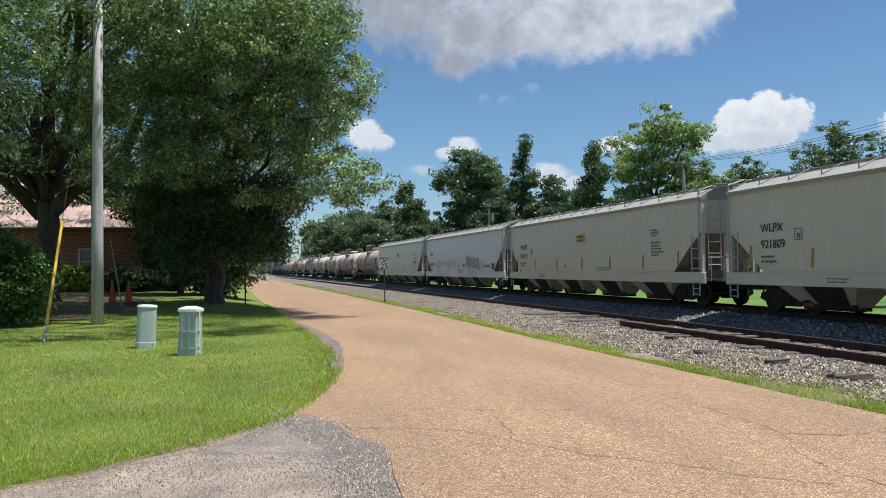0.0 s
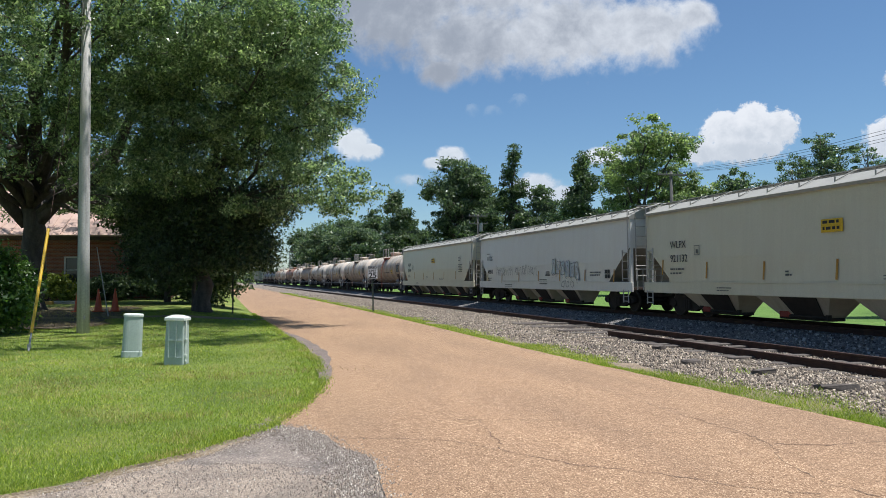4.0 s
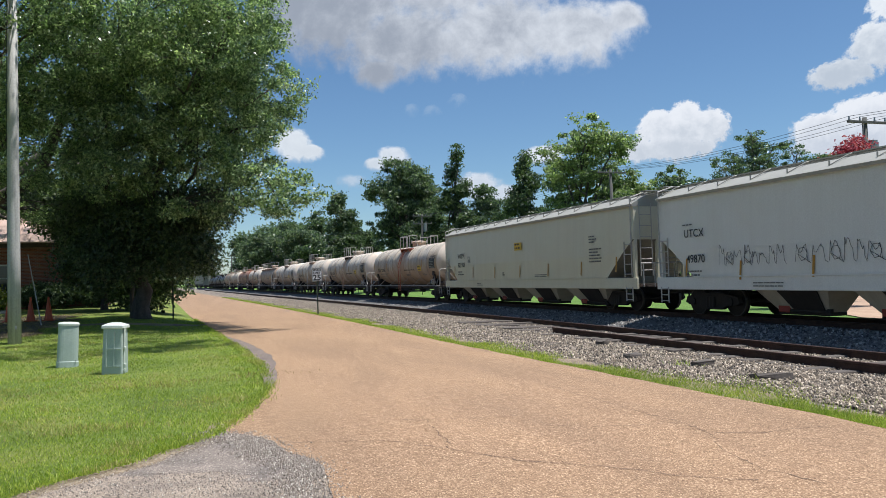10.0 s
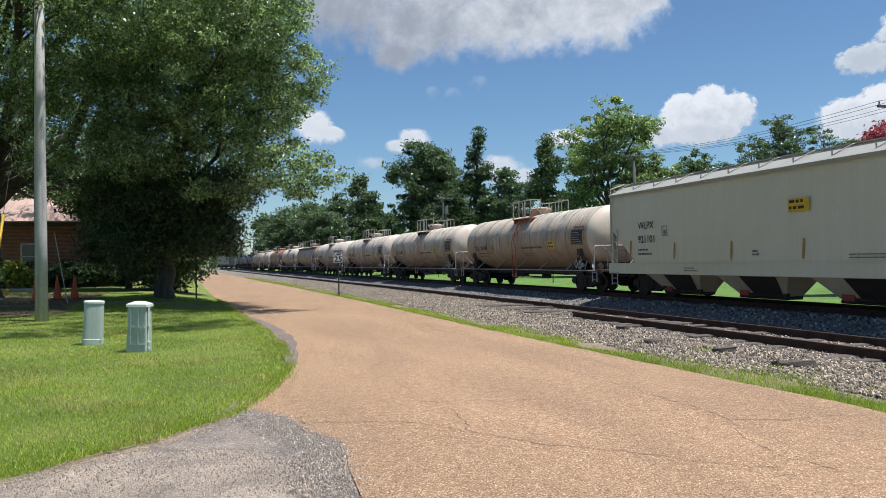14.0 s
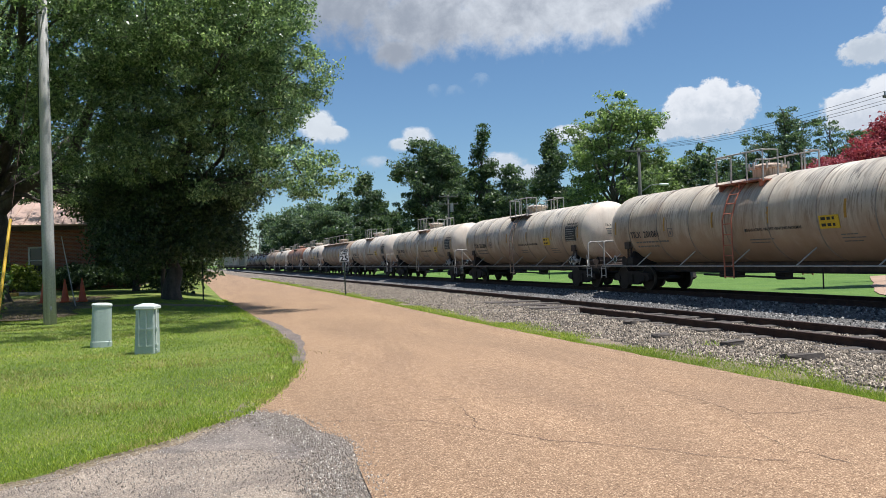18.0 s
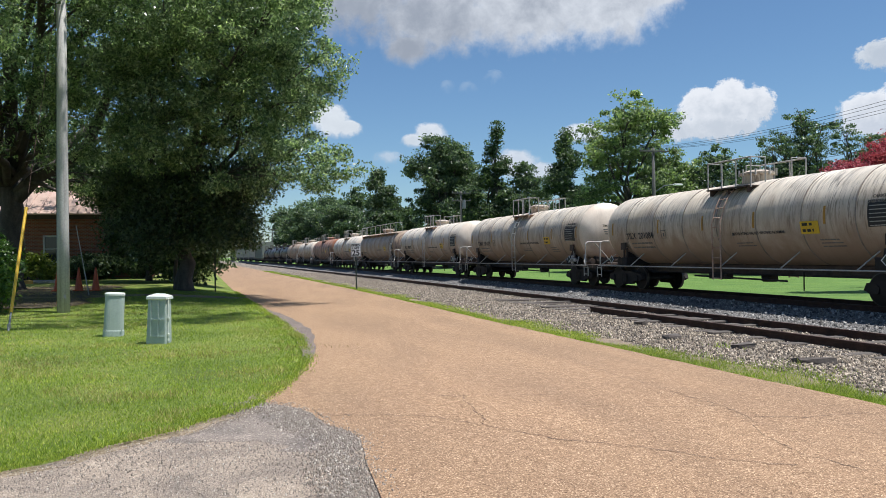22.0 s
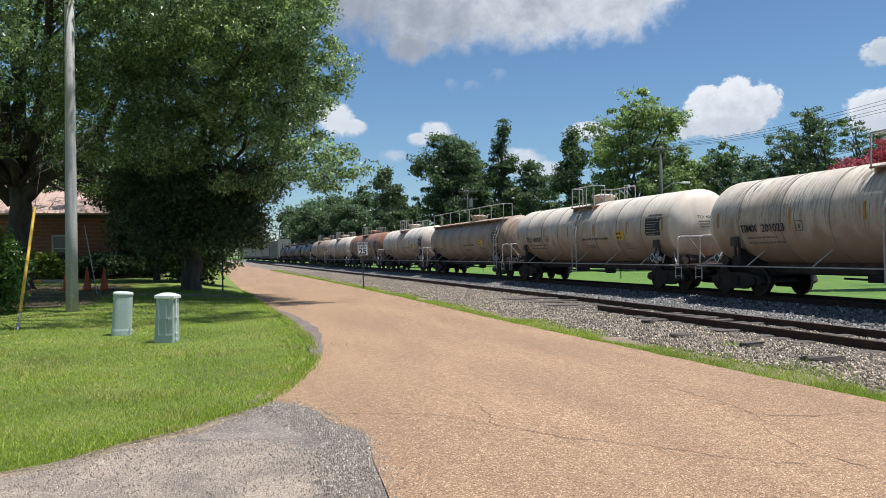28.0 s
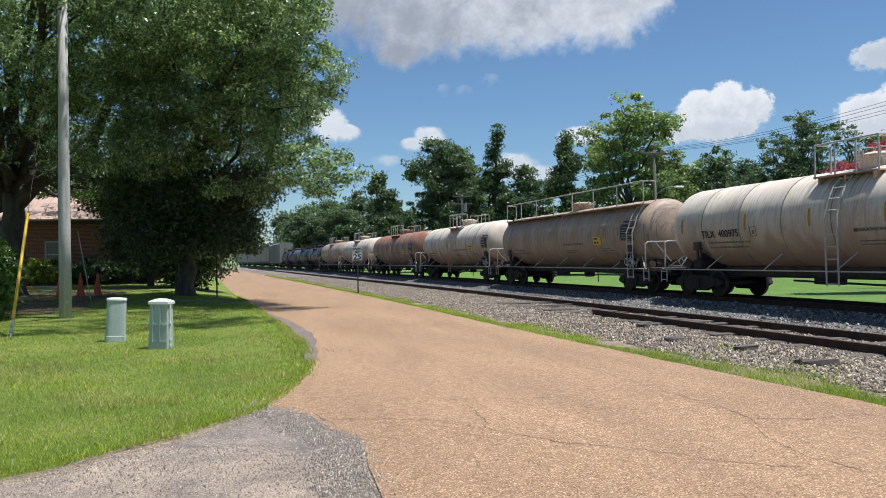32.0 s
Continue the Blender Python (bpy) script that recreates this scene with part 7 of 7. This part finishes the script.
def cloud(name, lobes, grey, bright, soft, seed, label, amp=0.55, scale=1.0, shade=0.5, veil=1.0, dim=(0.0, -0.6), gloom=0.1):
    """A far cloud. Lobes are (azimuth, elevation, half width, half height) in degrees; the sheet bulges towards the viewer and thins out to nothing at its rim."""
    k = FAR_SKY * math.tan(radians(1))
    az = sum(l[0] for l in lobes) / len(lobes)
    el = sum(l[1] for l in lobes) / len(lobes)
    c = Vector((math.sin(radians(az)) * FAR_SKY, math.cos(radians(az)) * FAR_SKY, 1.6 + FAR_SKY * math.tan(radians(el))))
    loc = [((l[0] - az) * k * math.cos(radians(el)) ** 0, (l[1] - el) * k * 1.06, l[2] * k, l[3] * k * 1.06) for l in lobes]
    x0, x1 = min(l[0] - 1.5 * l[2] for l in loc), max(l[0] + 1.5 * l[2] for l in loc)
    y0, y1 = min(l[1] - 1.6 * l[3] for l in loc), max(l[1] + 1.6 * l[3] for l in loc)
    nx, ny = 40, 24
    vs, fs = [], []
    for j in range(ny + 1):
        for i in range(nx + 1):
            x, y = x0 + (x1 - x0) * i / nx, y0 + (y1 - y0) * j / ny
            d = max(1 - math.hypot((x - a) / w, (y - b) / h) for a, b, w, h in loc)
            vs.append((x, y, 90 * math.sqrt(max(0, d)) + 14 * noise.noise(Vector((x * 0.01, y * 0.01, seed)))))
    for j in range(ny):
        for i in range(nx):
            p = j * (nx + 1) + i
            fs.append((p, p + 1, p + nx + 2, p + nx + 1))
    m = bpy.data.materials.new("cloud_vapour")
    m.use_nodes = True
    t = m.node_tree
    t.nodes.remove(t.nodes["Principled BSDF"])
    tc = t.nodes.new("ShaderNodeTexCoord")
    flat = t.nodes.new("ShaderNodeVectorMath")
    flat.operation = "MULTIPLY"
    flat.inputs[1].default_value = (1, 1, 0)
    t.links.new(tc.outputs["Object"], flat.inputs[0])

    def math_(op, a, b=None, c=None):
        n = t.nodes.new("ShaderNodeMath")
        n.operation = op
        for s, v in zip(n.inputs, (a, b, c)):
            if v is None:
                continue
            if isinstance(v, (int, float)):
                s.default_value = v
            else:
                t.links.new(v, s)
        return n.outputs[0]
    best = None
    for a, b, w, h in loc:
        q = t.nodes.new("ShaderNodeVectorMath")
        q.operation = "SUBTRACT"
        q.inputs[1].default_value = (a, b, 0)
        t.links.new(flat.outputs[0], q.inputs[0])
        s = t.nodes.new("ShaderNodeVectorMath")
        s.operation = "MULTIPLY"
        s.inputs[1].default_value = (1 / w, 1 / h, 0)
        t.links.new(q.outputs[0], s.inputs[0])
        ln = t.nodes.new("ShaderNodeVectorMath")
        ln.operation = "LENGTH"
        t.links.new(s.outputs[0], ln.inputs[0])
        d = math_("SUBTRACT", 1.0, ln.outputs["Value"])
        best = d if best is None else math_("SMOOTH_MAX", best, d, 0.25)

    def fbm(freq, detail, z, warp=0.0):
        n = t.nodes.new("ShaderNodeTexNoise")
        n.inputs["Scale"].default_value, n.inputs["Detail"].default_value, n.inputs["Roughness"].default_value = freq, detail, 0.64
        n.inputs["Distortion"].default_value = warp
        o = t.nodes.new("ShaderNodeVectorMath")
        o.operation = "ADD"
        o.inputs[1].default_value = (z * 137.0, z * 51.0, z * 11.0)
        t.links.new(flat.outputs[0], o.inputs[0])
        t.links.new(o.outputs[0], n.inputs["Vector"])
        return n.outputs["Fac"]
    puff = math_("SUBTRACT", fbm(0.012 / scale, 9, seed), 0.5)
    dens = math_("ADD", best, math_("MULTIPLY", puff, amp * 2))
    alpha = t.nodes.new("ShaderNodeMapRange")
    alpha.interpolation_type = "SMOOTHSTEP"
    alpha.inputs["From Min"].default_value, alpha.inputs["From Max"].default_value = 0.02, 0.02 + soft
    t.links.new(dens, alpha.inputs["Value"])
    thick = t.nodes.new("ShaderNodeMapRange")
    thick.interpolation_type = "SMOOTHSTEP"
    thick.inputs["From Min"].default_value, thick.inputs["From Max"].default_value = -0.5, -0.5 + shade
    billow = math_("SUBTRACT", fbm(0.0075 / scale, 6, seed + 3, 0.2), 0.5)
    sides = t.nodes.new("ShaderNodeVectorMath")
    sides.operation = "DOT_PRODUCT"
    sides.inputs[1].default_value = (dim[0] * 2 / (x1 - x0), dim[1] * 2 / (y1 - y0), 0)
    t.links.new(flat.outputs[0], sides.inputs[0])
    body = math_("ADD", math_("MULTIPLY_ADD", dens, 0.45, gloom), sides.outputs["Value"])
    t.links.new(math_("ADD", body, math_("MULTIPLY", billow, 1.5)), thick.inputs["Value"])
    col = t.nodes.new("ShaderNodeMix")
    col.data_type = "RGBA"
    t.links.new(thick.outputs[0], col.inputs["Factor"])
    col.inputs["A"].default_value, col.inputs["B"].default_value = (*bright, 1), (*grey, 1)
    em = t.nodes.new("ShaderNodeEmission")
    t.links.new(col.outputs["Result"], em.inputs[0])
    tr = t.nodes.new("ShaderNodeBsdfTransparent")
    mx = t.nodes.new("ShaderNodeMixShader")
    t.links.new(math_("MULTIPLY", alpha.outputs[0], veil), mx.inputs[0])
    t.links.new(tr.outputs[0], mx.inputs[1])
    t.links.new(em.outputs[0], mx.inputs[2])
    t.links.new(mx.outputs[0], t.nodes["Material Output"].inputs[0])
    ob = mesh_part(name, raw(name, vs, fs, True), m)
    ob.matrix_basis = pose(*c, 90, 0, -az)
    return tagged(ob, label, "cloud", "clouds", "structure")


GREY, BRIGHT = (0.24, 0.265, 0.31), (0.54, 0.56, 0.59)
CLOUDS = [
    (cloud("backdrop_cloud", [(11.5, 19.6, 6.5, 4.4), (17, 17.0, 6.0, 3.2), (15.0, 14.9, 2.4, 1.3), (24, 17.4, 7, 3.4), (29.5, 17.2, 5, 2.9), (20, 22.0, 13, 5), (33.2, 18.0, 2.2, 1.6)], GREY, BRIGHT, 0.5, 1, "large grey-bellied cumulus cloud with bright ragged rims", 0.42, 0.9, 1.3, dim=(-0.6, -0.12), gloom=0.0), -2.1),
    (cloud("backdrop_cloud", [(35.0, 10.0, 1.9, 1.5), (36.8, 10.6, 1.4, 1.3), (38.4, 9.9, 1.6, 1.4), (33.4, 8.6, 1.8, 0.9), (36, 8.6, 3.4, 1.0), (36.4, 9.6, 2.4, 1.6)], (0.42, 0.45, 0.49), (0.60, 0.61, 0.63), 0.3, 5, "white heaped cumulus cloud above the trees", 0.52, 0.3, 1.3, dim=(0.15, -1.0), gloom=-0.12), -0.5),
    (cloud("backdrop_cloud", [(8.0, 9.8, 1.6, 1.4), (9.2, 9.3, 1.2, 0.7)], (0.48, 0.51, 0.54), (0.58, 0.61, 0.63), 0.4, 6, "small white cloud behind the oak", 0.4, 0.4, 1.2), -0.5),
    (cloud("backdrop_cloud", [(15.3, 8.9, 1.5, 0.9), (14.0, 8.4, 1.0, 0.6)], (0.44, 0.48, 0.52), (0.57, 0.59, 0.63), 0.5, 7, "small white cloud over the tree row", 0.4, 0.4, 1.2), -0.5),
    (cloud("backdrop_cloud", [(12.2, 7.2, 1.3, 0.6)], (0.41, 0.46, 0.52), (0.52, 0.56, 0.60), 0.8, 8, "faint wisp of cloud", 0.7, 0.4, 1.2, 0.7), -0.5),
    (cloud("backdrop_cloud", [(21.6, 6.6, 2.0, 1.2), (26.5, 8.6, 2.0, 0.8), (23.5, 6.0, 1.8, 0.8)], (0.44, 0.48, 0.53), (0.57, 0.59, 0.63), 0.5, 9, "white cloud peeping between the pines", 0.4, 0.4, 1.2), -0.5),
    (cloud("backdrop_cloud", [(47, 12.4, 2.4, 1.1), (49.2, 13.8, 2.0, 1.8), (50.5, 16.2, 2.2, 1.4), (52, 14, 3, 2.2)], (0.37, 0.41, 0.46), (0.59, 0.61, 0.63), 0.3, 10, "white cumulus cloud", 0.52, 0.35, 1.3, dim=(0.1, -1.0), gloom=-0.12), -1.0),
    (cloud("backdrop_cloud", [(45.5, 9.0, 2.2, 1.2), (48.5, 9.6, 3, 1.5), (52, 9.2, 3, 1.5), (47, 8.0, 4, 1.0)], (0.42, 0.45, 0.50), (0.60, 0.61, 0.63), 0.3, 11, "white cumulus cloud low over the trees", 0.52, 0.35, 1.3, dim=(0.1, -1.0), gloom=-0.12), -0.6),
    (cloud("backdrop_cloud", [(36, 19.6, 2.2, 0.9), (38.5, 20.2, 1.6, 0.8)], (0.41, 0.45, 0.50), (0.57, 0.59, 0.63), 0.6, 12, "thin white scrap of cloud", 0.5, 0.5, 1.0), -1.8),
    (cloud("backdrop_cloud", [(17.0, 12.3, 0.7, 0.5), (18.5, 12.2, 0.8, 0.5), (20.5, 12.9, 0.8, 0.6)], (0.34, 0.41, 0.49), (0.42, 0.48, 0.54), 1.0, 13, "faint wisps of cloud", 0.9, 0.3, 1.2, 0.3), -1.0),
]


def motions():
    """The train rolls towards the viewer, its wheels turn, the clouds drift."""
    for s, car in CARS:
        walk(car, [(t, car_pose(s, t)) for t in range(33)])
    beat = 4 / 30
    for w, k in SPINNERS:
        walk(w, [(i * beat, pose(0, k, WHEEL_R, math.degrees((run(i * beat) - run(0)) / WHEEL_R) % 360)) for i in range(241)])
    for ob, drift in CLOUDS:
        a = ob.matrix_basis.copy()
        walk(ob, [(0, a), (16, pose(0, 0, 0, 0, 0, -drift / 2) @ a), (32, pose(0, 0, 0, 0, 0, -drift) @ a)])


motions()
